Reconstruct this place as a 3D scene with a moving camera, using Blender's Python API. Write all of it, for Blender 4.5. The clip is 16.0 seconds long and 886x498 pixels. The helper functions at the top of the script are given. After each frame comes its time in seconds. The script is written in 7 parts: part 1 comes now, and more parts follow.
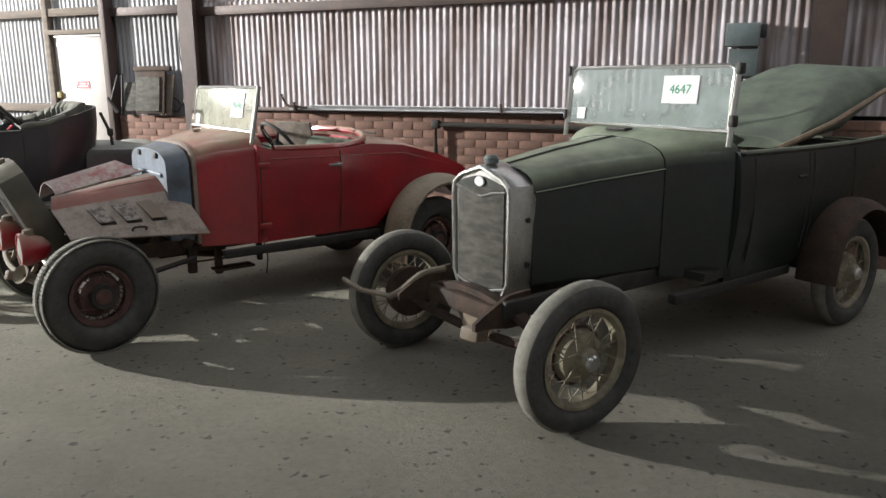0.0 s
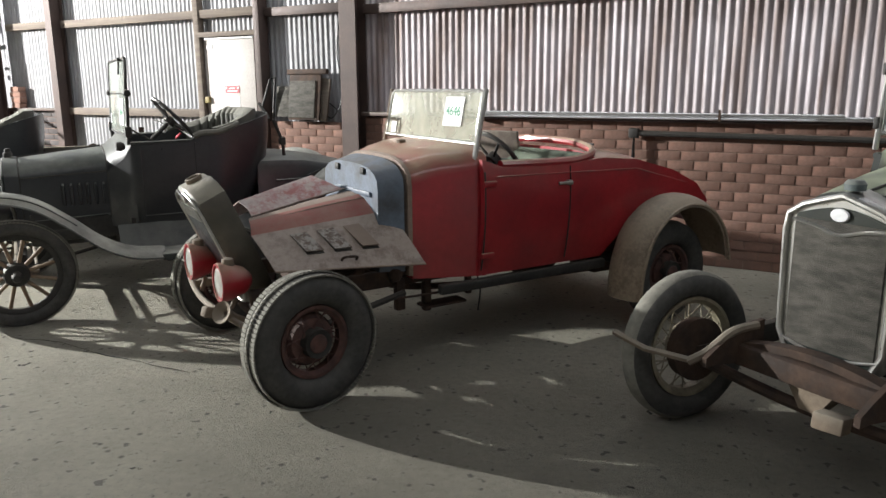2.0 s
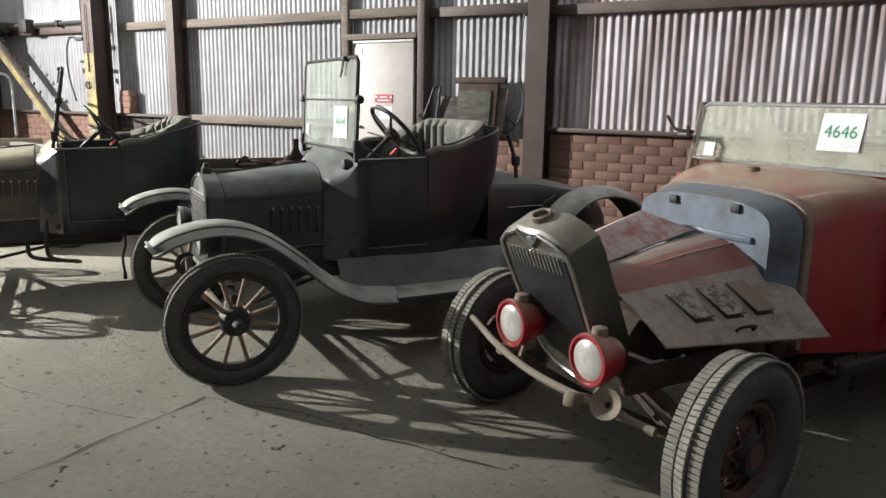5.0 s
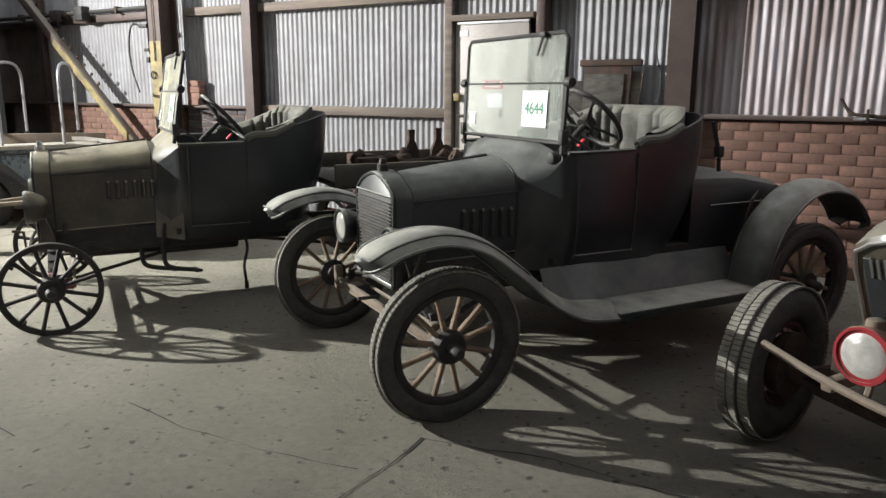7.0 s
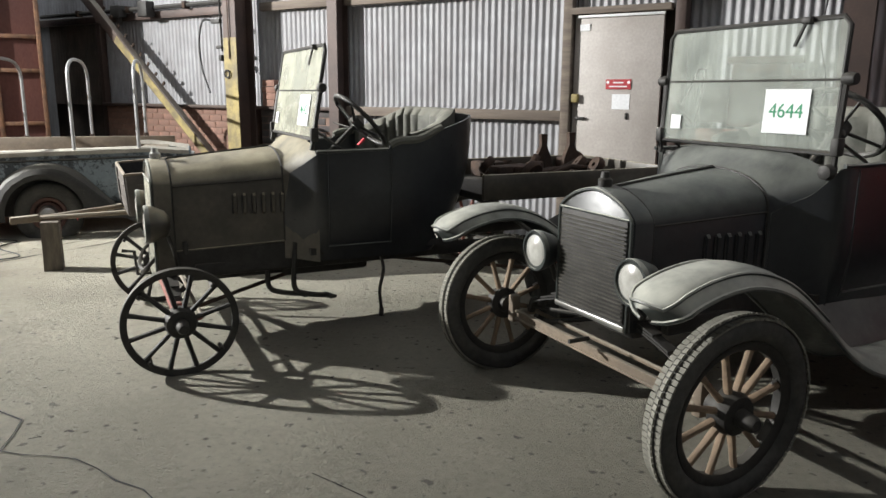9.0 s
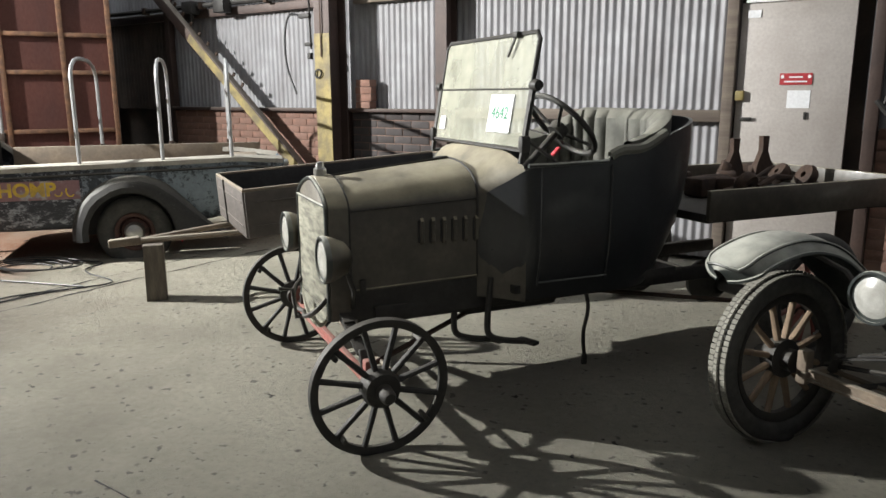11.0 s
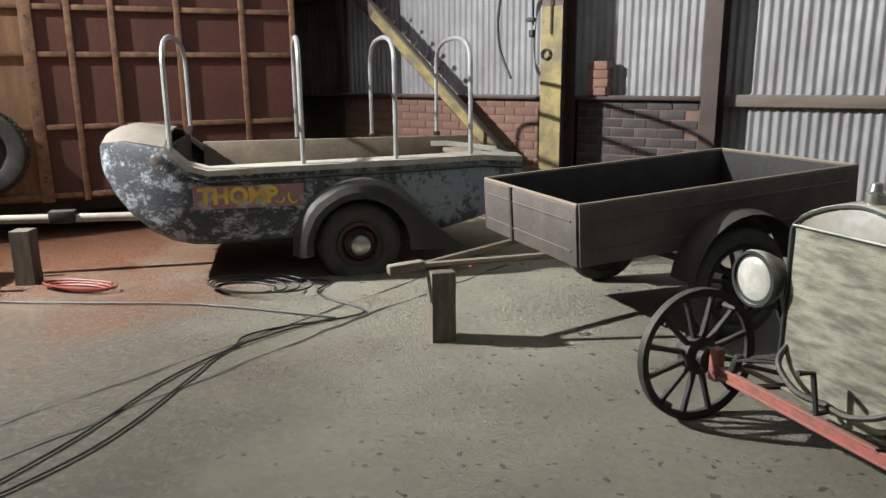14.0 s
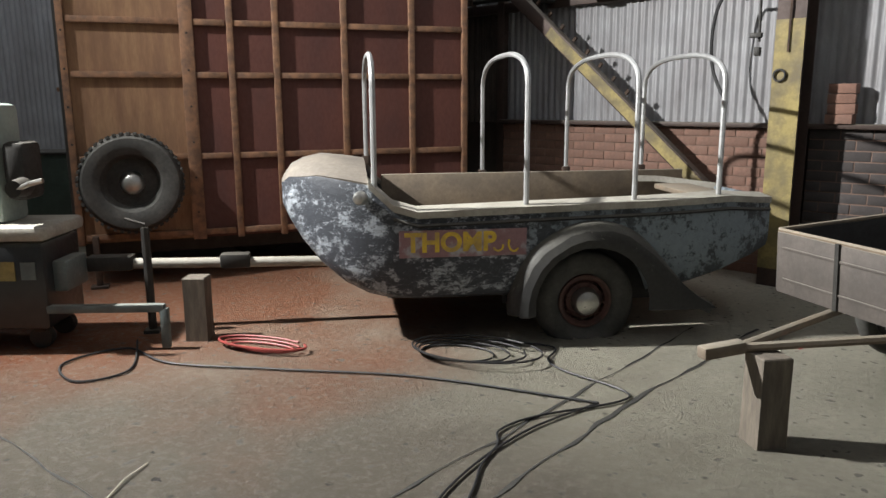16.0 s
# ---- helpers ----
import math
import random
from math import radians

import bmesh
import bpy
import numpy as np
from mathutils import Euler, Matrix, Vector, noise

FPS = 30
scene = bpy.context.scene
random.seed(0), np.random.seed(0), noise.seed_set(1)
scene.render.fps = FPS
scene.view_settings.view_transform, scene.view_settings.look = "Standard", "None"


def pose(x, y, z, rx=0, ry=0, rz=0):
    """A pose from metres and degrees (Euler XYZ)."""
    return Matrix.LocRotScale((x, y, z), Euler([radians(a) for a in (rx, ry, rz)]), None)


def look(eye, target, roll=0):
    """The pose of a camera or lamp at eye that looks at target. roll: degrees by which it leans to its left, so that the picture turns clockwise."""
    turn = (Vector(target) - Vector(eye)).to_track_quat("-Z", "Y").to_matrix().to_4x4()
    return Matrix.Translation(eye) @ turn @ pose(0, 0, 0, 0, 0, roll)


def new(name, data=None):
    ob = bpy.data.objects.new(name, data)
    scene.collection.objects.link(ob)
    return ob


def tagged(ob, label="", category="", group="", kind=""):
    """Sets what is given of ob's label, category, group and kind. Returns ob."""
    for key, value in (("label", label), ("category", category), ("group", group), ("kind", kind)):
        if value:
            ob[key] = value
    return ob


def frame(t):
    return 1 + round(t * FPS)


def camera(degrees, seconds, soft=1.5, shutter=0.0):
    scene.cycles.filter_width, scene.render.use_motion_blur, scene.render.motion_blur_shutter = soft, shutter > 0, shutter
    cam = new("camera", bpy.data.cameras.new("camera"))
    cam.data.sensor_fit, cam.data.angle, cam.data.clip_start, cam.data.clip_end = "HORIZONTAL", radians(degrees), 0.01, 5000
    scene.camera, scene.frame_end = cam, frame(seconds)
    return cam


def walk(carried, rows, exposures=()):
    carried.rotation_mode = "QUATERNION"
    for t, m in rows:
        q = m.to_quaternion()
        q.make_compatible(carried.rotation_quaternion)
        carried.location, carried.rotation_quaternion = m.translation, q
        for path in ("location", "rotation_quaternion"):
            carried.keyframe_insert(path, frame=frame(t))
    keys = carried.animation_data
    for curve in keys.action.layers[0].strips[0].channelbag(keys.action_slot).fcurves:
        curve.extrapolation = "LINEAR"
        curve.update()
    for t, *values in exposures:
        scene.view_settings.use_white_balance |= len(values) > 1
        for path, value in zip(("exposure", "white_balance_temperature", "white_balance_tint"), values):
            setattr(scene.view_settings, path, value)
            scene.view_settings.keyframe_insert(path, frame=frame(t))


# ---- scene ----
cam = camera(62.1, 16.0)
PATH = [
    (0, (-0.197, 0.393, 1.624), (-0.191, 2.344, 1.182), -0.1),
    (0.5, (-0.446, 0.631, 1.613), (-0.531, 2.579, 1.169), -0.1),
    (1, (-0.7, 0.84, 1.61), (-0.85, 2.782, 1.155), -0.3),
    (1.5, (-0.936, 1.081, 1.604), (-1.138, 3.02, 1.155), -0.3),
    (2, (-1.215, 1.277, 1.61), (-1.439, 3.218, 1.181), -0.3),
    (2.5, (-1.502, 1.449, 1.621), (-1.741, 3.391, 1.21), -0.1),
    (3, (-1.758, 1.632, 1.614), (-2.02, 3.576, 1.226), 0.5),
    (3.5, (-2.041, 1.78, 1.608), (-2.316, 3.726, 1.234), 0.8),
    (4, (-2.355, 1.881, 1.604), (-2.631, 3.825, 1.225), 0.9),
    (4.2, (-2.476, 1.929, 1.603), (-2.753, 3.873, 1.219), 0.9),
    (6.3, (-3.823, 2.473, 1.527), (-4.132, 4.406, 1.122), 0.7),
    (6.5, (-3.928, 2.529, 1.532), (-4.241, 4.46, 1.115), 0.5),
    (7, (-4.239, 2.599, 1.529), (-4.533, 4.533, 1.11), 0.3),
    (7.5, (-4.476, 2.705, 1.517), (-4.776, 4.637, 1.094), 0.0),
    (8, (-4.729, 2.845, 1.519), (-5.034, 4.777, 1.101), 0.3),
    (8.5, (-5.036, 3.0, 1.514), (-5.342, 4.933, 1.101), 0.3),
    (9, (-5.329, 3.161, 1.507), (-5.657, 5.09, 1.093), 0.4),
    (9.2, (-5.442, 3.233, 1.504), (-5.776, 5.162, 1.093), 0.4),
    (11.3, (-6.729, 3.939, 1.5), (-7.109, 5.858, 1.083), -0.3),
    (11.5, (-6.87, 3.987, 1.5), (-7.247, 5.904, 1.075), -0.3),
    (12, (-7.186, 4.091, 1.503), (-7.573, 6.002, 1.058), -0.3),
    (12.5, (-7.498, 4.241, 1.496), (-7.917, 6.145, 1.049), -0.2),
    (13, (-7.843, 4.355, 1.498), (-8.292, 6.251, 1.049), -0.3),
    (13.5, (-8.209, 4.493, 1.51), (-8.687, 6.38, 1.051), -0.5),
    (14, (-8.546, 4.676, 1.512), (-9.062, 6.554, 1.059), -0.5),
    (14.5, (-8.918, 4.813, 1.519), (-9.447, 6.691, 1.075), -0.7),
    (15, (-9.259, 4.955, 1.522), (-9.837, 6.828, 1.122), -0.9),
    (15.5, (-9.602, 5.153, 1.523), (-10.237, 7.013, 1.153), -0.5),
    (16, (-9.949, 5.271, 1.517), (-10.623, 7.114, 1.128), -0.3),
]
EXPOSURES = [(0, 0.15), (3, -0.08), (5, -0.42), (7.5, -0.7), (9, -0.84), (12.5, -1.12), (14.5, -1.42), (16, -1.5)]
walk(cam, [(t, look(eye, target, roll)) for t, eye, target, roll in PATH], EXPOSURES)

# ---- world, lamps ----
world = bpy.data.worlds.new("world")
scene.world = world
world.use_nodes = True
wn = world.node_tree.nodes
sky = wn.new("ShaderNodeTexSky")
sky.sky_type, sky.sun_disc, sky.sun_elevation, sky.sun_rotation = "NISHITA", False, radians(40), radians(200)
world.node_tree.links.new(sky.outputs[0], wn["Background"].inputs[0])
wn["Background"].inputs[1].default_value = 0.08

WALL_TURN = -22.8
SHED = pose(0, 8.35, 0, 0, 0, WALL_TURN)      # x along the back wall, y behind it, z up


def lamp(name, kind, m, watts, colour, **more):
    data = bpy.data.lights.new(name, kind)
    data.energy, data.color = watts, colour
    for key, value in more.items():
        if key == "radius":
            data.shadow_soft_size = value
        if key == "size":
            data.shape, data.size, data.size_y = "RECTANGLE", value[0], value[1]
        if key == "cone":
            data.spot_size, data.spot_blend = radians(value), 1.0
    ob = new(name, data)
    ob.matrix_basis = m
    return ob


FLOOD = Vector((-15.6, 7.9, 4.2))
lamp("flood_bulb", "SPOT", look(FLOOD, (-1.0, 4.9, 0.9)), 16000, (0.975, 0.97, 0.945), radius=0.06, cone=164)
# unseen skylights: area lamps stand in for sky in the roof gaps
lamp("skylight_lamp", "AREA", SHED @ pose(-6, -1.1, 5.5, 48), 590, (0.93, 0.96, 1.0), size=(29, 1.0))
lamp("skylight_lamp", "AREA", SHED @ pose(-6, -7.5, 5.55), 250, (0.93, 0.96, 1.0), size=(29, 1.0))
# added fill to brighten the west end, under closed roof without a skylight
lamp("skylight_lamp", "AREA", SHED @ pose(-17.3, -3.0, 5.5), 170, (0.93, 0.96, 1.0), size=(3, 3))

# ---- materials ----


def mat(name, base, rough=0.6, metal=0.0, second=None, mix=0.5, scale=6.0, grain=40.0, bump=0.15, dust=0.0, dust_colour=(0.34, 0.32, 0.26), stretch=(1, 1, 1), sharp=0.25, coat=0.0, island=0.0, rug=0.6, spec=0.5):
    m = bpy.data.materials.new(name)
    m.use_nodes = True
    nt = m.node_tree
    N, L = nt.nodes, nt.links.new
    b = N["Principled BSDF"]
    tc = N.new("ShaderNodeTexCoord")
    mp = N.new("ShaderNodeMapping")
    mp.inputs["Scale"].default_value = stretch
    L(tc.outputs["Object"], mp.inputs[0])

    def nz(s, d=6, r=0.6):
        n = N.new("ShaderNodeTexNoise")
        n.inputs["Scale"].default_value, n.inputs["Detail"].default_value, n.inputs["Roughness"].default_value = s, d, r
        L(mp.outputs[0], n.inputs["Vector"])
        return n

    def blend(f, c1, c2):
        x = N.new("ShaderNodeMix")
        x.data_type = "RGBA"
        L(f, x.inputs[0])
        for sock, c in ((x.inputs[6], c1), (x.inputs[7], c2)):
            if isinstance(c, tuple):
                sock.default_value = (*c, 1)
            else:
                L(c, sock)
        return x.outputs[2]

    def ramp(src, lo, hi, top=1.0):
        r = N.new("ShaderNodeMapRange")
        r.inputs[1].default_value, r.inputs[2].default_value, r.inputs[4].default_value = lo, hi, top
        L(src, r.inputs[0])
        return r.outputs[0]

    big, fine = nz(scale, 8, rug), nz(grain)
    second = second or tuple(c * 0.62 for c in base)
    col = blend(ramp(big.outputs[0], 0.5 + (0.5 - mix) * 0.5 - sharp / 2, 0.5 + (0.5 - mix) * 0.5 + sharp / 2), base, second)
    col = blend(ramp(fine.outputs[0], 0.35, 0.8, 0.55), col, tuple(c * 0.6 for c in base))
    if island:
        oi = N.new("ShaderNodeObjectInfo")
        gi = N.new("ShaderNodeNewGeometry")
        add = N.new("ShaderNodeMath")
        add.operation = "ADD"
        L(oi.outputs["Random"], add.inputs[0])
        L(gi.outputs["Random Per Island"], add.inputs[1])
        fr = N.new("ShaderNodeMath")
        fr.operation = "FRACT"
        L(add.outputs[0], fr.inputs[0])
        col = blend(ramp(fr.outputs[0], 0.0, 1.0, island), col, tuple(c * 0.35 for c in base))
    rg = ramp(fine.outputs[0], 0.2, 0.9)
    rr = N.new("ShaderNodeMapRange")
    rr.inputs[3].default_value, rr.inputs[4].default_value = max(0.03, rough - 0.12), min(1.0, rough + 0.15)
    L(rg, rr.inputs[0])
    rough_out = rr.outputs[0]
    if dust:
        g = N.new("ShaderNodeNewGeometry")
        sp = N.new("ShaderNodeSeparateXYZ")
        L(g.outputs["Normal"], sp.inputs[0])
        up = ramp(sp.outputs[2], 0.12, 0.8, dust)
        mu = N.new("ShaderNodeMath")
        mu.operation = "MULTIPLY"
        L(up, mu.inputs[0])
        L(ramp(big.outputs[0], 0.15, 0.6), mu.inputs[1])
        col = blend(mu.outputs[0], col, dust_colour)
        rm = N.new("ShaderNodeMix")
        L(mu.outputs[0], rm.inputs[0])
        L(rough_out, rm.inputs[2])
        rm.inputs[3].default_value = 0.9
        rough_out = rm.outputs[0]
    L(col, b.inputs["Base Color"])
    L(rough_out, b.inputs["Roughness"])
    b.inputs["Metallic"].default_value = metal
    b.inputs["Specular IOR Level"].default_value = spec
    b.inputs["Coat Weight"].default_value = coat
    b.inputs["Coat Roughness"].default_value = 0.12
    bp = N.new("ShaderNodeBump")
    bp.inputs["Strength"].default_value, bp.inputs["Distance"].default_value = bump, 0.01
    L(fine.outputs[0], bp.inputs["Height"])
    L(bp.outputs[0], b.inputs["Normal"])
    return m


def glass_mat(name, dirt, tint):
    m = bpy.data.materials.new(name)
    m.use_nodes = True
    N, L = m.node_tree.nodes, m.node_tree.links.new
    b = N["Principled BSDF"]
    b.inputs["Base Color"].default_value = (0.92, 0.96, 0.94, 1)
    b.inputs["Transmission Weight"].default_value, b.inputs["Roughness"].default_value, b.inputs["IOR"].default_value = 1.0, 0.03, 1.3
    d = N.new("ShaderNodeBsdfDiffuse")
    d.inputs[0].default_value = (*tint, 1)
    mx = N.new("ShaderNodeMixShader")
    tc = N.new("ShaderNodeTexCoord")
    n = N.new("ShaderNodeTexNoise")
    n.inputs["Scale"].default_value, n.inputs["Detail"].default_value = 5.0, 8.0
    L(tc.outputs["Object"], n.inputs["Vector"])
    r = N.new("ShaderNodeMapRange")
    r.inputs[1].default_value, r.inputs[2].default_value, r.inputs[3].default_value, r.inputs[4].default_value = 0.3, 0.75, dirt * 0.6, min(1, dirt * 1.4)
    L(n.outputs[0], r.inputs[0])
    L(r.outputs[0], mx.inputs[0])
    L(b.outputs[0], mx.inputs[1])
    L(d.outputs[0], mx.inputs[2])
    L(mx.outputs[0], N["Material Output"].inputs[0])
    return m


def floor_mat():
    m = mat("concrete", (0.57, 0.54, 0.43), 0.85, second=(0.39, 0.365, 0.285), mix=0.5, scale=0.8, grain=22, bump=0.9, sharp=0.3)
    N, L = m.node_tree.nodes, m.node_tree.links.new
    b = N["Principled BSDF"]
    old = b.inputs["Base Color"].links[0].from_socket
    tc = N.new("ShaderNodeTexCoord")
    # orange tint with a ragged edge round the trailer and the truck
    n = N.new("ShaderNodeTexNoise")
    n.inputs["Scale"].default_value, n.inputs["Detail"].default_value = 0.9, 9.0
    L(tc.outputs["Object"], n.inputs["Vector"])
    vm = N.new("ShaderNodeVectorMath")
    vm.operation = "DISTANCE"
    vm.inputs[1].default_value = (-13.9, 10.0, 0.0)
    L(tc.outputs["Object"], vm.inputs[0])
    ad = N.new("ShaderNodeMath")
    ad.operation = "MULTIPLY_ADD"
    ad.inputs[1].default_value = 3.6
    L(n.outputs[0], ad.inputs[0])
    L(vm.outputs["Value"], ad.inputs[2])
    r = N.new("ShaderNodeMapRange")
    r.inputs[1].default_value, r.inputs[2].default_value, r.inputs[3].default_value, r.inputs[4].default_value = 3.0, 4.7, 0.9, 0.0
    L(ad.outputs[0], r.inputs[0])
    x = N.new("ShaderNodeMix")
    x.data_type = "RGBA"
    L(r.outputs[0], x.inputs[0])
    x.inputs[7].default_value = (0.25, 0.072, 0.018, 1)
    # brown dirt, darkened further to stand in for shade close to the work lamp
    vd = N.new("ShaderNodeVectorMath")
    vd.operation = "DISTANCE"
    vd.inputs[1].default_value = (-12.2, 6.7, 0.0)
    L(tc.outputs["Object"], vd.inputs[0])
    ad2 = N.new("ShaderNodeMath")
    ad2.operation = "MULTIPLY_ADD"
    ad2.inputs[1].default_value = 3.0
    L(n.outputs[0], ad2.inputs[0])
    L(vd.outputs["Value"], ad2.inputs[2])
    rd = N.new("ShaderNodeMapRange")
    rd.inputs[1].default_value, rd.inputs[2].default_value, rd.inputs[3].default_value, rd.inputs[4].default_value = 3.3, 5.4, 0.86, 0.0
    L(ad2.outputs[0], rd.inputs[0])
    xd = N.new("ShaderNodeMix")
    xd.data_type = "RGBA"
    L(rd.outputs[0], xd.inputs[0])
    L(old, xd.inputs[6])
    L(xd.outputs[2], x.inputs[6])
    xd.inputs[7].default_value = (0.125, 0.1, 0.072, 1)
    # small dark chips and oil spots
    v = N.new("ShaderNodeTexNoise")
    v.inputs["Scale"].default_value, v.inputs["Detail"].default_value = 15.0, 4.0
    L(tc.outputs["Object"], v.inputs["Vector"])
    r2 = N.new("ShaderNodeMapRange")
    r2.inputs[1].default_value, r2.inputs[2].default_value, r2.inputs[4].default_value = 0.64, 0.68, 0.8
    L(v.outputs[0], r2.inputs[0])
    x2 = N.new("ShaderNodeMix")
    x2.data_type = "RGBA"
    L(r2.outputs[0], x2.inputs[0])
    L(x.outputs[2], x2.inputs[6])
    x2.inputs[7].default_value = (0.06, 0.055, 0.05, 1)
    # pale scuffs and pitted patches
    w = N.new("ShaderNodeTexNoise")
    w.inputs["Scale"].default_value, w.inputs["Detail"].default_value, w.inputs["Roughness"].default_value = 15.0, 12.0, 0.75
    L(tc.outputs["Object"], w.inputs["Vector"])
    r3 = N.new("ShaderNodeMapRange")
    r3.inputs[1].default_value, r3.inputs[2].default_value, r3.inputs[4].default_value = 0.5, 0.66, 0.2
    L(w.outputs[0], r3.inputs[0])
    x3 = N.new("ShaderNodeMix")
    x3.data_type = "RGBA"
    L(r3.outputs[0], x3.inputs[0])
    L(x2.outputs[2], x3.inputs[6])
    x3.inputs[7].default_value = (0.62, 0.595, 0.5, 1)
    pv = N.new("ShaderNodeTexVoronoi")
    pv.inputs["Scale"].default_value = 7.0
    L(tc.outputs["Object"], pv.inputs["Vector"])
    r4 = N.new("ShaderNodeMapRange")
    r4.inputs[1].default_value, r4.inputs[2].default_value, r4.inputs[3].default_value, r4.inputs[4].default_value = 0.05, 0.13, 0.8, 0.0
    L(pv.outputs["Distance"], r4.inputs[0])
    x4 = N.new("ShaderNodeMix")
    x4.data_type = "RGBA"
    L(r4.outputs[0], x4.inputs[0])
    L(x3.outputs[2], x4.inputs[6])
    x4.inputs[7].default_value = (0.09, 0.083, 0.07, 1)
    # coarse sandy speckle and a lumpy, worn surface
    sn = N.new("ShaderNodeTexNoise")
    sn.inputs["Scale"].default_value, sn.inputs["Detail"].default_value, sn.inputs["Roughness"].default_value = 30.0, 9.0, 0.85
    L(tc.outputs["Object"], sn.inputs["Vector"])
    r5 = N.new("ShaderNodeMapRange")
    r5.inputs[1].default_value, r5.inputs[2].default_value, r5.inputs[4].default_value = 0.52, 0.64, 0.62
    L(sn.outputs[0], r5.inputs[0])
    x5 = N.new("ShaderNodeMix")
    x5.data_type = "RGBA"
    L(r5.outputs[0], x5.inputs[0])
    L(x4.outputs[2], x5.inputs[6])
    x5.inputs[7].default_value = (0.24, 0.223, 0.178, 1)
    # ragged broken pits, a few centimetres across
    wob = N.new("ShaderNodeVectorMath")
    wob.operation = "MULTIPLY_ADD"
    wob.inputs[1].default_value = (0.2, 0.2, 0.0)
    L(v.outputs["Color"], wob.inputs[0])
    L(tc.outputs["Object"], wob.inputs[2])
    pits = N.new("ShaderNodeTexVoronoi")
    pits.inputs["Scale"].default_value = 3.0
    L(wob.outputs[0], pits.inputs["Vector"])
    r6 = N.new("ShaderNodeMapRange")
    r6.inputs[1].default_value, r6.inputs[2].default_value, r6.inputs[3].default_value, r6.inputs[4].default_value = 0.045, 0.07, 0.95, 0.0
    L(pits.outputs["Distance"], r6.inputs[0])
    x6 = N.new("ShaderNodeMix")
    x6.data_type = "RGBA"
    L(r6.outputs[0], x6.inputs[0])
    L(x5.outputs[2], x6.inputs[6])
    x6.inputs[7].default_value = (0.045, 0.04, 0.033, 1)
    L(x6.outputs[2], b.inputs["Base Color"])
    grit = N.new("ShaderNodeBump")
    grit.inputs["Strength"].default_value, grit.inputs["Distance"].default_value = 0.9, 0.012
    L(sn.outputs[0], grit.inputs["Height"])
    L(b.inputs["Normal"].links[0].from_socket, grit.inputs["Normal"])
    L(grit.outputs[0], b.inputs["Normal"])
    bump2 = N.new("ShaderNodeBump")
    bump2.inputs["Strength"].default_value, bump2.inputs["Distance"].default_value = 1.0, 0.03
    L(w.outputs[0], bump2.inputs["Height"])
    L(b.inputs["Normal"].links[0].from_socket, bump2.inputs["Normal"])
    L(bump2.outputs[0], b.inputs["Normal"])
    return m


M_FLOOR = floor_mat()
M_CRACK = mat("crack_dirt", (0.03, 0.028, 0.024), 0.95)
M_TIN = mat("galvanised_sheet", (0.345, 0.35, 0.365), 0.6, 0.15, second=(0.215, 0.205, 0.21), rug=0.75, scale=1.6, grain=9, stretch=(1, 1, 0.35), bump=0.05)
M_TIN_OLD = mat("weathered_sheet", (0.49, 0.45, 0.47), 0.6, 0.15, second=(0.23, 0.175, 0.16), scale=2.0, grain=14, stretch=(3, 3, 0.3), bump=0.08, sharp=0.18, mix=0.45)
M_RUST_TIN = mat("rusty_sheet", (0.10, 0.075, 0.06), 0.85, 0.1, second=(0.04, 0.035, 0.03), scale=1.5)
M_BRICK = mat("brick", (0.31, 0.165, 0.12), 0.9, second=(0.19, 0.12, 0.095), scale=2, grain=60, bump=0.5, island=0.35, rug=0.75)
M_BRICK_DARK = mat("sooty_brick", (0.12, 0.10, 0.095), 0.9, second=(0.06, 0.055, 0.055), scale=3, grain=60, bump=0.4, island=0.8)
M_MORTAR = mat("mortar", (0.25, 0.165, 0.13), 0.95, scale=3, grain=50, bump=0.4)
M_STEEL = mat("brown_steel", (0.085, 0.055, 0.045), 0.6, 0.2, second=(0.05, 0.035, 0.03), scale=2, dust=0.5)
M_TIMBER = mat("grey_timber", (0.20, 0.165, 0.13), 0.85, second=(0.12, 0.095, 0.08), scale=3, stretch=(0.4, 6, 6), dust=0.3)
M_YELLOW = mat("worn_yellow_paint", (0.33, 0.26, 0.09), 0.65, second=(0.13, 0.105, 0.06), mix=0.5, scale=5)
M_DOOR = mat("cream_door_paint", (0.46, 0.425, 0.395), 0.55, second=(0.38, 0.345, 0.315), scale=2)
M_RED_SIGN = mat("red_sign", (0.5, 0.05, 0.06), 0.4)
M_WHITE = mat("white_paper", (0.82, 0.83, 0.84), 0.8, second=(0.78, 0.79, 0.8), bump=0.02)
M_GREEN_INK = mat("green_ink", (0.05, 0.32, 0.16), 0.7)
M_BLACK = mat("black_enamel", (0.013, 0.015, 0.018), 0.36, second=(0.020, 0.022, 0.025), scale=5, grain=30, bump=0.03, dust=0.5, dust_colour=(0.33, 0.345, 0.30), coat=0.15, spec=0.5)
M_BLACK_DUSTY = mat("dusty_black_enamel", (0.048, 0.042, 0.033), 0.42, second=(0.085, 0.074, 0.056), scale=4, grain=30, bump=0.03, dust=0.95, dust_colour=(0.43, 0.385, 0.27), coat=0.3)
M_FENDER = mat("grey_green_fender", (0.022, 0.028, 0.028), 0.36, second=(0.04, 0.047, 0.044), scale=4, bump=0.03, dust=1.0, dust_colour=(0.52, 0.52, 0.45), coat=0.3)
M_GREEN = mat("dark_green_paint", (0.011, 0.017, 0.015), 0.38, second=(0.022, 0.026, 0.020), scale=3, bump=0.03, dust=0.95, dust_colour=(0.29, 0.33, 0.23), coat=0.25, spec=0.35)
M_CANVAS = mat("green_canvas", (0.12, 0.145, 0.105), 0.95, second=(0.065, 0.08, 0.06), scale=4, grain=70, bump=0.3)
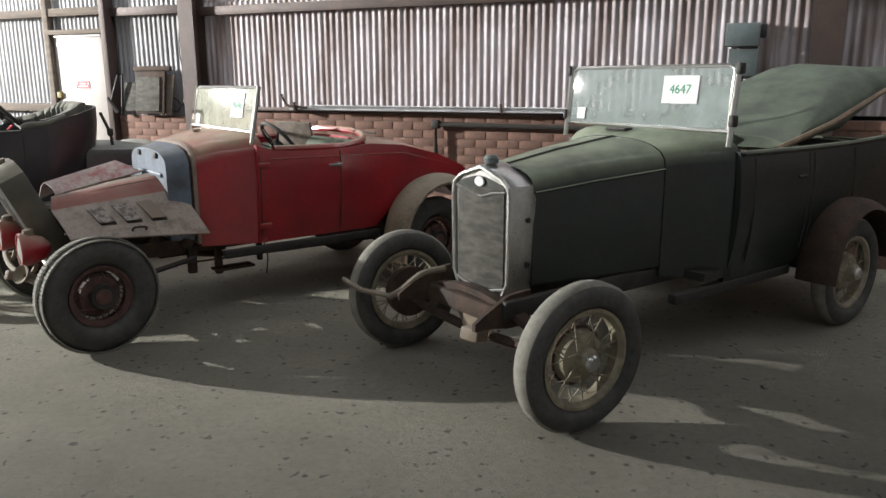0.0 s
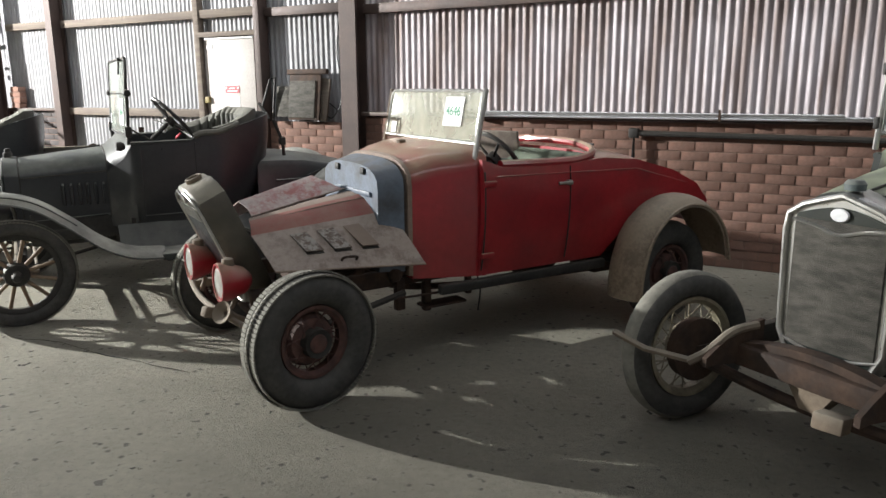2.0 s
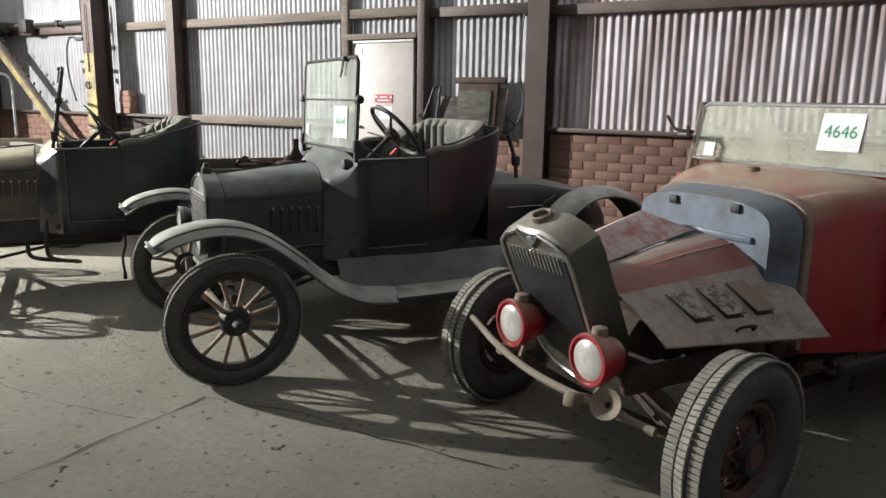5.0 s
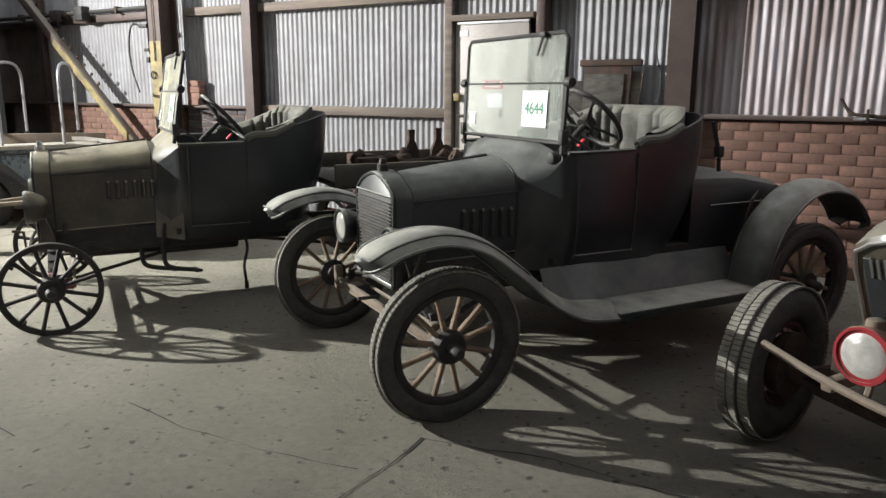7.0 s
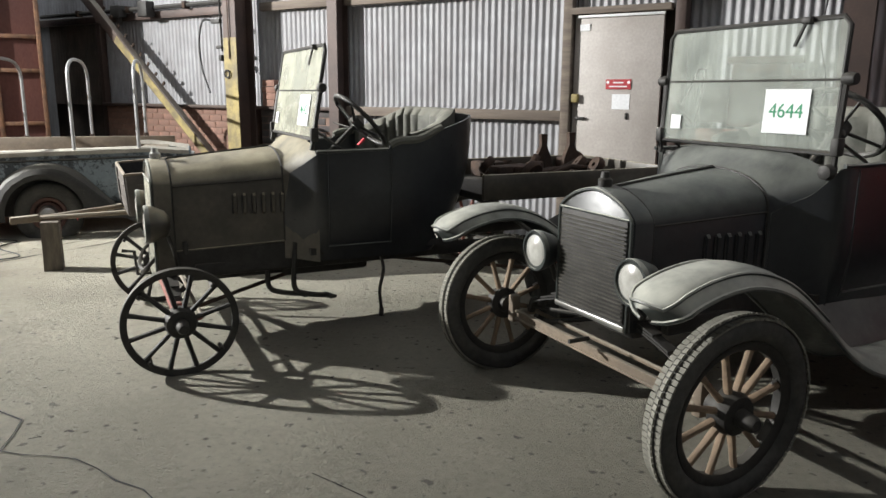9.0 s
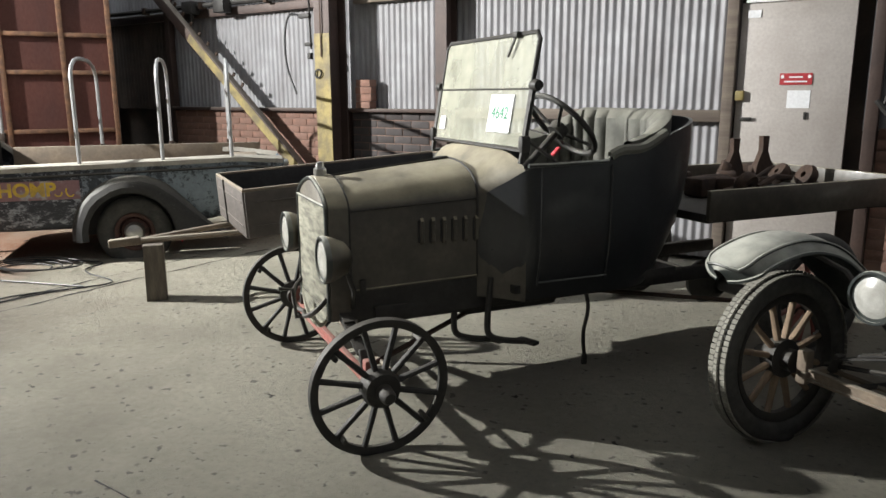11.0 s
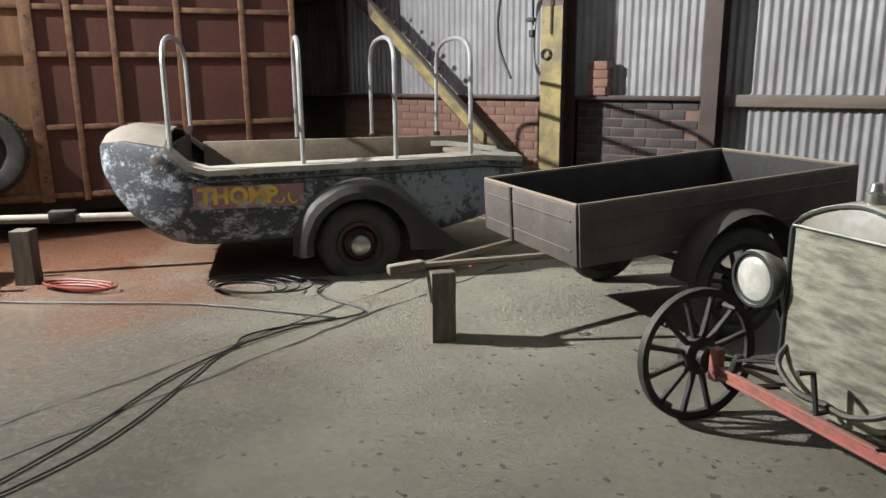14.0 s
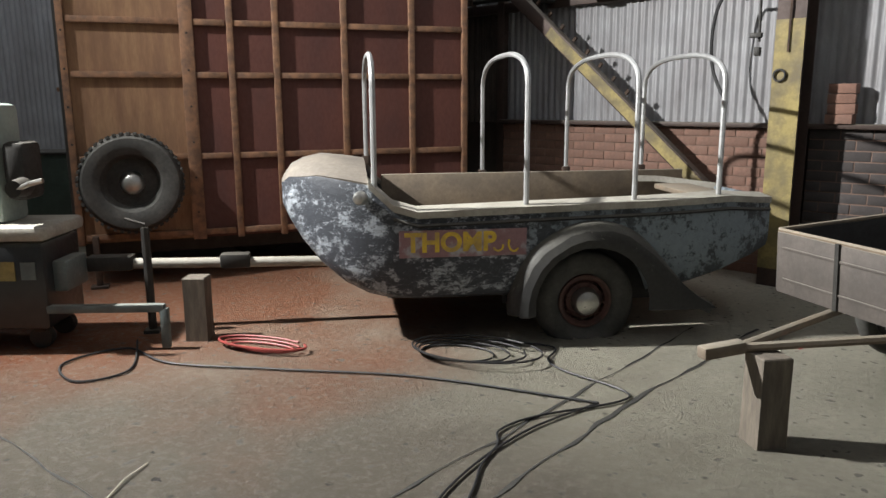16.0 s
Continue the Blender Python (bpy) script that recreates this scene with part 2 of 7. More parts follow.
M_RED = mat("faded_red_paint", (0.36, 0.012, 0.02), 0.42, second=(0.22, 0.012, 0.018), scale=2.5, grain=25, bump=0.04, dust=0.95, dust_colour=(0.36, 0.28, 0.19), coat=0.5)
M_BLUE = mat("blue_grey_firewall", (0.13, 0.165, 0.215), 0.5, second=(0.06, 0.065, 0.07), mix=0.4, scale=6, dust=0.3, dust_colour=(0.30, 0.27, 0.21))
M_PRIMER = mat("dusty_tan_primer", (0.22, 0.17, 0.12), 0.8, second=(0.15, 0.12, 0.09), scale=5, dust=0.4)
M_GUARD_TAN = mat("flaking_tan_mudguard_paint", (0.30, 0.235, 0.165), 0.7, second=(0.17, 0.125, 0.085), scale=5, rug=0.78, mix=0.42, sharp=0.12, dust=0.4)
M_HOOD = mat("bare_hood_steel", (0.42, 0.35, 0.30), 0.5, second=(0.13, 0.085, 0.065), mix=0.4, sharp=0.12, scale=9, rug=0.78, dust=0.5, dust_colour=(0.42, 0.36, 0.31))
M_RED_DUSTY = mat("dusty_chalked_red", (0.40, 0.10, 0.09), 0.45, second=(0.60, 0.53, 0.49), mix=0.54, scale=6, rug=0.8, sharp=0.14, dust=0.3, dust_colour=(0.5, 0.45, 0.42))
M_HOOD_TAN = mat("dusty_tan_hood_paint", (0.30, 0.225, 0.175), 0.7, second=(0.19, 0.13, 0.10), scale=7, rug=0.75, dust=0.4, dust_colour=(0.42, 0.36, 0.30))
M_FLAKE = mat("flaking_pale_paint", (0.40, 0.37, 0.33), 0.65, second=(0.13, 0.09, 0.07), mix=0.5, scale=26, sharp=0.06, rug=0.8)
M_RED_FADED = mat("faded_hood_red", (0.30, 0.035, 0.035), 0.5, second=(0.24, 0.08, 0.065), scale=5, rug=0.75, dust=0.7, dust_colour=(0.38, 0.24, 0.19))
M_SHELL = mat("dusty_olive_shell", (0.062, 0.056, 0.042), 0.4, second=(0.10, 0.088, 0.066), scale=5, rug=0.75, dust=0.9, dust_colour=(0.30, 0.28, 0.22), coat=0.3)
M_CHROME = mat("dull_nickel", (0.52, 0.52, 0.50), 0.34, 0.9, second=(0.44, 0.43, 0.40), scale=8, bump=0.02)
M_RUST = mat("rusty_iron", (0.075, 0.045, 0.03), 0.85, 0.2, second=(0.035, 0.025, 0.02), scale=9)
M_DARK = mat("grimy_dark_metal", (0.042, 0.04, 0.037), 0.6, 0.3, scale=8, dust=0.4, dust_colour=(0.14, 0.125, 0.1))
M_TYRE = mat("old_rubber", (0.045, 0.045, 0.042), 0.85, second=(0.075, 0.072, 0.065), scale=8, dust=0.35, dust_colour=(0.17, 0.165, 0.15))
M_TREAD = mat("chalky_tread_rubber", (0.27, 0.26, 0.22), 0.95, second=(0.15, 0.145, 0.12), scale=9, rug=0.75)
M_SPOKE = mat("weathered_spoke_wood", (0.26, 0.185, 0.12), 0.8, second=(0.15, 0.105, 0.07), scale=12)
M_SPOKE_DARK = mat("black_spoke_wood", (0.02, 0.019, 0.018), 0.7, dust=0.4, dust_colour=(0.15, 0.14, 0.12))
M_WIRE = mat("cream_wire_wheel", (0.30, 0.27, 0.19), 0.6, second=(0.16, 0.13, 0.09), scale=14)
M_WIRE_RED = mat("rusty_wire_wheel", (0.11, 0.05, 0.04), 0.75, second=(0.06, 0.035, 0.03), scale=14)
M_CORE = mat("radiator_core", (0.12, 0.113, 0.095), 0.75, 0.3, second=(0.05, 0.047, 0.04), scale=9, grain=120, stretch=(1, 1, 3), bump=0.8)
M_CORE_PALE = mat("corroded_core", (0.36, 0.35, 0.27), 0.8, 0.1, second=(0.13, 0.125, 0.1), scale=8, grain=120, stretch=(1, 1, 4), bump=0.8)
M_LEATHER = mat("dusty_grey_leather", (0.125, 0.125, 0.105), 0.75, second=(0.075, 0.075, 0.063), scale=6, dust=0.6, dust_colour=(0.28, 0.27, 0.22))
M_STRIPE = mat("cream_piping", (0.40, 0.37, 0.28), 0.8)
M_LENS = mat("frosted_lens", (0.50, 0.495, 0.46), 0.12, second=(0.36, 0.355, 0.32), scale=12, stretch=(1, 8, 1), bump=0.25)
M_REDTAG = mat("red_tag", (0.65, 0.05, 0.07), 0.6)
M_AXLE_RED = mat("red_axle_paint", (0.32, 0.095, 0.075), 0.65, second=(0.20, 0.08, 0.065), scale=10, dust=0.3)
M_GLASS = glass_mat("dusty_glass", 0.22, (0.62, 0.66, 0.60))
M_GLASS_DIRTY = glass_mat("dirty_glass", 0.45, (0.46, 0.46, 0.38))
M_GLASS_GREY = glass_mat("grey_film_glass", 0.58, (0.30, 0.34, 0.33))
M_BOAT = mat("flaking_blue_black_paint", (0.035, 0.04, 0.05), 0.6, second=(0.35, 0.385, 0.42), mix=0.43, scale=4.2, grain=30, sharp=0.03, bump=0.35, stretch=(0.9, 1, 1.5), rug=0.93)
M_BOAT_REAR = mat("blue_grey_paint", (0.20, 0.24, 0.27), 0.6, second=(0.025, 0.03, 0.035), mix=0.48, scale=2.6, grain=26, sharp=0.04, bump=0.3, rug=0.88)
M_BOAT_RAIL = mat("pale_cream_rail", (0.40, 0.38, 0.33), 0.75, second=(0.27, 0.25, 0.215), scale=5, dust=0.3)
M_BOAT_FENDER = mat("black_flaking_fender", (0.022, 0.022, 0.022), 0.65, second=(0.24, 0.225, 0.20), mix=0.22, scale=7, sharp=0.04, dust=0.3, rug=0.85)
M_DECK = mat("grey_brown_deck_paint", (0.19, 0.165, 0.135), 0.75, second=(0.12, 0.105, 0.09), scale=4, rug=0.75)
M_BAND = mat("faded_pink_band", (0.28, 0.16, 0.17), 0.75, second=(0.40, 0.40, 0.42), mix=0.4, scale=6, sharp=0.1)
M_LETTER = mat("yellow_lettering", (0.78, 0.54, 0.04), 0.7, second=(0.45, 0.31, 0.1), scale=9)
M_PIPE = mat("galvanised_pipe", (0.52, 0.53, 0.53), 0.42, 0.6, second=(0.42, 0.42, 0.42), scale=8)
M_PLY = mat("red_brown_plywood", (0.125, 0.042, 0.03), 0.7, second=(0.085, 0.032, 0.026), scale=2, stretch=(1, 1, 0.5))
M_PLY_PALE = mat("bare_plywood", (0.30, 0.17, 0.09), 0.8, second=(0.20, 0.105, 0.06), scale=4, grain=30, stretch=(3, 3, 0.5))
M_BATTEN = mat("batten_timber", (0.27, 0.14, 0.075), 0.75, second=(0.13, 0.075, 0.05), scale=5, stretch=(3, 3, 3))
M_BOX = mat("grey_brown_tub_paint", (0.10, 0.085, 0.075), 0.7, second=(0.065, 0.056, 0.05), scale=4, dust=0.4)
# near-black puts shade into the tub inside, louvre slots and wheel wells
M_RECESS_SHADE = mat("recess_shade", (0.028, 0.027, 0.027), 0.75, dust=0.3, dust_colour=(0.08, 0.075, 0.07))
M_BLOCK = mat("cut_hardwood_block", (0.16, 0.135, 0.105), 0.85, second=(0.095, 0.08, 0.065), scale=8, stretch=(3, 3, 0.6))
M_CABLE = mat("black_cable", (0.012, 0.012, 0.013), 0.55)
M_CABLE_RED = mat("red_cable", (0.32, 0.05, 0.04), 0.55)
M_MACHINE = mat("pale_green_machine_paint", (0.36, 0.42, 0.38), 0.5, second=(0.28, 0.33, 0.3), scale=6)
M_CABINET = mat("dark_green_cabinet", (0.05, 0.075, 0.06), 0.5, scale=4)
M_ROOF = mat("roof_sheet", (0.30, 0.30, 0.31), 0.6, 0.3)
M_EBOX = mat("grey_green_box_paint", (0.13, 0.16, 0.16), 0.5, second=(0.09, 0.11, 0.11), scale=6, dust=0.4)

# ---- mesh helpers ----


def box(bm, c, s, bevel=0.0, turn=(0, 0, 0)):
    r = bmesh.ops.create_cube(bm, size=1, matrix=pose(*c, *turn) @ Matrix.Diagonal((*s, 1)))
    if bevel:
        es = {e for v in r["verts"] for e in v.link_edges}
        bmesh.ops.bevel(bm, geom=list(es), offset=bevel, segments=2, affect="EDGES", profile=0.5)
    return bm


def boxed(*items, bevel=0.0):
    bm = bmesh.new()
    for it in items:
        box(bm, it[0], it[1], bevel, it[2] if len(it) > 2 else (0, 0, 0))
    return bm


def grid_faces(bm, rows, closed_u=False, closed_v=False):
    nu, nv = len(rows), len(rows[0])
    for i in range(nu if closed_u else nu - 1):
        for j in range(nv if closed_v else nv - 1):
            q = (rows[i][j], rows[(i + 1) % nu][j], rows[(i + 1) % nu][(j + 1) % nv], rows[i][(j + 1) % nv])
            if len(set(q)) == 4:
                bm.faces.new(q)


def loft(rings, caps=True, bm=None, closed=True):
    """Rings of points, joined one to the next."""
    bm = bm or bmesh.new()
    rows = [[bm.verts.new(p) for p in ring] for ring in rings]
    grid_faces(bm, rows, closed_v=closed)
    if caps and closed:
        bm.faces.new(rows[0][::-1])
        bm.faces.new(rows[-1])
    bmesh.ops.recalc_face_normals(bm, faces=bm.faces[:])
    return bm


def sheet(rows, thick=0.006, bm=None):
    """A curved sheet of some thickness over a grid of points."""
    bm = bm or bmesh.new()
    vs = [[bm.verts.new(p) for p in row] for row in rows]
    before = set(bm.faces)
    grid_faces(bm, vs)
    fs = [f for f in bm.faces if f not in before]
    bmesh.ops.recalc_face_normals(bm, faces=fs)
    bmesh.ops.solidify(bm, geom=fs, thickness=thick)
    return bm


def lathe(profile, n=32, bm=None, c=(0, 0, 0), closed=False):
    """(radius, y) pairs turned about the y axis."""
    bm = bm or bmesh.new()
    rows = []
    for i in range(n):
        a = 2 * math.pi * i / n
        rows.append([bm.verts.new((c[0] + r * math.cos(a), c[1] + y, c[2] + r * math.sin(a))) for r, y in profile])
    grid_faces(bm, rows, closed_u=True, closed_v=closed)
    if not closed:
        for k in (0, -1):
            if profile[k][0] > 1e-4:
                bm.faces.new([row[k] for row in rows])
    bmesh.ops.remove_doubles(bm, verts=bm.verts[:], dist=1e-5)
    bmesh.ops.recalc_face_normals(bm, faces=bm.faces[:])
    return bm


def tube(points, r, n=8, bm=None, closed=False):
    bm = bm or bmesh.new()
    ps = [Vector(p) for p in points]
    rows, side = [], None
    for i, p in enumerate(ps):
        a = ps[i - 1] if (i or closed) else p
        b = ps[(i + 1) % len(ps)] if (i < len(ps) - 1 or closed) else p
        d = (b - a).normalized()
        if side is None:
            side = d.orthogonal().normalized()
        side = (side - d * side.dot(d)).normalized()
        up = d.cross(side)
        rows.append([bm.verts.new(p + r * (math.cos(t) * side + math.sin(t) * up)) for t in (2 * math.pi * k / n for k in range(n))])
    grid_faces(bm, rows, closed_u=closed, closed_v=True)
    if not closed:
        bm.faces.new(rows[0][::-1])
        bm.faces.new(rows[-1])
    bmesh.ops.recalc_face_normals(bm, faces=bm.faces[:])
    return bm


def smooth_path(points, steps=8):
    """Catmull-Rom through the points."""
    ps = [Vector(p) for p in points]
    out = []
    for i in range(len(ps) - 1):
        a, b, c, d = ps[max(i - 1, 0)], ps[i], ps[i + 1], ps[min(i + 2, len(ps) - 1)]
        for k in range(steps):
            t = k / steps
            out.append(0.5 * (2 * b + (c - a) * t + (2 * a - 5 * b + 4 * c - d) * t * t + (3 * b - a - 3 * c + d) * t ** 3))
    return out + [ps[-1]]


def mesh_of(name, bm, material, smooth=True):
    me = bpy.data.meshes.new(name)
    if smooth:
        for f in bm.faces:
            f.smooth = True
        for e in bm.edges:
            if len(e.link_faces) == 2 and e.calc_face_angle(0) > radians(38):
                e.smooth = False
    bm.to_mesh(me)
    bm.free()
    me.materials.append(material)
    return me


def part(name, bm, material, parent, label="", m=None):
    ob = new(name, mesh_of(name, bm, material))
    ob.parent = parent
    if m:
        ob.matrix_basis = m
    return tagged(ob, label)


def again(name, ob, parent, m):
    """Another object on the mesh of ob."""
    o = new(name, ob.data)
    o.parent = parent
    o.matrix_basis = m
    return o


def thing(name, m, label, category, group="", kind=""):
    ob = new(name)
    ob.empty_display_size = 0.2
    ob.matrix_basis = m
    return tagged(ob, label, category, group, kind)


def solid(name, bm, material, label, category, m=None, group="", kind=""):
    ob = new(name, mesh_of(name, bm, material))
    if m:
        ob.matrix_basis = m
    return tagged(ob, label, category, group, kind)


def words(text, size, material, parent, m, name="lettering", bold=0.004):
    cu = bpy.data.curves.new("text", "FONT")
    cu.body, cu.size, cu.align_x, cu.align_y, cu.extrude, cu.offset = text, size, "CENTER", "CENTER", 0.0008, bold
    tmp = bpy.data.objects.new("text", cu)
    me = bpy.data.meshes.new_from_object(tmp)
    bpy.data.objects.remove(tmp)
    me.materials.clear()
    me.materials.append(material)
    ob = new(name, me)
    ob.parent = parent
    ob.matrix_basis = m
    return ob

# ---- the shed ----
HI = 5.6
bm = bmesh.new()
bmesh.ops.create_grid(bm, x_segments=2, y_segments=2, size=1, matrix=SHED @ pose(-6, -8.9, 0) @ Matrix.Diagonal((15, 9.2, 1, 1)))
floor = solid("floor", bm, M_FLOOR, "worn grey concrete workshop floor with stains", "floor", kind="structure")


def strip(points, w, z=0.004):
    rows = []
    rnd = random.Random(len(points))
    ps = [Vector((*p, z)) for p in points]
    dense = []
    for a, b in zip(ps, ps[1:]):
        k = max(2, int((b - a).length / 0.12))
        dense += [a.lerp(b, i / k) for i in range(k)]
    dense.append(ps[-1])
    for i, p in enumerate(dense):
        d = (dense[min(i + 1, len(dense) - 1)] - dense[max(i - 1, 0)]).normalized()
        s = Vector((-d.y, d.x, 0))
        j = rnd.uniform(-0.012, 0.012)
        h = w * rnd.uniform(0.15, 0.9)
        rows.append([p + s * (j + h), p + s * (j - h)])
    bm = bmesh.new()
    grid_faces(bm, [[bm.verts.new(q) for q in r] for r in rows])
    return bm


for pts, w in (([(-11.45, 6.7), (-11.06, 7.68), (-10.8, 8.3), (-10.42, 9.3), (-10.0, 10.4)], 0.012), ([(-11.05, 6.8), (-10.68, 7.81), (-10.26, 8.97), (-9.81, 9.97), (-9.6, 10.5)], 0.016),
               ([(-5.2, 4.6), (-5.03, 5.0), (-4.93, 5.25), (-4.78, 5.61)], 0.008), ([(-8.4, 6.2), (-7.79, 5.98), (-7.67, 5.69), (-7.31, 5.68), (-6.9, 5.51), (-6.6, 5.33)], 0.007), ([(-6.3, 5.75), (-6.04, 5.61), (-5.75, 5.48), (-5.47, 5.39), (-5.0, 5.3)], 0.003),
               ([(-13.4, 7.75), (-12.96, 7.54), (-12.76, 7.49), (-12.17, 7.28), (-11.7, 7.0)], 0.011), ([(-4.78, 5.61), (-4.2, 5.5), (-3.76, 5.31), (-3.14, 5.09)], 0.006)):
    solid("floor_crack", strip(pts, w), M_CRACK, "dirt-filled crack in the concrete floor", "crack", kind="structure")


def wave_mesh(name, width, height, material, pitch=0.076, amp=0.009):
    """One corrugated sheet, with thickness, standing on its lower edge."""
    bm = bmesh.new()
    n = int(width / pitch * 8)
    rows = []
    for i in range(n + 1):
        x = width * i / n
        y = amp * math.sin(2 * math.pi * x / pitch)
        rows.append([bm.verts.new((x, y, 0)), bm.verts.new((x, y, height))])
    grid_faces(bm, rows)
    return mesh_of(name, bm, material)


def at_wall(x, y, z):
    return SHED @ pose(x, y, z)


wall_north = thing("wall_north", SHED, "corrugated iron wall over a brick base", "wall", kind="structure")
SHEETS = {}


def cladding(x0, x1, z0, z1, material, parent=None, y=0.0):
    x, k = x0, 0
    while x < x1 - 0.05:
        w = min(0.76, x1 - x)
        key = (round(w, 3), round(z1 - z0, 3), material.name)
        if key not in SHEETS:
            SHEETS[key] = wave_mesh("corrugated_sheet", w + 0.03, z1 - z0, material)
        ob = new("corrugated_sheet", SHEETS[key])
        ob.parent = parent or wall_north
        ob.matrix_basis = pose(x, y + 0.003 * (k % 2), z0)
        x, k = x + 0.76, k + 1


cladding(-3.4, 8.5, 1.33, 2.55, M_TIN_OLD)
cladding(-3.4, 8.5, 2.5, 5.6, M_TIN_OLD, y=0.02)
cladding(-4.8, -3.4, 1.2, 5.6, M_TIN)
cladding(-5.75, -4.85, 2.26, 5.6, M_TIN)
cladding(-8.7, -5.8, 0.05, 1.36, M_TIN)
cladding(-8.7, -5.8, 1.30, 5.6, M_TIN, y=0.02)
cladding(-10.3, -8.75, 1.3, 5.6, M_TIN)
cladding(-13.2, -10.3, 1.3, 5.6, M_TIN)
cladding(-14.7, -13.22, 1.3, 2.5, M_RUST_TIN)
cladding(-14.7, -13.22, 2.48, 5.6, M_TIN, y=0.02)
cladding(-21, -14.7, 0.02, 5.6, M_TIN)
solid("wall_north_backing", boxed(((-6, 0.2, HI / 2), (30, 0.16, HI))), M_RUST_TIN, "dark outer skin of the shed wall", "wall", SHED, kind="structure")

# brick base


def brick_wall(parent_name, x0, x1, z1, material, budget, thick=0.2):
    wall = solid(parent_name, boxed((((x0 + x1) / 2, 0.02, z1 / 2), (x1 - x0, thick + 0.002, z1))), M_MORTAR, "low red brick base wall with weathered joints", "wall", SHED, kind="structure")
    proto = mesh_of("brick", boxed(((0, 0, 0), (0.230, 0.11, 0.076)), bevel=0.004), material)
    half = mesh_of("brick", boxed(((0, 0, 0), (0.11, 0.11, 0.076)), bevel=0.004), material)
    rest = bmesh.new()
    rnd = random.Random(3)
    rows = int(z1 / 0.086)
    cells = []
    for k in range(rows):
        x = x0 + (0.12 if k % 2 else 0.0)
        if k % 2:
            cells.append((x0 + 0.056, k, half))
        while x + 0.23 < x1 + 0.02:
            cells.append((x + 0.116, k, proto))
            x += 0.24
    cells.sort(key=lambda c: -c[1])
    for i, (x, k, me) in enumerate(cells):
        y = -thick / 2 - 0.014 + rnd.uniform(-0.003, 0.003) + 0.05 + 0.03
        z = z1 - 0.04 - (rows - 1 - k) * 0.086
        if i < budget:
            ob = new("brick", me)
            ob.parent = wall
            ob.matrix_basis = pose(x, y, z, 0, 0, rnd.uniform(-0.5, 0.5))
        else:
            box(rest, (x, y, z), (0.23 if me is proto else 0.11, 0.11, 0.076))
    if len(rest.verts):
        tagged(part("brickwork", rest, material, wall), kind="stuff")
    else:
        rest.free()
    return wall


# posts, girts and braces


def i_post(name, x, y, label, material, w=0.22, d=0.2, h=HI):
    bm = boxed(((0, -d / 2 + 0.007, h / 2), (w, 0.014, h)), ((0, d / 2 - 0.007, h / 2), (w, 0.014, h)), ((0, 0, h / 2), (0.012, d - 0.03, h)), ((0, 0, 0.01), (w + 0.08, d + 0.08, 0.02)))
    return solid(name, bm, material, label, "post", SHED @ pose(x, y, 0), group="wall posts", kind="structure")


def timber(name, x0, x1, y, z, h=0.12, d=0.06, material=None):
    return solid(name, boxed((((x0 + x1) / 2, y, z), (x1 - x0, d, h)), bevel=0.006), material or M_TIMBER, "weathered timber girt along the tin wall", "girt", SHED, group="wall girts", kind="structure")


for x, w in ((-3.38, 0.22), (-8.63, 0.14), (3.42, 0.24), (8.4, 0.24), (-15.2, 0.24)):
    i_post("wall_post", x, -0.12, "dark brown steel wall post", M_STEEL, w)
solid("wall_post", boxed(((0, 0, HI / 2), (0.09, 0.16, HI)), bevel=0.008), M_STEEL, "dark brown post beside the door", "post", SHED @ pose(-4.735, -0.1, 0), group="wall posts", kind="structure")
solid("wall_post", boxed(((0, 0, HI / 2), (0.09, 0.1, HI)), bevel=0.006), M_TIMBER, "timber jamb post beside the door", "post", SHED @ pose(-5.81, -0.06, 0), group="wall posts", kind="structure")
solid("wall_post", boxed(((0, 0, HI / 2), (0.09, 0.09, HI)), bevel=0.006), M_STEEL, "thin dark post on the tin wall", "post", SHED @ pose(-13.22, -0.06, 0), group="wall posts", kind="structure")
for x0, x1, z in ((-15.0, -10.2, 2.53), (-9.9, -8.72, 2.53), (-8.55, -4.8, 2.52), (-4.68, -3.50, 2.49), (-3.26, 3.3, 2.45), (3.55, 8.3, 2.49)):
    timber("wall_girt", x0, x1, -0.055, z, 0.10, 0.07, M_STEEL if x0 in (-15.0, -4.68, -3.26) else M_TIMBER)
timber("wall_girt", -8.55, -5.86, -0.055, 1.30, 0.10, 0.07)
timber("wall_plate", -3.26, 3.3, -0.09, 1.325, 0.04, 0.13, M_STEEL)
timber("wall_plate", -13.2, -8.72, -0.09, 1.315, 0.04, 0.13, M_STEEL)

ypost = thing("crane_post", SHED @ pose(-10.05, -0.44, 0), "steel crane post with worn yellow paint", "post", kind="structure")
part("post", boxed(((0, 0.0, HI / 2), (0.22, 0.02, HI)), ((0, 0.26, HI / 2), (0.22, 0.02, HI)), ((0, 0.13, HI / 2), (0.02, 0.25, HI))), M_STEEL, ypost)
part("yellow_face", boxed(((0, -0.014, 1.15), (0.222, 0.008, 2.0))), M_YELLOW, ypost, "scuffed yellow painted face")
part("ring", tube([(-0.05 + 0.045 * math.cos(a), -0.035, 1.72 + 0.045 * math.sin(a)) for a in np.linspace(0, 2 * math.pi, 17)[:-1]], 0.009, 6, closed=True), M_DARK, ypost, "dark iron ring")
part("strap", boxed(((0, -0.03, 2.35), (0.016, 0.006, 0.9))), M_RUST, ypost)
brace = thing("diagonal_brace", SHED @ pose(0, -0.36, 0), "diagonal steel channel brace with yellow paint", "brace", kind="structure")
a, b = Vector((-10.53, 0, 0.62)), Vector((-14.0, 0, 3.62))
ang = math.degrees(math.atan2(b.z - a.z, b.x - a.x))
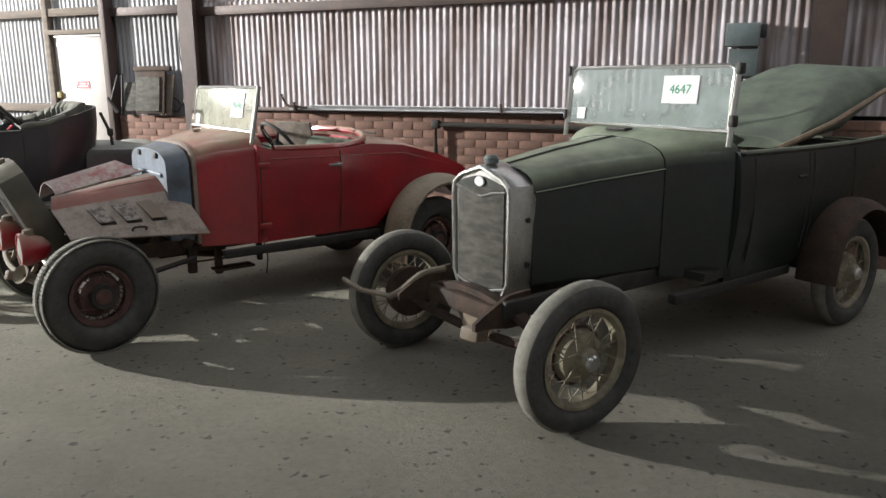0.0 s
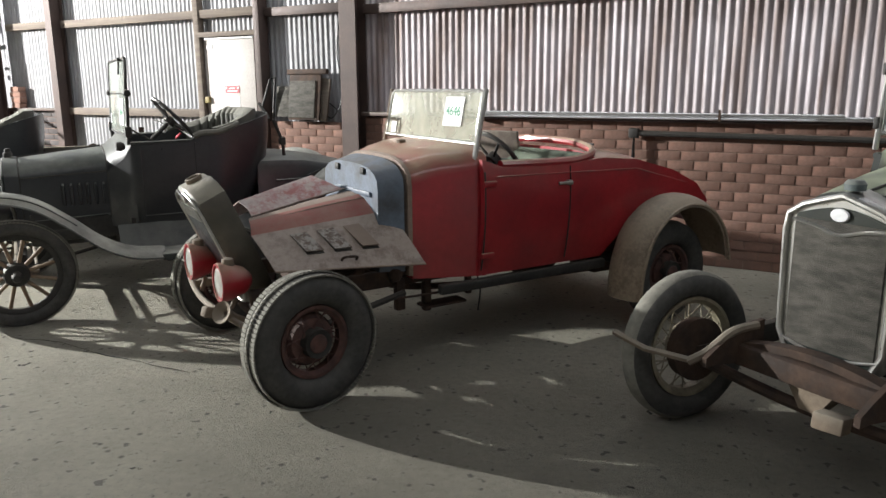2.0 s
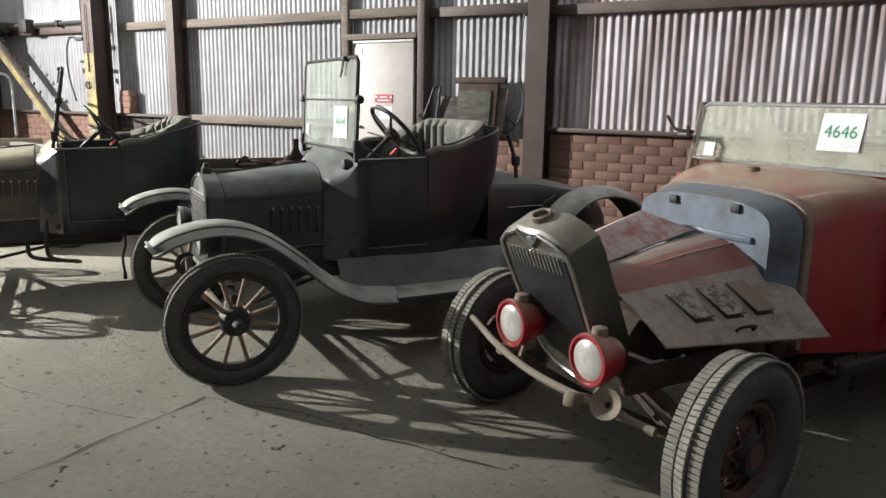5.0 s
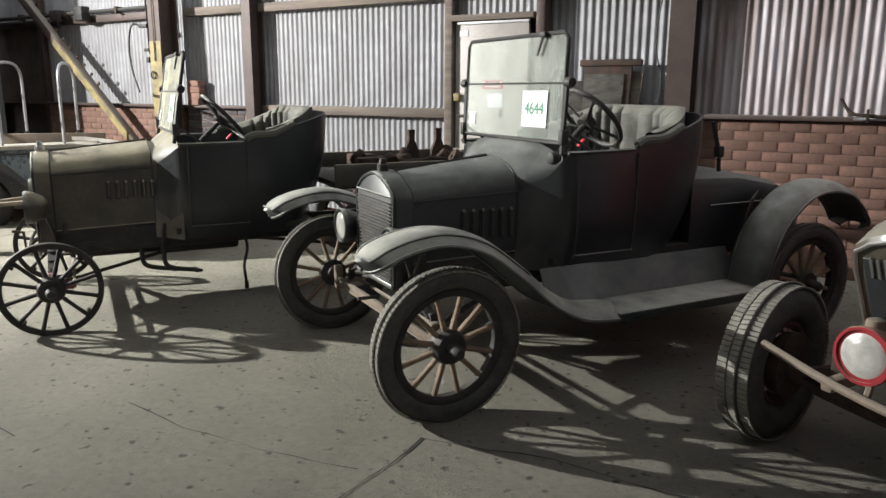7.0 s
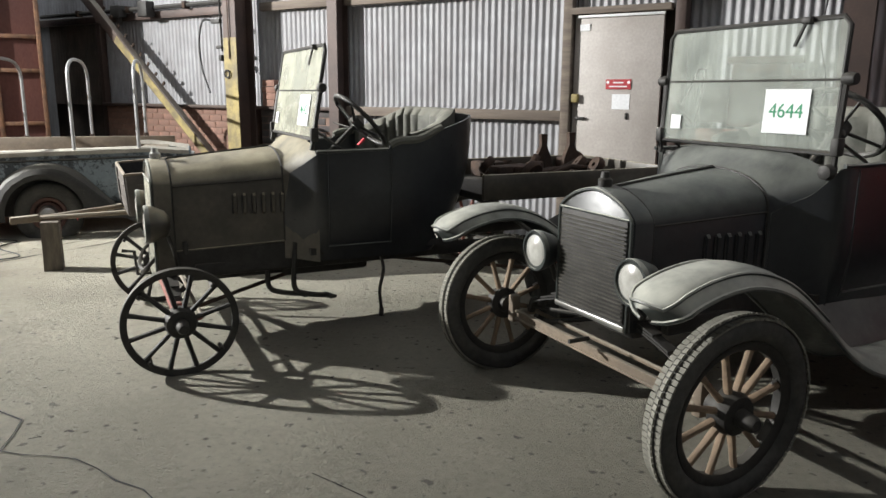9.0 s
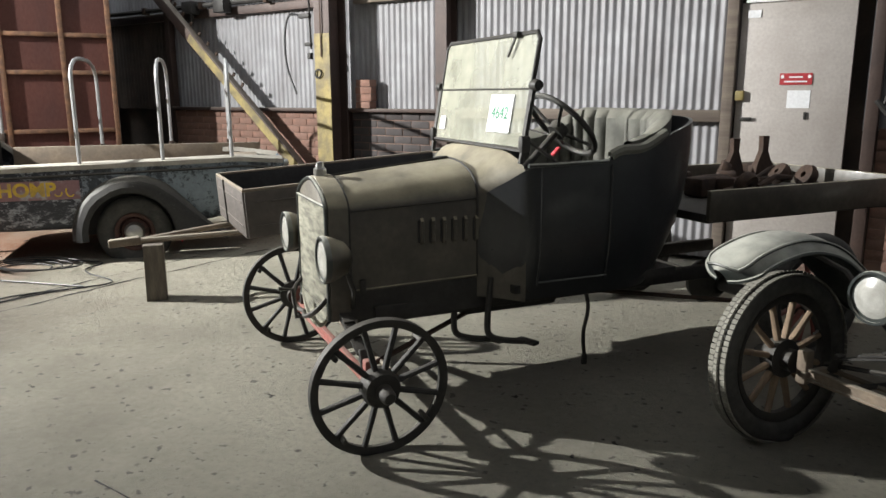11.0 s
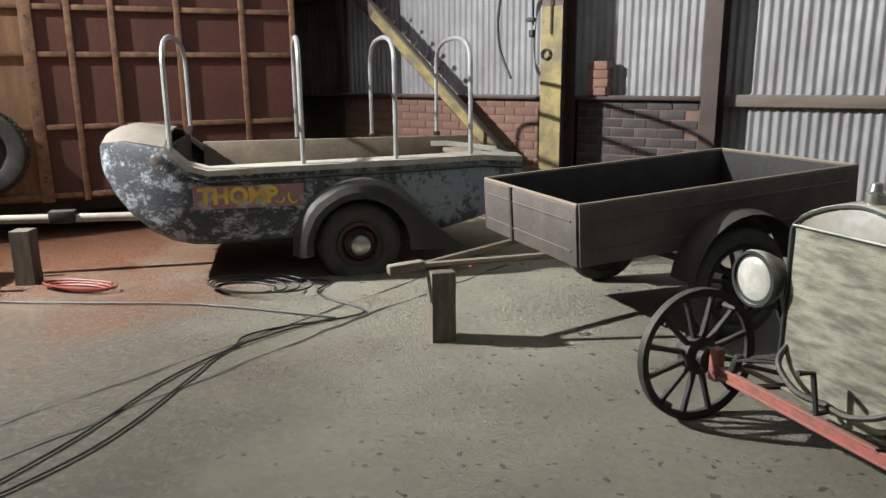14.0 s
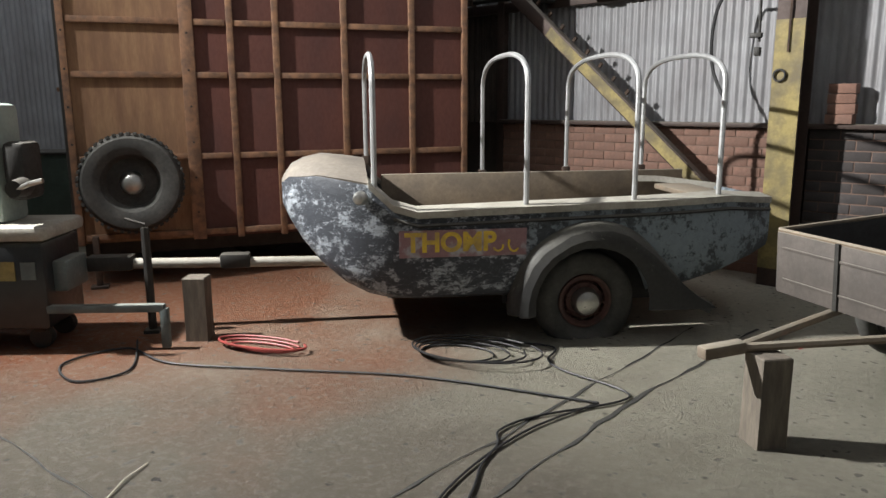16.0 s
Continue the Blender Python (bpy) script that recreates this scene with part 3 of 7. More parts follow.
part("channel", boxed((((a.x + b.x) / 2, 0, (a.z + b.z) / 2), ((b - a).length, 0.1, 0.13), (0, -ang, 0)), bevel=0.008), M_STEEL, brace)
c = a.lerp(b, 0.27)
part("yellow_face", boxed(((c.x, -0.054, c.z), ((b - a).length * 0.52, 0.006, 0.10), (0, -ang, 0))), M_YELLOW, brace, "worn yellow paint")
rnd = random.Random(5)
# dark blocks added above the channel as its jagged shadow on the tin
for i in range(16):
    p = a.lerp(b, 0.3 + 0.043 * i)
    part("tooth", boxed(((p.x + 0.05, 0.04, p.z + 0.09), (0.03, 0.02, 0.05), (0, -ang, 0))), M_RUST, brace)

# door
door = thing("door_1", SHED @ pose(-5.33, -0.03, 0), "cream painted steel door, shut, with a red notice", "door", kind="structure")
part("leaf", boxed(((0, 0, 1.16), (0.84, 0.045, 2.1)), bevel=0.005), M_DOOR, door)
part("sill", boxed(((0, -0.02, 0.05), (0.95, 0.2, 0.1)), bevel=0.01), M_MORTAR, door)
part("head", boxed(((0, -0.03, 2.27), (0.98, 0.1, 0.06)), bevel=0.005), M_TIMBER, door, "brown timber head")
part("drip_strip", boxed(((0.02, -0.03, 2.22), (0.82, 0.03, 0.025)), bevel=0.004), M_WHITE, door, "bright white strip over the door")
sign = part("sign", boxed(((0.03, -0.027, 1.6), (0.24, 0.006, 0.09))), M_RED_SIGN, door, "red notice with white lettering bars")
for z, w in ((1.615, 0.1), (1.58, 0.17)):
    part("writing", boxed(((0.03, -0.031, z), (w, 0.003, 0.012))), M_WHITE, sign)
for dx in (-0.07, 0.13):
    part("symbol", lathe([(0.0, 0), (0.014, 0), (0.014, 0.002), (0, 0.002)], 12, c=(dx, -0.033, 1.618)), M_WHITE, sign)
part("notice", boxed(((0.06, -0.025, 1.44), (0.17, 0.003, 0.14))), M_WHITE, door, "pale paper notice")
part("lock", boxed(((-0.39, -0.04, 1.47), (0.07, 0.05, 0.08)), bevel=0.008), M_YELLOW, door, "brass lock box")
part("latch", boxed(((-0.33, -0.04, 1.28), (0.1, 0.02, 0.025)), bevel=0.004), M_DARK, door)
part("catch", boxed(((0.12, -0.03, 1.31), (0.02, 0.02, 0.06)), bevel=0.004), M_DARK, door)
part("plate", boxed(((-0.32, -0.026, 2.12), (0.1, 0.006, 0.06))), M_WHITE, door)

# side, front and roof, closing the place
for nm, m, w in (("wall_west", SHED @ pose(-20.6, -18, 0, 0, 0, 90), 18), ("wall_east", SHED @ pose(8.7, 0, 0, 0, 0, -90), 18)):
    wl = thing(nm, m, "corrugated iron end wall of the shed", "wall", kind="structure")
    cladding(0, w, 0, HI, M_TIN, wl)
    part("backing", boxed(((w / 2, 0.12, HI / 2), (w, 0.1, HI))), M_RUST_TIN, wl)
for k in range(5):
    i_post("end_post", -20.4, -1.5 - 3 * k, "grey steel end wall post", M_EBOX, 0.2)
solid("wall_south", boxed(((-16, -18, HI / 2), (10, 0.1, HI)), ((4, -18, HI / 2), (10, 0.1, HI)), ((-6, -18, 5.0), (10, 0.1, 1.2)), ((-6, -18, 1.8), (10, 0.1, 3.6))), M_ROOF, "sheeted front wall of the shed", "wall", SHED, kind="structure")
roof = bmesh.new()
for y0, y1 in ((0.3, -0.4), (-1.5, -7.0), (-8.0, -18.1)):
    box(roof, (-6, (y0 + y1) / 2, HI + 0.05), (30, y0 - y1, 0.08))
for k in range(9):
    box(roof, (-20 + 3.5 * k, -9, HI - 0.15), (0.1, 18, 0.24))
solid("ceiling", roof, M_ROOF, "sheet roof on dark rafters with skylight gaps", "ceiling", SHED, kind="structure")

# wall fittings
eb = thing("switch_box", SHED @ pose(2.75, -0.1, 1.93), "grey-green metal electrical switch box on the wall", "switch box")
part("case", boxed(((0, 0, 0.1), (0.28, 0.16, 0.2)), bevel=0.01), M_EBOX, eb)
part("lower_case", boxed(((0.02, 0.01, -0.14), (0.25, 0.13, 0.24)), bevel=0.01), M_EBOX, eb)
part("lever", boxed(((0.17, -0.03, 0.13), (0.05, 0.05, 0.12)), bevel=0.01), M_DARK, eb)
part("conduit", tube([(0.02, 0, -0.24), (0.02, 0.02, -0.6)], 0.014), M_DARK, eb)
rack = thing("pipe_rack", SHED @ pose(0, -0.2, 1.33), "bundle of thin steel pipes on wall brackets", "pipes")
for k in range(4):
    part("pipe", tube([(-2.0 + 0.15 * k, -0.012 * k, 0.02 * (k % 3)), (1.9 - 0.2 * k, -0.012 * k, 0.02 * (k % 3))], 0.010, 6), M_PIPE, rack)
for x in (-1.9, 0.55, 1.75):
    part("bracket", boxed(((x, 0.04, 0.0), (0.025, 0.14, 0.05)), ((x, -0.05, 0.03), (0.02, 0.02, 0.1))), M_RUST, rack)
part("hook", tube(smooth_path([(-2.1, 0, 0.16), (-2.02, -0.02, 0.05), (-1.9, -0.03, 0.03), (-1.75, -0.02, 0.02)]), 0.014, 6), M_RUST, rack)
cond = thing("conduit", SHED @ pose(0, -0.16, 0), "dark steel conduit on the brick base", "conduit")
part("pipe", tube([(-0.2, 0, 0.8), (-0.2, 0, 1.19), (3.2, 0, 1.17)], 0.025, 8), M_DARK, cond)
part("elbow", boxed(((-0.2, 0, 1.19), (0.09, 0.07, 0.09)), bevel=0.012), M_DARK, cond)

# old radiators leaning on the brick ledge
old = thing("old_radiators", SHED @ pose(-4.05, -0.17, 1.235), "stack of rusty old radiators and frames on a ledge", "radiators")
part("frame", boxed(((0.0, 0.0, 0.27), (0.46, 0.03, 0.52), (-8, 0, 0)), bevel=0.006), M_RUST, old)
part("core", boxed(((-0.02, -0.03, 0.25), (0.38, 0.02, 0.42), (-8, 0, 0)), bevel=0.005), M_CORE, old)
part("top_tank", boxed(((0.02, 0.04, 0.56), (0.6, 0.05, 0.06), (-8, 0, -2)), bevel=0.01), M_RUST, old)
part("rear_frame", boxed(((0.16, 0.05, 0.25), (0.3, 0.03, 0.48), (-8, 4, 0)), bevel=0.006), M_TIMBER, old)
part("pane", boxed(((-0.36, 0.04, 0.22), (0.22, 0.015, 0.36), (-8, 0, 0)), bevel=0.004), M_CORE, old)
part("bent_bar", tube([(-0.62, -0.05, 0.15), (-0.5, -0.02, 0.48), (-0.44, 0.0, 0.5), (-0.5, 0, 0.0)], 0.014, 6), M_DARK, old)
part("offcut", tube([(-0.66, -0.06, 0.2), (-0.52, -0.05, 0.02)], 0.02, 6), M_DARK, old)

wire = thing("wall_cable", SHED @ pose(-3.62, -0.06, 0), "black cable hanging beside a wall post", "cable")
part("strand", tube(smooth_path([(0.0, 0, 3.4), (0.03, 0, 2.6), (-0.02, -0.01, 2.0), (0.05, -0.01, 1.6), (-0.05, 0, 1.35)]), 0.007, 6), M_CABLE, wire)
part("loop", tube(smooth_path([(-0.05, 0, 1.36), (-0.16, -0.02, 1.44), (-0.22, -0.02, 1.34), (-0.12, -0.02, 1.27), (0.0, -0.02, 1.40), (0.06, 0, 1.55)]), 0.007, 6), M_CABLE, wire)
rail = thing("pipe_run", SHED @ pose(0, -0.14, 2.62), "dark steel pipe run with brackets along the tin wall", "pipe")
part("pipe", tube([(-14.6, 0, 0), (-10.25, 0, 0)], 0.03, 8), M_DARK, rail)
for x in (-13.6, -12.4, -11.2):
    part("clamp", boxed(((x, 0, 0), (0.06, 0.09, 0.09)), ((x, 0.06, 0), (0.03, 0.12, 0.03)), bevel=0.006), M_RUST, rail)
part("junction", boxed(((-12.6, -0.03, -0.02), (0.2, 0.14, 0.16)), ((-12.6, -0.03, -0.14), (0.06, 0.06, 0.12)), bevel=0.012), M_DARK, rail)

# wiring and hose near the crane post
hose = thing("air_hose", SHED @ pose(-10.45, -0.35, 0), "black air hose hanging from a pipe bracket", "hose")
part("hose", tube(smooth_path([(0.05, 0, 2.35), (-0.18, 0, 2.38), (-0.26, -0.01, 2.15), (-0.25, 0, 1.8), (-0.1, -0.02, 1.5)]), 0.014, 6), M_CABLE, hose)
part("pipe", tube([(0.1, 0.02, 2.9), (0.12, 0.02, 2.0)], 0.012, 6), M_DARK, hose)
for c, sz in (((0.06, 0, 2.36), (0.16, 0.05, 0.05)), ((0.1, 0, 2.05), (0.1, 0.04, 0.04)), ((0.12, 0, 1.92), (0.05, 0.05, 0.07))):
    part("valve", boxed((c, sz), bevel=0.008), M_DARK, hose)
part("fitting", boxed(((-1.5, 0.15, 2.6), (0.2, 0.14, 0.2)), bevel=0.015), M_DARK, hose, "dark box on the girt")
pile = thing("brick_pile", SHED @ pose(-9.72, -0.12, 1.335), "small stack of loose red bricks on the ledge", "bricks")
for k in range(4):
    part("brick", boxed(((0.01 * (k % 2), 0, 0.04 + 0.08 * k), (0.2, 0.12, 0.076), (0, 0, 5 * (k % 3))), bevel=0.004), M_BRICK, pile)
    part("brick", boxed(((0.02 * (k % 3) - 0.02, 0, 0.04 + 0.08 * k), (0.02, 0.1, 0.07), (0, 0, 9)), bevel=0.004), M_BRICK, pile) if k == 3 else None

# ---- vehicles: x runs back from the front axle, y to the far side, z up ----


def wheel(parent, x, y, R, kind, tyre=0.05, wide=0.05, turn=0.0, z=None, lean=0.0, flat=0.0, tread=False, spoke_mat=None, rim_mat=None, out=-1, tyre_mat=None):
    """One wheel: its hub, with tyre, rim and spokes under it. out: the side on which the hub cap is."""
    z = R if z is None else z
    m = pose(x, y, z, lean, 0, turn)
    o = out
    hub = part("wheel", lathe([(0.0, o * 0.125), (0.022, o * 0.125), (0.032, o * 0.11), (0.036, o * 0.05), (0.075, o * 0.045), (0.085, o * 0.02), (0.085, -o * 0.03), (0.05, -o * 0.04), (0.05, -o * 0.08), (0.0, -o * 0.08)] if kind == "wood" else
                [(0.0, o * 0.085), (0.045, o * 0.08), (0.062, o * 0.06), (0.066, o * 0.03), (0.12, o * 0.015), (0.13, -o * 0.02), (0.14, -o * 0.045), (0.14, -o * 0.07), (0.0, -o * 0.07)], 24),
                M_DARK if kind == "wood" else rim_mat, parent, "", m)
    rr = R - 2 * tyre if tyre else R
    if tyre:
        n, prof = 12, []
        for k in range(n):
            a = 2 * math.pi * k / n
            prof.append((R - tyre + tyre * math.cos(a) * (0.96 if math.cos(a) < 0 else 1.0), wide * math.copysign(abs(math.sin(a)) ** 0.8, math.sin(a))))
        bm = lathe(prof, 56, closed=True)
        if flat:
            for v in bm.verts:
                if v.co.z < -R + flat:
                    v.co.y *= 1 + 2.2 * (-R + flat - v.co.z) / flat
                    v.co.z = -R + flat - 0.12 * (-R + flat - v.co.z)
        t = part("tyre", bm, tyre_mat or M_TYRE, hub, "old black rubber tyre")
        if tread:
            bm = bmesh.new()
            for k in range(96):
                a = 360 * k / 96
                for j, yy in enumerate((-0.6, 0, 0.6)):
                    mm = pose(0, 0, 0, 0, a + (2.5 if j == 1 else 0), 0) @ pose(R - abs(yy) * 0.012 + 0.001, yy * wide, 0, 0, 0, (0, 20, 0)[j] if j == 1 else 0)
                    bmesh.ops.create_cube(bm, size=1, matrix=mm @ Matrix.Diagonal((0.008, wide * 0.50, R * 0.053, 1)))
            part("tread", bm, M_TREAD, hub, "chalky worn tread blocks")
    w = 0.045 if kind == "wire" else 0.032 if tyre else 0.02
    part("rim", lathe([(rr + 0.006, -w), (rr + 0.006, w), (rr - 0.010, w), (rr - 0.028, w * 0.55), (rr - 0.03, -w * 0.55), (rr - 0.010, -w)], 48, closed=True), rim_mat or M_DARK, hub)
    if kind == "wood":
        L = rr - 0.02 - 0.05
        bm = bmesh.new()
        rings = []
        for s, a, b in ((0.05, 0.013, 0.017), (0.12, 0.014, 0.018), (0.05 + L * 0.6, 0.0125, 0.0155), (0.05 + L, 0.0145, 0.0145)):
            rings.append([(a * math.cos(t), b * math.sin(t), s) for t in (2 * math.pi * k / 8 for k in range(8))])
        first = part("spoke", loft(rings, bm=bm), spoke_mat, hub, "", pose(0, 0, 0, 0, 15, 0))
        for k in range(1, 12):
            again("spoke", first, hub, pose(0, 0, 0, 0, 15 + 30 * k, 0))
    else:
        first = None
        for k in range(30):
            a = 12 * k
            side = o if k % 2 else -o
            p0 = Vector((0.075 * math.cos(radians(a + 40 * (1 if k % 4 < 2 else -1))), side * (0.05 if side == o else 0.05), 0.075 * math.sin(radians(a + 40 * (1 if k % 4 < 2 else -1)))))
            p1 = Vector(((rr - 0.02) * math.cos(radians(a)), side * 0.012, (rr - 0.02) * math.sin(radians(a))))
            d = p1 - p0
            mm = Matrix.Translation(p0) @ d.to_track_quat("Z", "Y").to_matrix().to_4x4() @ Matrix.Diagonal((1, 1, d.length, 1))
            if first is None:
                first = part("spoke", tube([(0, 0, 0), (0, 0, 1)], 0.0036, 5), rim_mat, hub, "", mm)
            else:
                again("spoke", first, hub, mm)
    return hub


def fender(path, y0, y1, crown=0.045, lip=0.02, thick=0.005, taper=None, n=9, steps=5):
    ps = [Vector((p[0], 0, p[1])) for p in path]
    pts = smooth_path(ps, steps)
    rows = []
    for i, p in enumerate(pts):
        d = (pts[min(i + 1, len(pts) - 1)] - pts[max(i - 1, 0)]).normalized()
        nrm = Vector((-d.z, 0, d.x))
        if nrm.z < 0 and abs(d.x) > 0.2:
            nrm = -nrm
        f = i / (len(pts) - 1)
        ww = 1.0
        if taper:
            ww = min(1.0, 0.45 + f * taper[0], 0.45 + (1 - f) * taper[1])
        c, h = (y0 + y1) / 2, (y1 - y0) / 2 * ww
        row = []
        for k in range(n):
            s = -1 + 2 * k / (n - 1)
            off = crown * (1 - abs(s) ** 2.4) - (lip if abs(s) > 0.99 else 0)
            row.append(p + nrm * off + Vector((0, c + h * s, 0)))
        rows.append(row)
    return sheet(rows, thick)


def hood_ring(x, hw, z0, zs, zt, k=11, p=2.3):
    pts = [(x, -hw, z0)]
    for i in range(k):
        a = math.pi * (1 - i / (k - 1))
        cy, sy = math.cos(a), math.sin(a)
        pts.append((x, hw * math.copysign(abs(cy) ** (2 / p), cy), zs + (zt - zs) * abs(sy) ** (2 / p)))
    pts.append((x, hw, z0))
    return pts


def screen(parent, x0, z0, x1, z1, hw0, hw1, glass, frame_mat, number, side, split=None, r=0.012, label_u=0.55, label_v=0.42, label_w=0.2, label_h=0.19, yc=0.0):
    """A windscreen leaning from (x0, z0) to (x1, z1), with its glass and its paper lot number."""
    def at(u, v, off=0.0):
        x, z = x0 + (x1 - x0) * v, z0 + (z1 - z0) * v
        d = Vector((x1 - x0, 0, z1 - z0)).normalized()
        nr = Vector((-d.z, 0, d.x))
        return Vector((x, yc + (hw0 + (hw1 - hw0) * v) * u, z)) + nr * off
    ring = [at(-1, 0), at(-1, 0.5), at(-1, 0.94), at(-0.94, 1), at(0, 1), at(0.94, 1), at(1, 0.94), at(1, 0.5), at(1, 0)]
    fr = part("windscreen", tube(ring, r, 8, closed=True), frame_mat, parent, "windscreen frame with a dusty pane")
    spans = ((0.02, split - 0.006), (split + 0.006, 0.98)) if split else ((0.02, 0.98),)
    for v0, v1 in spans:
        bm = bmesh.new()
        vs = [bm.verts.new(at(u, v, o)) for o in (-0.003, 0.003) for u, v in ((-0.985, v0), (0.985, v0), (0.985, v1), (-0.985, v1))]
        for q in ((0, 1, 2, 3), (7, 6, 5, 4), (0, 4, 5, 1), (1, 5, 6, 2), (2, 6, 7, 3), (3, 7, 4, 0)):
            bm.faces.new([vs[i] for i in q])
        bmesh.ops.recalc_face_normals(bm, faces=bm.faces[:])
        g = part("pane", bm, glass, fr)
        g.visible_shadow = False
    if split:
        part("crossbar", tube([at(-1, split), at(1, split)], 0.006, 6), frame_mat, fr)
    # paper lot number and a small paper tag, facing forward
    lean = math.degrees(math.atan2(x1 - x0, z1 - z0))
    for u, v, w, h, txt in ((side * label_u, label_v, label_w, label_h, number), (-side * 0.82, 0.18, 0.07, 0.075, "")):
        c = at(u, v, 0.009)
        m = Matrix.Translation(c) @ pose(0, 0, 0, 0, 0, -90) @ pose(0, 0, 0, 90 - lean, 0, 0)
        paper = part("lot_label", boxed(((0, 0, 0), (w, h, 0.0015))), M_WHITE, fr, "white paper lot label with green number" if txt else "small white paper tag", m)
        if txt:
            words(txt, h * 0.46, M_GREEN_INK, paper, pose(0, 0.0, 0.0016), bold=0.0)
    return fr, at


def steering(parent, base, top, R=0.21, tilt=None, material=None):
    b, t = Vector(base), Vector(top)
    col = part("steering_column", tube([b, t], 0.018, 8), M_DARK, parent)
    d = (t - b).normalized()
    q = d.to_track_quat("Z", "Y").to_matrix().to_4x4()
    m = Matrix.Translation(t) @ q
    w = part("steering_wheel", tube([(R * math.cos(a), R * math.sin(a), 0.03) for a in np.linspace(0, 2 * math.pi, 33)[:-1]], 0.015, 8, closed=True), M_DARK, parent, "dark timber steering wheel", m)
    for k in range(4):
        a = radians(45 + 90 * k)
        part("arm", tube([(0.02 * math.cos(a), 0.02 * math.sin(a), -0.01), (R * math.cos(a), R * math.sin(a), 0.03)], 0.009, 6), M_DARK, w)
    part("boss", lathe([(0, -0.03), (0.05, -0.03), (0.05, 0.02), (0, 0.03)], 16), M_DARK, w, "", pose(0, 0, 0, 90, 0, 0))
    part("lever", tube([b.lerp(t, 0.93), b.lerp(t, 0.93) + Vector((-0.06, 0.2, 0.03))], 0.006, 6), M_DARK, col)
    part("tag", boxed(((R * 0.7, -R * 0.7, -0.03), (0.03, 0.015, 0.06)), bevel=0.005), M_REDTAG, w, "red tag")
    return w


def headlamp(parent, x, y, z, R=0.1, shell=None, ringmat=None, deep=0.13):
    m = pose(x, y, z, 0, 0, -90)
    b = part("headlamp", lathe([(0.0, deep), (R * 0.35, deep * 0.97), (R * 0.7, deep * 0.75), (R * 0.95, deep * 0.3), (R, 0.02), (R, 0.0), (R * 0.94, -0.005), (R * 0.9, 0.012), (0, 0.012)], 28), shell, parent, "round headlamp", m)
    part("lens", lathe([(0, -0.018), (R * 0.4, -0.015), (R * 0.75, -0.006), (R * 0.9, 0.006)], 28), M_LENS, b, "pale ribbed glass lens")
    part("lamp_rim", lathe([(R * 0.9, -0.004), (R * 0.9, -0.012), (R * 1.0, -0.012), (R * 1.03, 0.0), (R * 1.0, 0.014)], 28), ringmat or shell, b)
    return b


def tub_seat(parent, xs, hw, z0, z1, depth=0.42, rise=0.0, tufts=14, piping=None, name="seat_back"):
    """A seat back that wraps round to the sides, pleated, with a rolled top."""
    rows = []
    n = tufts * 6
    for i in range(n + 1):
        s = -1 + 2 * i / n
        a = s * math.pi / 2
        px = xs - depth * (1 - abs(math.cos(a)) ** 0.75)
        py = hw * math.copysign(abs(math.sin(a)) ** 0.7, math.sin(a))
        nx, ny = -math.cos(a), -math.sin(a)
        puff = 0.034 * abs(math.sin(math.pi * tufts * (s + 1) / 2)) ** 0.6
        drop = (z1 - z0) * 0.3 * max(0.0, abs(s) - 0.45) / 0.55
        row = []
        for v in (0.0, 0.2, 0.45, 0.7, 0.88, 0.97, 1.0, 0.99, 0.93, 0.8, 0.5, 0.0):
            k = len(row)
            inner = k < 7
            off = (0.05 + puff * (1 if v > 0.1 else 0.3)) * (1 if k < 5 else 0.5 if k == 5 else 0.0) if inner else -0.035 if k < 10 else -0.03
            zz = z0 + (z1 - drop - z0) * v
            row.append((px + nx * off, py + ny * off, zz))
        rows.append(row)
    bm = bmesh.new()
    grid_faces(bm, [[bm.verts.new(p) for p in r] for r in rows])
    bmesh.ops.recalc_face_normals(bm, faces=bm.faces[:])
    return part(name, bm, M_LEATHER, parent, "pleated leather seat back")


def shell_side(outline, y, thick, bulge=0.0):
    """A body side from an outline of (x, z), at y, with thickness toward the middle."""
    bm = bmesh.new()
    s = 1 if y > 0 else -1
    o = [bm.verts.new((x, y, z)) for x, z in outline]
    i = [bm.verts.new((x, y - s * thick, z)) for x, z in outline]
    bm.faces.new(o)
    bm.faces.new(i[::-1])
    grid_faces(bm, [o, i], closed_v=True)
    bmesh.ops.recalc_face_normals(bm, faces=bm.faces[:])
    zs = [z for _, z in outline]
    lo, hi = min(zs), max(zs)
    bmesh.ops.triangulate(bm, faces=[f for f in bm.faces if len(f.verts) > 4])
    for k in range(1, 8):
        bmesh.ops.bisect_plane(bm, geom=bm.verts[:] + bm.edges[:] + bm.faces[:], plane_co=(0, 0, lo + (hi - lo) * k / 8), plane_no=(0, 0, 1), dist=1e-5)
    for v in bm.verts:
        f = (v.co.z - lo) / (hi - lo)
        v.co.y += s * (0.045 * (1 - (2 * f - 1.25) ** 2) - 0.012)
    bmesh.ops.remove_doubles(bm, verts=bm.verts[:], dist=1e-4)
    bmesh.ops.recalc_face_normals(bm, faces=bm.faces[:])
    return bm


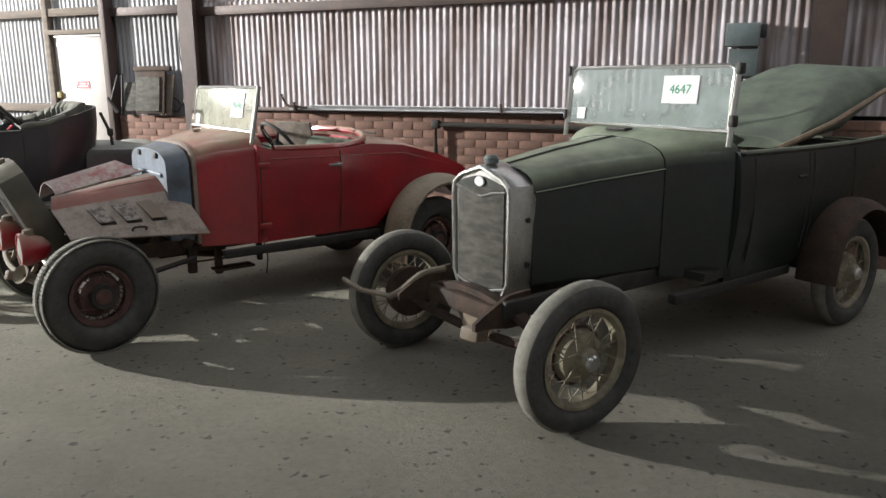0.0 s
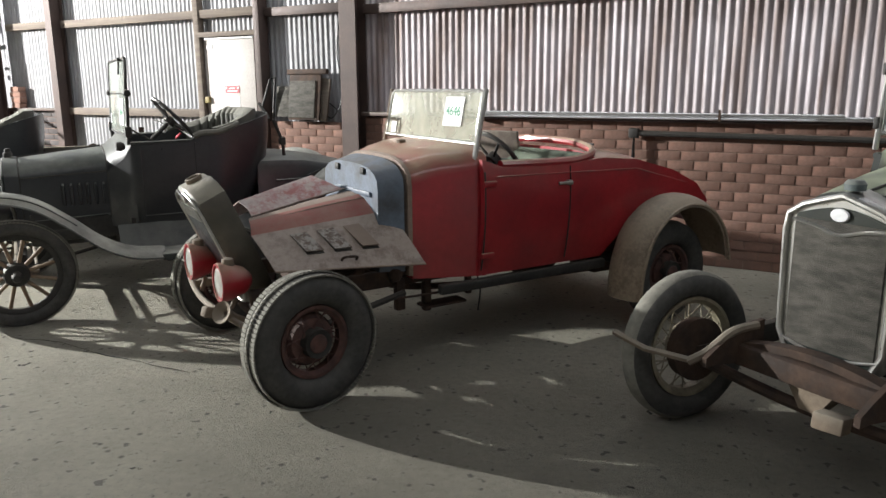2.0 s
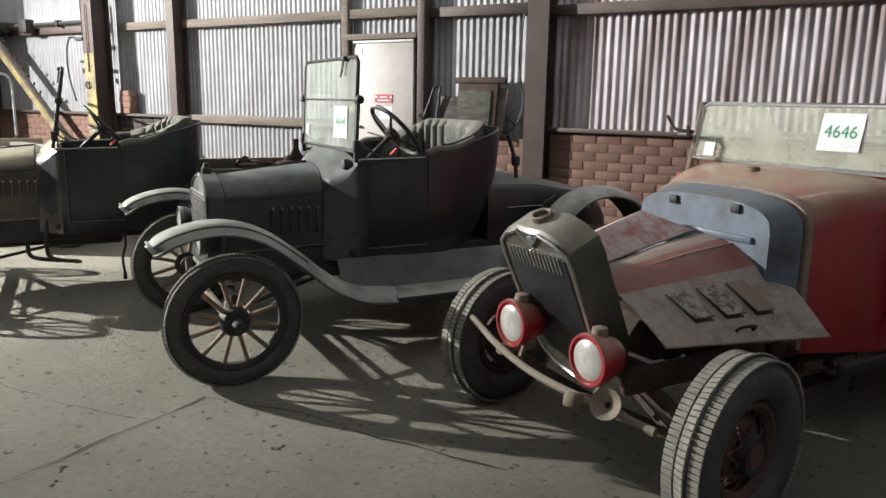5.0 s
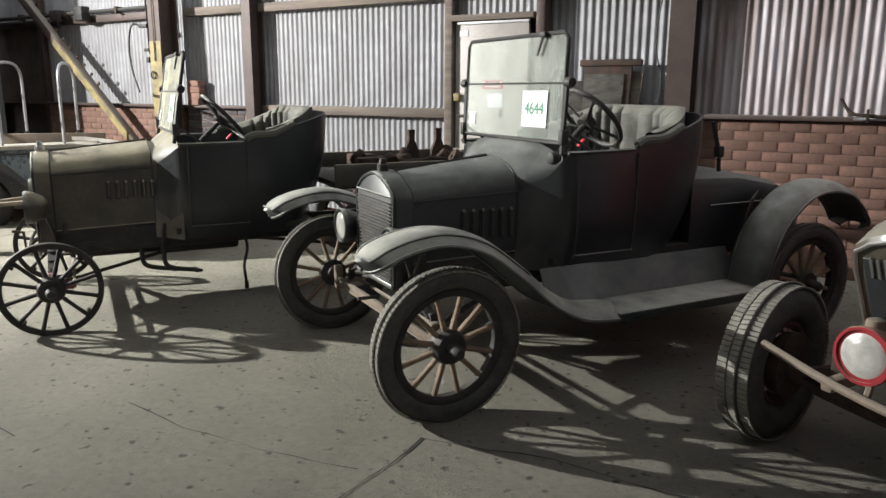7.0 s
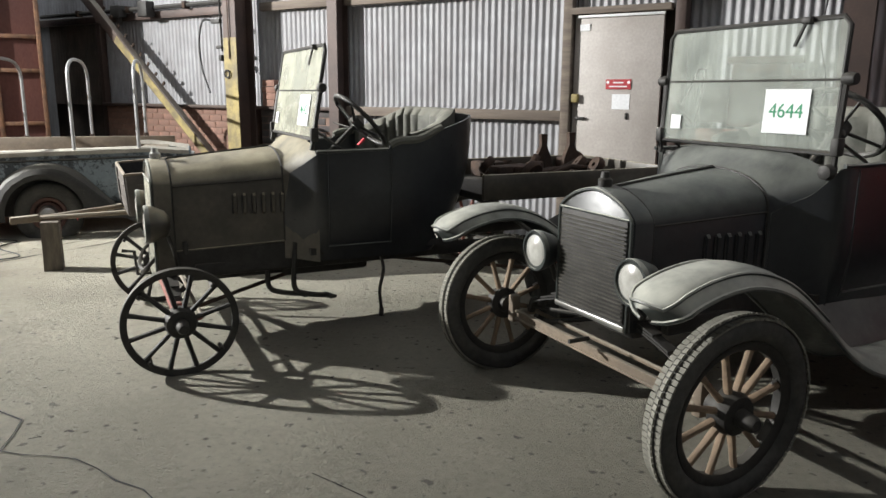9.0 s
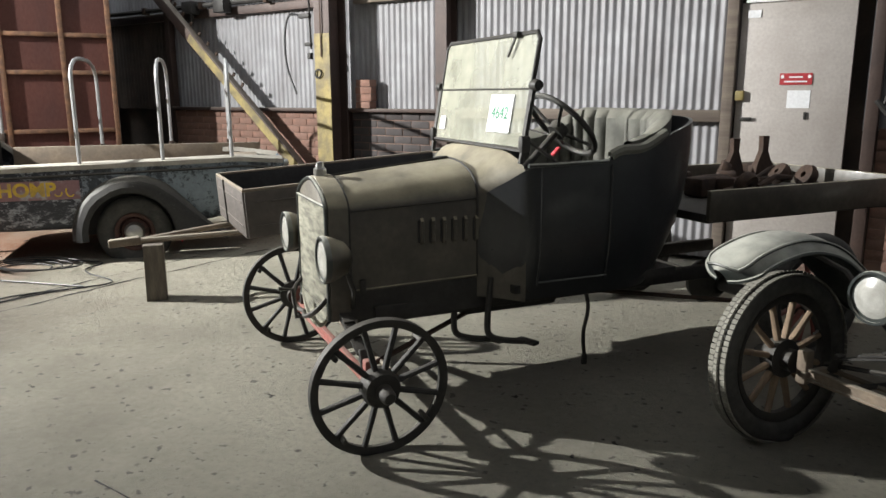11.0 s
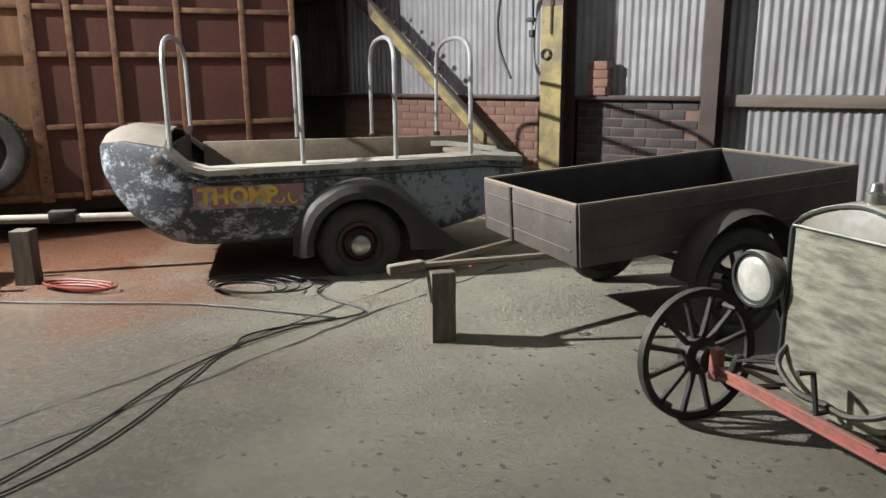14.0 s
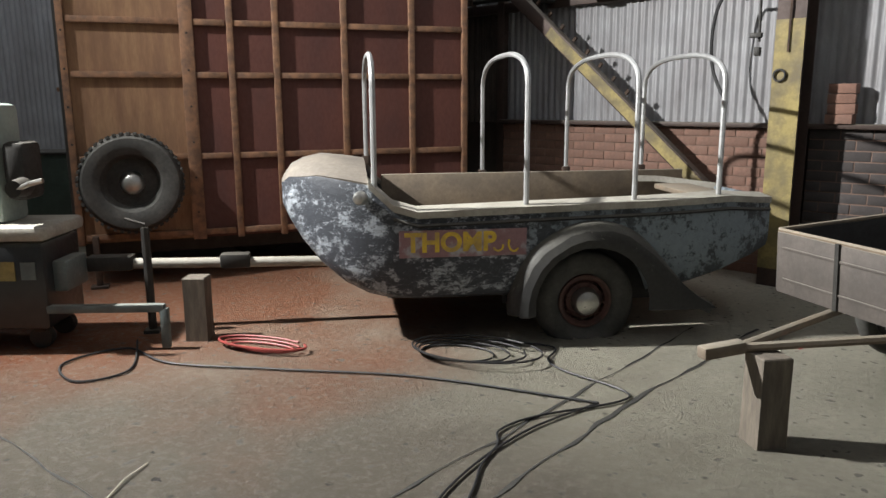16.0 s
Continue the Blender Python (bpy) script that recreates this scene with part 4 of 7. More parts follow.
def fender_rows(path, y0, y1, crown=0.045, lip=0.02, taper=None, n=9, steps=5):
    """Points across and along a mudguard, from its front tip."""
    pts = smooth_path([Vector((p[0], 0, p[1])) for p in path], steps)
    rows = []
    for i, p in enumerate(pts):
        d = (pts[min(i + 1, len(pts) - 1)] - pts[max(i - 1, 0)]).normalized()
        nrm = Vector((-d.z, 0, d.x))
        f = i / (len(pts) - 1)
        ww = min(1.0, max(0.2, math.sqrt(f * taper[0] * 2.2)) if taper[0] < 20 else 1.0, 0.45 + (1 - f) * taper[1]) if taper else 1.0
        c, h = (y0 + y1) / 2, (y1 - y0) / 2 * ww
        rows.append([p + nrm * (crown * (1 - abs(s) ** 2.4) - (lip if abs(s) > 0.99 else 0)) + Vector((0, c + h * s, 0)) for s in (-1 + 2 * q / (n - 1) for q in range(n))])
    return rows


def beam(y, z, h=0.042, w=0.026):
    """An I-beam axle lying across the car."""
    return boxed(((0, 0, z + h / 2), (w, 2 * y, 0.012)), ((0, 0, z - h / 2), (w, 2 * y, 0.012)), ((0, 0, z), (0.012, 2 * y - 0.01, h)), bevel=0.003)


def t_body(T, back, zb, zc):
    """The open tub: one sheet from the cowl round the seat and back again."""
    side = [(0.685, 0.36, zc - 0.05), (0.735, 0.412, zc), (0.79, 0.485, zc + 0.05), (0.85, 0.558, T - 0.02), (0.92, 0.58, T - 0.008), (1.1, 0.595, T), (1.27, 0.60, T + 0.004), (1.315, 0.60, T + 0.035), (1.5, 0.598, T + 0.055), (1.68, 0.575, back - 0.075), (1.85, 0.525, back - 0.025), (1.945, 0.41, back), (1.985, 0.2, back + 0.008)]
    plan = [(x, -y, z) for x, y, z in side] + [(1.995, 0, back + 0.01)] + [(x, y, z) for x, y, z in side[::-1]]
    rows = []
    for p in smooth_path(plan, 4):
        w = min(1.0, max(0.0, (p.x - 1.45) / 0.45))
        row = []
        for v in np.linspace(0, 1, 11):
            q = 0.90 + 0.10 * (1 - (1 - min(1, v / 0.5)) ** 2) - 0.012 * max(0, v - 0.6) / 0.4
            row.append((p.x - 0.25 * w * (1 - v) ** 2.2, p.y * q, zb + (p.z - zb) * v))
        rows.append(row)
    return sheet(rows, 0.018), plan


def t_car(m, label, number, paint, hood_paint, core, bare, seat_tufts):
    """An open two-seat car of the nineteen-twenties with spoked timber wheels."""
    car = thing("vintage_car", m, label, "car", group="parked old cars")
    R = 0.297 if bare else 0.364
    d = -0.065 if bare else 0.0
    ws_z = (1.235, 1.78) if bare else (1.265, 1.835)
    rx = 0.01 if bare else 0.05
    # chassis, axles, springs
    part("chassis", boxed(((1.5, -0.30, 0.52 + d), (2.7, 0.05, 0.08)), ((1.5, 0.30, 0.52 + d), (2.7, 0.05, 0.08)), bevel=0.01), M_DARK, car)
    part("engine_block", boxed(((0.42, 0, 0.55 + d), (0.62, 0.30, 0.28)), ((1.0, 0, 0.50 + d), (0.6, 0.30, 0.22)), ((0.5, -0.2, 0.62 + d), (0.3, 0.1, 0.1)), bevel=0.03), M_DARK, car)
    part("differential", lathe([(0, -0.14), (0.06, -0.13), (0.13, -0.05), (0.15, 0), (0.13, 0.05), (0.06, 0.13), (0, 0.14)], 20), M_DARK, car, "", pose(2.54, 0, R))
    ax = M_AXLE_RED if bare else M_PRIMER
    part("front_axle", beam(0.66, R - 0.03), ax, car, "red painted front axle" if bare else "dusty forged front axle")
    part("rear_axle", tube([(2.54, -0.7, R), (2.54, 0.7, R)], 0.04, 10), M_DARK, car)
    for k in range(5):
        hl, zz = 0.56 - 0.095 * k, R + 0.055 + 0.013 * k
        part("spring_leaf", sheet([[(x + rx, y, zz + 0.13 * (1 - (y / 0.58) ** 2)) for x in (-0.028, 0.028)] for y in np.linspace(-hl, hl, 11)], 0.009), M_DARK, car)
    part("spring_clamp", boxed(((rx - 0.005, 0, R + 0.24), (0.09, 0.15, 0.06)), ((rx - 0.005, -0.06, R + 0.21), (0.1, 0.014, 0.12)), ((rx - 0.005, 0.06, R + 0.21), (0.1, 0.014, 0.12)), bevel=0.006), M_PRIMER if not bare else M_DARK, car)
    part("tie_rod", tube([(0.13, -0.66, R - 0.03), (0.13, 0.66, R - 0.03)], 0.012, 6), M_PRIMER, car)
    part("drag_link", tube([(0.05, 0.62, R + 0.02), (0.16, -0.12, R + 0.12), (0.3, -0.26, R + 0.2)], 0.011, 6), M_DARK, car)
    for s in (-1, 1):
        part("radius_rod", tube([(0.02, s * 0.5, R - 0.04), (0.9, s * 0.03, 0.42 + d)], 0.014, 6), M_RUST if bare else M_DARK, car)
        part("kingpin", boxed(((0, s * 0.675, R), (0.05, 0.05, 0.15)), ((0.05, s * 0.66, R - 0.03), (0.16, 0.03, 0.03)), bevel=0.01), ax, car)
        part("shackle", boxed(((rx, s * 0.57, R + 0.04), (0.04, 0.03, 0.09), (s * 20, 0, 0)), bevel=0.008), M_DARK, car)
        part("rear_rod", tube([(2.5, s * 0.6, R), (1.4, s * 0.05, 0.45 + d)], 0.014, 6), M_RUST, car)
    sp, rm = (M_SPOKE_DARK, M_DARK) if bare else (M_SPOKE, M_DARK)
    for x, y in ((0, -0.815), (0, 0.80), (2.54, -0.79), (2.54, 0.79)):
        near = y < 0
        rear_bare = bare and x > 1
        hub = wheel(car, x, y, 0.372 if rear_bare else R if bare else 0.378, "wood", tyre=0.0 if (bare and not rear_bare) else 0.05, wide=0.052, flat=0.0 if bare else 0.014, lean=(3 if near else -3) if x == 0 else 0, z=R if not rear_bare else 0.372, tread=not bare, spoke_mat=M_AXLE_RED if rear_bare else sp, rim_mat=rm, out=-1 if near else 1)
        if bare and not rear_bare:
            for a in (40, 130, 220, 310):
                part("rim_lug", boxed(((0, 0, R - 0.035), (0.02, 0.085, 0.022)), bevel=0.004), M_DARK, hub, "", pose(0, 0, 0, 0, a, 0))
        elif not bare:
            part("valve_stem", tube([(0, 0, R - 0.095), (0, 0, R - 0.145)], 0.006, 6), M_CHROME, hub, "", pose(0, 0, 0, 0, 70, 0))
    # radiator
    zc = 1.04
    hf, hr = (0.283, 0.352) if bare else (0.262, 0.335)
    shell_paint = M_BLACK_DUSTY if bare else M_BLACK
    shell = part("radiator_shell", loft([hood_ring(x, w, 0.50 + d, zc - 0.065, zc + 0.07 - g, 15, 1.6) for x, w, g in ((-0.07, hf - 0.011, 0.018), (-0.062, hf + 0.003, 0.004), (0.03, hf + 0.01, 0.0))]), shell_paint, car, "dark radiator shell with an arched top", pose(rx, 0, 0))
    zf = zc - 0.055
    part("core", boxed(((-0.072, 0, (0.53 + d + zf) / 2), (0.012, 2 * hf - 0.059, zf - 0.53 - d)), bevel=0.003), core, shell, "fins of the radiator core")
    if not bare:
        for k in range(23):
            part("fin", boxed(((-0.081, 0, 0.548 + 0.0185 * k), (0.012, 2 * hf - 0.064, 0.006))), M_CORE, shell)
    part("bezel", tube(hood_ring(-0.073, hf - 0.009, 0.505 + d, zc - 0.065, zc + 0.056, 15, 1.6), 0.009, 6, closed=True), M_FENDER, shell, "rolled edge of the radiator shell")
    part("bezel", tube([(-0.078, 0.019 - hf, zf + 0.004), (-0.078, hf - 0.019, zf + 0.004)], 0.007, 6), M_FENDER, shell)
    part("filler_cap", lathe([(0, -0.02), (0.032, -0.02), (0.032, 0.012), (0.022, 0.02), (0.018, 0.045), (0, 0.05)], 18), M_CHROME if bare else M_DARK, shell, "filler cap", pose(-0.02, 0, zc + 0.085, 90, 0, 0))
    if bare:
        part("lower_tank", sheet([[(-0.078 - 0.012 * (1 - (y / 0.26) ** 2), y, z) for z in np.linspace(0.355 + 0.09 * (abs(y) / 0.26) ** 3, 0.49, 5)] for y in np.linspace(-0.26, 0.26, 13)], 0.008), M_CORE_PALE, shell, "corroded pale lower tank")
    else:
        part("lower_rail", boxed(((-0.075, 0, 0.515), (0.03, 2 * hf - 0.02, 0.03)), bevel=0.008), M_CHROME, shell, "worn bright lower rail")
    part("crank", tube([(-0.02, 0, 0.46 + d), (-0.16, 0, 0.46 + d), (-0.17, 0.02, 0.6 + d), (-0.24, 0.02, 0.61 + d)] if bare else [(-0.02, 0, 0.4), (-0.13, 0, 0.4)], 0.011, 6), M_DARK, car, "starting crank")
    # hood
    xa, xb = 0.03 + rx, 0.68
    zb = 0.575 if bare else 0.63
    hoodr = [hood_ring(x, w, b, zs, zt, 15, p) for x, w, b, zs, zt, p in ((xa, hf, zb, zc - 0.075, zc + 0.06, 1.7), ((xa + xb) / 2, (hf + hr) / 2, zb + 0.015, zc - 0.06, zc + 0.095, 1.95), (xb, hr, zb + 0.03, zc - 0.04, zc + 0.125, 2.25))]
    hood = part("hood", loft(hoodr), hood_paint, car, "louvred sheet metal hood")
    part("hinge", tube([(xa, 0, zc + 0.062), (xb, 0, zc + 0.13)], 0.008, 6), M_DARK, hood)
    part("hood_bead", tube(hood_ring(xb + 0.004, hr + 0.003, zb + 0.03, zc - 0.04, zc + 0.128, 15, 2.25), 0.006, 6), M_DARK, hood)
    part("hood_bead", tube(hood_ring(xa + 0.004, hf + 0.003, zb, zc - 0.075, zc + 0.063, 15, 1.7), 0.007, 6), M_DARK, hood)
    lx = 0.40 if bare else 0.37
    for s in (-1, 1):
        part("hinge", tube([(xa, s * (hf + 0.002), zc - 0.08), (xb, s * (hr + 0.003), zc - 0.045)], 0.006, 6), M_DARK, hood)
        part("lower_edge", tube([(xa, s * (hf + 0.002), zb), (xb, s * (hr + 0.003), zb + 0.03)], 0.007, 6), hood_paint, hood)
        part("hood_clip", boxed(((xa + 0.06, s * (hf + 0.015), zb + 0.02), (0.03, 0.02, 0.07)), bevel=0.005), M_DARK, hood)
        for k in range(6):
            x = lx + 0.056 * k
            w = hf + (hr - hf) * (x - xa) / (xb - xa)
            z0, z1 = (0.775, 0.915) if bare else (0.735, 0.915)
            part("louvre", loft([[(x - 0.017, s * (w - 0.012), z), (x - 0.010, s * (w + q), z), (x + 0.004, s * (w + 0.004 + q), z), (x + 0.014, s * (w - 0.004), z)] for z, q in ((z0, -0.006), (z0 + 0.02, 0.012), (z1 - 0.02, 0.012), (z1, -0.006))]), hood_paint, hood)
            part("louvre_slot", boxed(((x - 0.017, s * (w + 0.001), (z0 + z1) / 2), (0.007, 0.008, z1 - z0 - 0.03))), M_RECESS_SHADE, hood)
        part("frame_apron", sheet([[(x, s * (hf + 0.08 * f), 0.50 + d + (zb + 0.02 * f - 0.50 - d) * v) for v in (0, 0.5, 1)] for x, f in ((0.0, 0), (0.35, 0.5), (0.75, 1))], 0.006), M_DARK, car)
    # cowl and body
    zt = ws_z[0]
    part("cowl", loft([hood_ring(x, w, 0.56 + d, zs, z, 15, p) for x, w, zs, z, p in ((xb, hr + 0.003, zc - 0.045, zc + 0.128, 2.25), (0.725, 0.395, zc - 0.02, zt - 0.085, 2.3), (0.775, 0.45, zc + 0.0, zt - 0.045, 2.4), (0.82, 0.515, zc + 0.02, zt - 0.012, 2.5), (0.85, 0.55, zc + 0.03, zt, 2.6))]), hood_paint, car)
    top = 1.165 if bare else 1.215
    bt = 1.365 if bare else 1.405
    tub, plan = t_body(top, bt, 0.56 + d, zc)
    body = part("body", tub, paint, car, "smooth black tub body with a rounded back")
    for s in (-1, 1):
        for x in (0.90, 1.30):
            part("door_seam", tube([(x, s * 0.598 * (0.90 + 0.10 * (1 - (1 - min(1, v / 0.5)) ** 2)) + s * 0.006, 0.56 + d + (top - 0.56 - d) * v) for v in np.linspace(0.12, 0.98, 9)], 0.005, 5), paint, body)
        part("door_seam", tube([(0.90, s * 0.585, 0.66 + d), (1.30, s * 0.59, 0.66 + d)], 0.005, 5), paint, body)
        part("top_rail", tube([(0.84, s * 0.575, top + 0.0), (0.95, s * 0.585, top), (1.28, s * 0.592, top + 0.006)], 0.011, 6), M_FENDER, body)
        part("arm_roll", tube(smooth_path([(1.30, s * 0.585, top + 0.03), (1.36, s * 0.585, top + 0.055), (1.5, s * 0.58, top + 0.065), (1.66, s * 0.55, bt - 0.07)]), 0.026, 8), M_LEATHER, body, "worn rolled arm rest")
    part("body_floor", boxed(((1.3, 0, 0.62 + d), (1.0, 1.06, 0.04))), M_DARK, car)
    tub_seat(car, 1.875, 0.51, 0.98 + d, bt + 0.045, tufts=seat_tufts)
    part("seat_cushion", boxed(((1.56, 0, 0.93 + d), (0.5, 1.04, 0.16)), bevel=0.04), M_LEATHER, car, "dusty leather seat cushion")
    part("dashboard", boxed(((0.86, 0, 1.1 + d), (0.03, 1.04, 0.22)), bevel=0.006), M_DARK, car)
    steering(car, (0.74, -0.28, 0.95 + d), (1.19, -0.28, 1.36 + d * 0.7))
    fr, at = screen(car, 0.835, ws_z[0], 0.93 if bare else 0.86, ws_z[1], 0.515, 0.515, M_GLASS_DIRTY if bare else M_GLASS, M_DARK, number, -1, split=0.52 if bare else 0.545, label_v=0.30, label_u=0.50, label_w=0.24, label_h=0.19 if bare else 0.2)
    for s in (-1, 1):
        part("stanchion", tube([at(s * 1.02, -0.12), at(s * 1.03, 0.56)], 0.014, 6), M_DARK, fr)
        part("hinge_knob", lathe([(0, -0.03), (0.024, -0.028), (0.03, 0), (0.024, 0.028), (0, 0.03)], 14), M_DARK, fr, "", Matrix.Translation(at(s * 1.06, 0.55)))
        part("stay", boxed((tuple(at(s * 1.03, 0.05)), (0.05, 0.04, 0.08)), bevel=0.01), M_DARK, fr)
        part("stay_rod", tube([at(s * 1.03, 0.1), (1.0, s * 0.56, top + 0.01)], 0.008, 6), M_DARK, fr)
    part("wiper", tube([at(-0.62, 1.0, 0.02), at(-0.52, 0.8, 0.02)], 0.008, 5), M_DARK, fr)
    part("wiper_motor", boxed((tuple(at(-0.62, 0.99, 0.01)), (0.05, 0.05, 0.03)), bevel=0.008), M_DARK, fr)
    for s in (-1, 1):
        headlamp(car, -0.11 if bare else -0.09, s * (0.385 if bare else 0.35), 0.765 if bare else 0.755, 0.108 if bare else 0.10, M_BLACK_DUSTY if bare else M_BLACK, M_FENDER)
        y = s * (0.385 if bare else 0.35)
        part("lamp_stalk", tube([(0.0, y, 0.69), (0.03, y, 0.6), (0.05, s * 0.29, 0.56 + d)], 0.012, 6), M_DARK, car)
    return car, d


# the black car on complete wheels
t1, d = t_car(pose(-5.191, 6.495, 0, 0, 0, 36.4), "black open vintage car with dusty mudguards and timber-spoked wheels", "4644", M_BLACK, M_BLACK, M_DARK, False, 16)
GUARD = [(-0.41, 0.775), (-0.33, 0.835), (-0.18, 0.878), (-0.02, 0.882), (0.16, 0.825), (0.35, 0.69), (0.55, 0.525), (0.75, 0.43), (0.98, 0.405)]
REAR_GUARD = [(2.02, 0.42), (2.06, 0.58), (2.16, 0.78), (2.34, 0.93), (2.54, 0.975), (2.76, 0.93), (2.92, 0.80), (2.98, 0.70)]
for s in (-1, 1):
    y0, y1 = (-0.92, -0.64) if s < 0 else (0.64, 0.92)
    rows = fender_rows(GUARD, y0, y1, taper=(5, 30))
    guard = part("front_mudguard", sheet(rows, 0.005), M_FENDER, t1, "dusty grey-green front mudguard")
    for col, r in ((0, 0.009), (8, 0.009)):
        part("rolled_edge", tube([row[col] for row in rows], r, 6), M_FENDER, guard)
    inner = [r[1] + Vector((0, 0, 0.003)) for r in rows[26:1:-1]]
    part("pressed_bead", tube(inner + [rows[2][q] + Vector((-0.012, 0, 0.0)) for q in range(2, 7)] + [r[7] + Vector((0, 0, 0.003)) for r in rows[2:27]], 0.007, 6), M_FENDER, guard, "raised bead along the mudguard")
    part("running_board", boxed(((1.5, s * 0.76, 0.405), (1.1, 0.3, 0.025)), ((1.5, s * 0.91, 0.39), (1.1, 0.012, 0.05)), bevel=0.005), M_FENDER, t1, "dusty running board")
    part("board_apron", sheet([[(x, s * (0.545 + 0.035 * k), 0.60 - 0.06 * k) for k in range(4)] for x in (0.7, 1.1, 1.5, 2.1)], 0.006), M_BLACK, t1, "black splash apron over the running board")
    part("board_iron", boxed(((1.0, s * 0.6, 0.37), (0.04, 0.6, 0.03)), ((1.95, s * 0.6, 0.37), (0.04, 0.6, 0.03)), bevel=0.005), M_DARK, t1)
    part("guard_iron", tube([(0.05, s * 0.32, 0.56), (0.02, s * 0.55, 0.80), (-0.02, s * 0.78, 0.885)], 0.012, 6), M_DARK, t1)
    rows = fender_rows(REAR_GUARD, y0, y1, taper=(30, 9))
    guard = part("rear_mudguard", sheet(rows, 0.005), M_FENDER, t1, "dusty grey-green rear mudguard")
    for col in (0, 8):
        part("rolled_edge", tube([row[col] for row in rows], 0.009, 6), M_FENDER, guard)
    part("guard_flange", sheet([[(2.04 + 0.05 * k, s * 0.64, 0.42 + 0.16 * k), (2.1 + 0.08 * k, s * 0.56, 0.45 + 0.16 * k)] for k in range(4)], 0.006), M_BLACK, t1)
part("rear_deck", loft([hood_ring(x, w, 0.6, zs, zt, 11, 3.2) for x, w, zs, zt in ((1.80, 0.53, 0.98, 1.075), (2.2, 0.53, 0.97, 1.06), (2.6, 0.51, 0.9, 0.99), (2.82, 0.48, 0.80, 0.89), (2.9, 0.44, 0.72, 0.80))]), M_BLACK, t1, "black rear deck")
part("deck_bead", tube([(1.95, -0.54, 0.86), (2.4, -0.535, 0.86), (2.7, -0.51, 0.82)], 0.006, 6), M_FENDER, t1)
part("bow_socket", tube([(1.96, -0.5, 1.36), (2.03, -0.5, 1.18), (2.04, -0.5, 1.06)], 0.014, 6), M_DARK, t1, "folded hood iron")
part("bow_joint", boxed(((2.03, -0.5, 1.18), (0.05, 0.05, 0.07)), bevel=0.012), M_DARK, t1)
part("cowl_lamp", lathe([(0, -0.03), (0.03, -0.02), (0.036, 0.01), (0.02, 0.04), (0, 0.045)], 16), M_DARK, t1, "small dark cowl lamp", pose(0.76, -0.55, 1.19, 0, 0, -90))

# the dusty car on bare front rims, with a tray behind
t2, d = t_car(pose(-7.812, 7.313, 0, 0, 0, 35.1), "dusty black vintage car standing on bare timber wheels", "4642", M_BLACK, M_BLACK_DUSTY, M_CORE_PALE, True, 14)
part("tray_floor", boxed(((2.75, 0, 0.83), (1.6, 1.16, 0.05)), bevel=0.006), M_DARK, t2)
for s in (-1, 1):
    part("tray_side", boxed(((2.75, s * 0.58, 0.90), (1.6, 0.03, 0.17)), bevel=0.006), M_BLACK_DUSTY, t2, "dark tray side board")
part("tray_tail", boxed(((3.54, 0, 0.90), (0.03, 1.16, 0.17)), bevel=0.006), M_BLACK_DUSTY, t2)
part("hanging_strap", tube(smooth_path([(1.25, -0.42, 0.58), (1.3, -0.44, 0.4), (1.27, -0.45, 0.25), (1.28, -0.45, 0.12)]), 0.011, 6), M_DARK, t2, "dark strap hanging under the body")
part("strap_end", boxed(((1.28, -0.45, 0.1), (0.03, 0.02, 0.06)), bevel=0.005), M_DARK, t2)
for x, y in ((0.60, -0.30), (0.74, -0.40)):
    part("pedal_arm", tube(smooth_path([(x, y, 0.60), (x - 0.02, y, 0.40), (x - 0.01, y, 0.30), (x + 0.06, y - 0.03, 0.27), (x + 0.18, y - 0.06, 0.255)], 5), 0.017, 7), M_DARK, t2, "bent iron step hanging under the car")
    part("pedal_pad", boxed(((x + 0.18, y - 0.06, 0.255), (0.05, 0.12, 0.02), (0, 0, 20)), bevel=0.006), M_DARK, t2)
for s in (-1, 1):
    part("front_horn_iron", tube(smooth_path([(0.02, s * 0.22, 0.62), (-0.1, s * 0.24, 0.5), (-0.14, s * 0.12, 0.43), (-0.12, 0.0, 0.42)]), 0.012, 6), M_DARK, t2)

eng = thing("engine_parts", t2.matrix_basis @ pose(2.9, 0.1, 0.86), "heap of dark rusty engine and axle parts on a tray", "engine parts")
rnd = random.Random(11)
for k in range(22):
    x, y = rnd.uniform(-0.55, 0.5), rnd.uniform(-0.4, 0.45)
    if k % 3 == 0:
        part("block", boxed(((x, y, 0.06), (rnd.uniform(0.1, 0.22), rnd.uniform(0.08, 0.16), 0.12), (0, 0, rnd.uniform(0, 90))), bevel=0.02), M_RUST, eng)
    elif k % 3 == 1:
        h = rnd.uniform(0.06, 0.14)
        part("rod", tube([(x - 0.2, y, 0.05), (x, y + 0.05, h), (x + 0.2, y + 0.1, 0.08)], 0.02, 7), M_RUST, eng)
    else:
        part("gear", lathe([(0.02, -0.03), (0.07, -0.03), (0.08, 0), (0.07, 0.03), (0.02, 0.03)], 18, closed=True), M_RUST, eng, "", pose(x, y, 0.1, rnd.uniform(0, 50), 0, rnd.uniform(0, 180)))
for x, h in ((0.05, 0.33), (0.32, 0.34)):
    part("lever", loft([[(x + a * w, 0.15 + b * 0.02, z) for a, b in ((-1, -1), (1, -1), (1, 1), (-1, 1))] for z, w in ((0.0, 0.09), (0.14, 0.07), (0.24, 0.025), (h, 0.03))]), M_RUST, eng)

# the dark green touring car
a47 = thing("vintage_car", pose(-0.02, 4.28, 0, 0, 0, 36.4), "dark green vintage tourer without front mudguards", "car", group="parked old cars")
R = 0.368
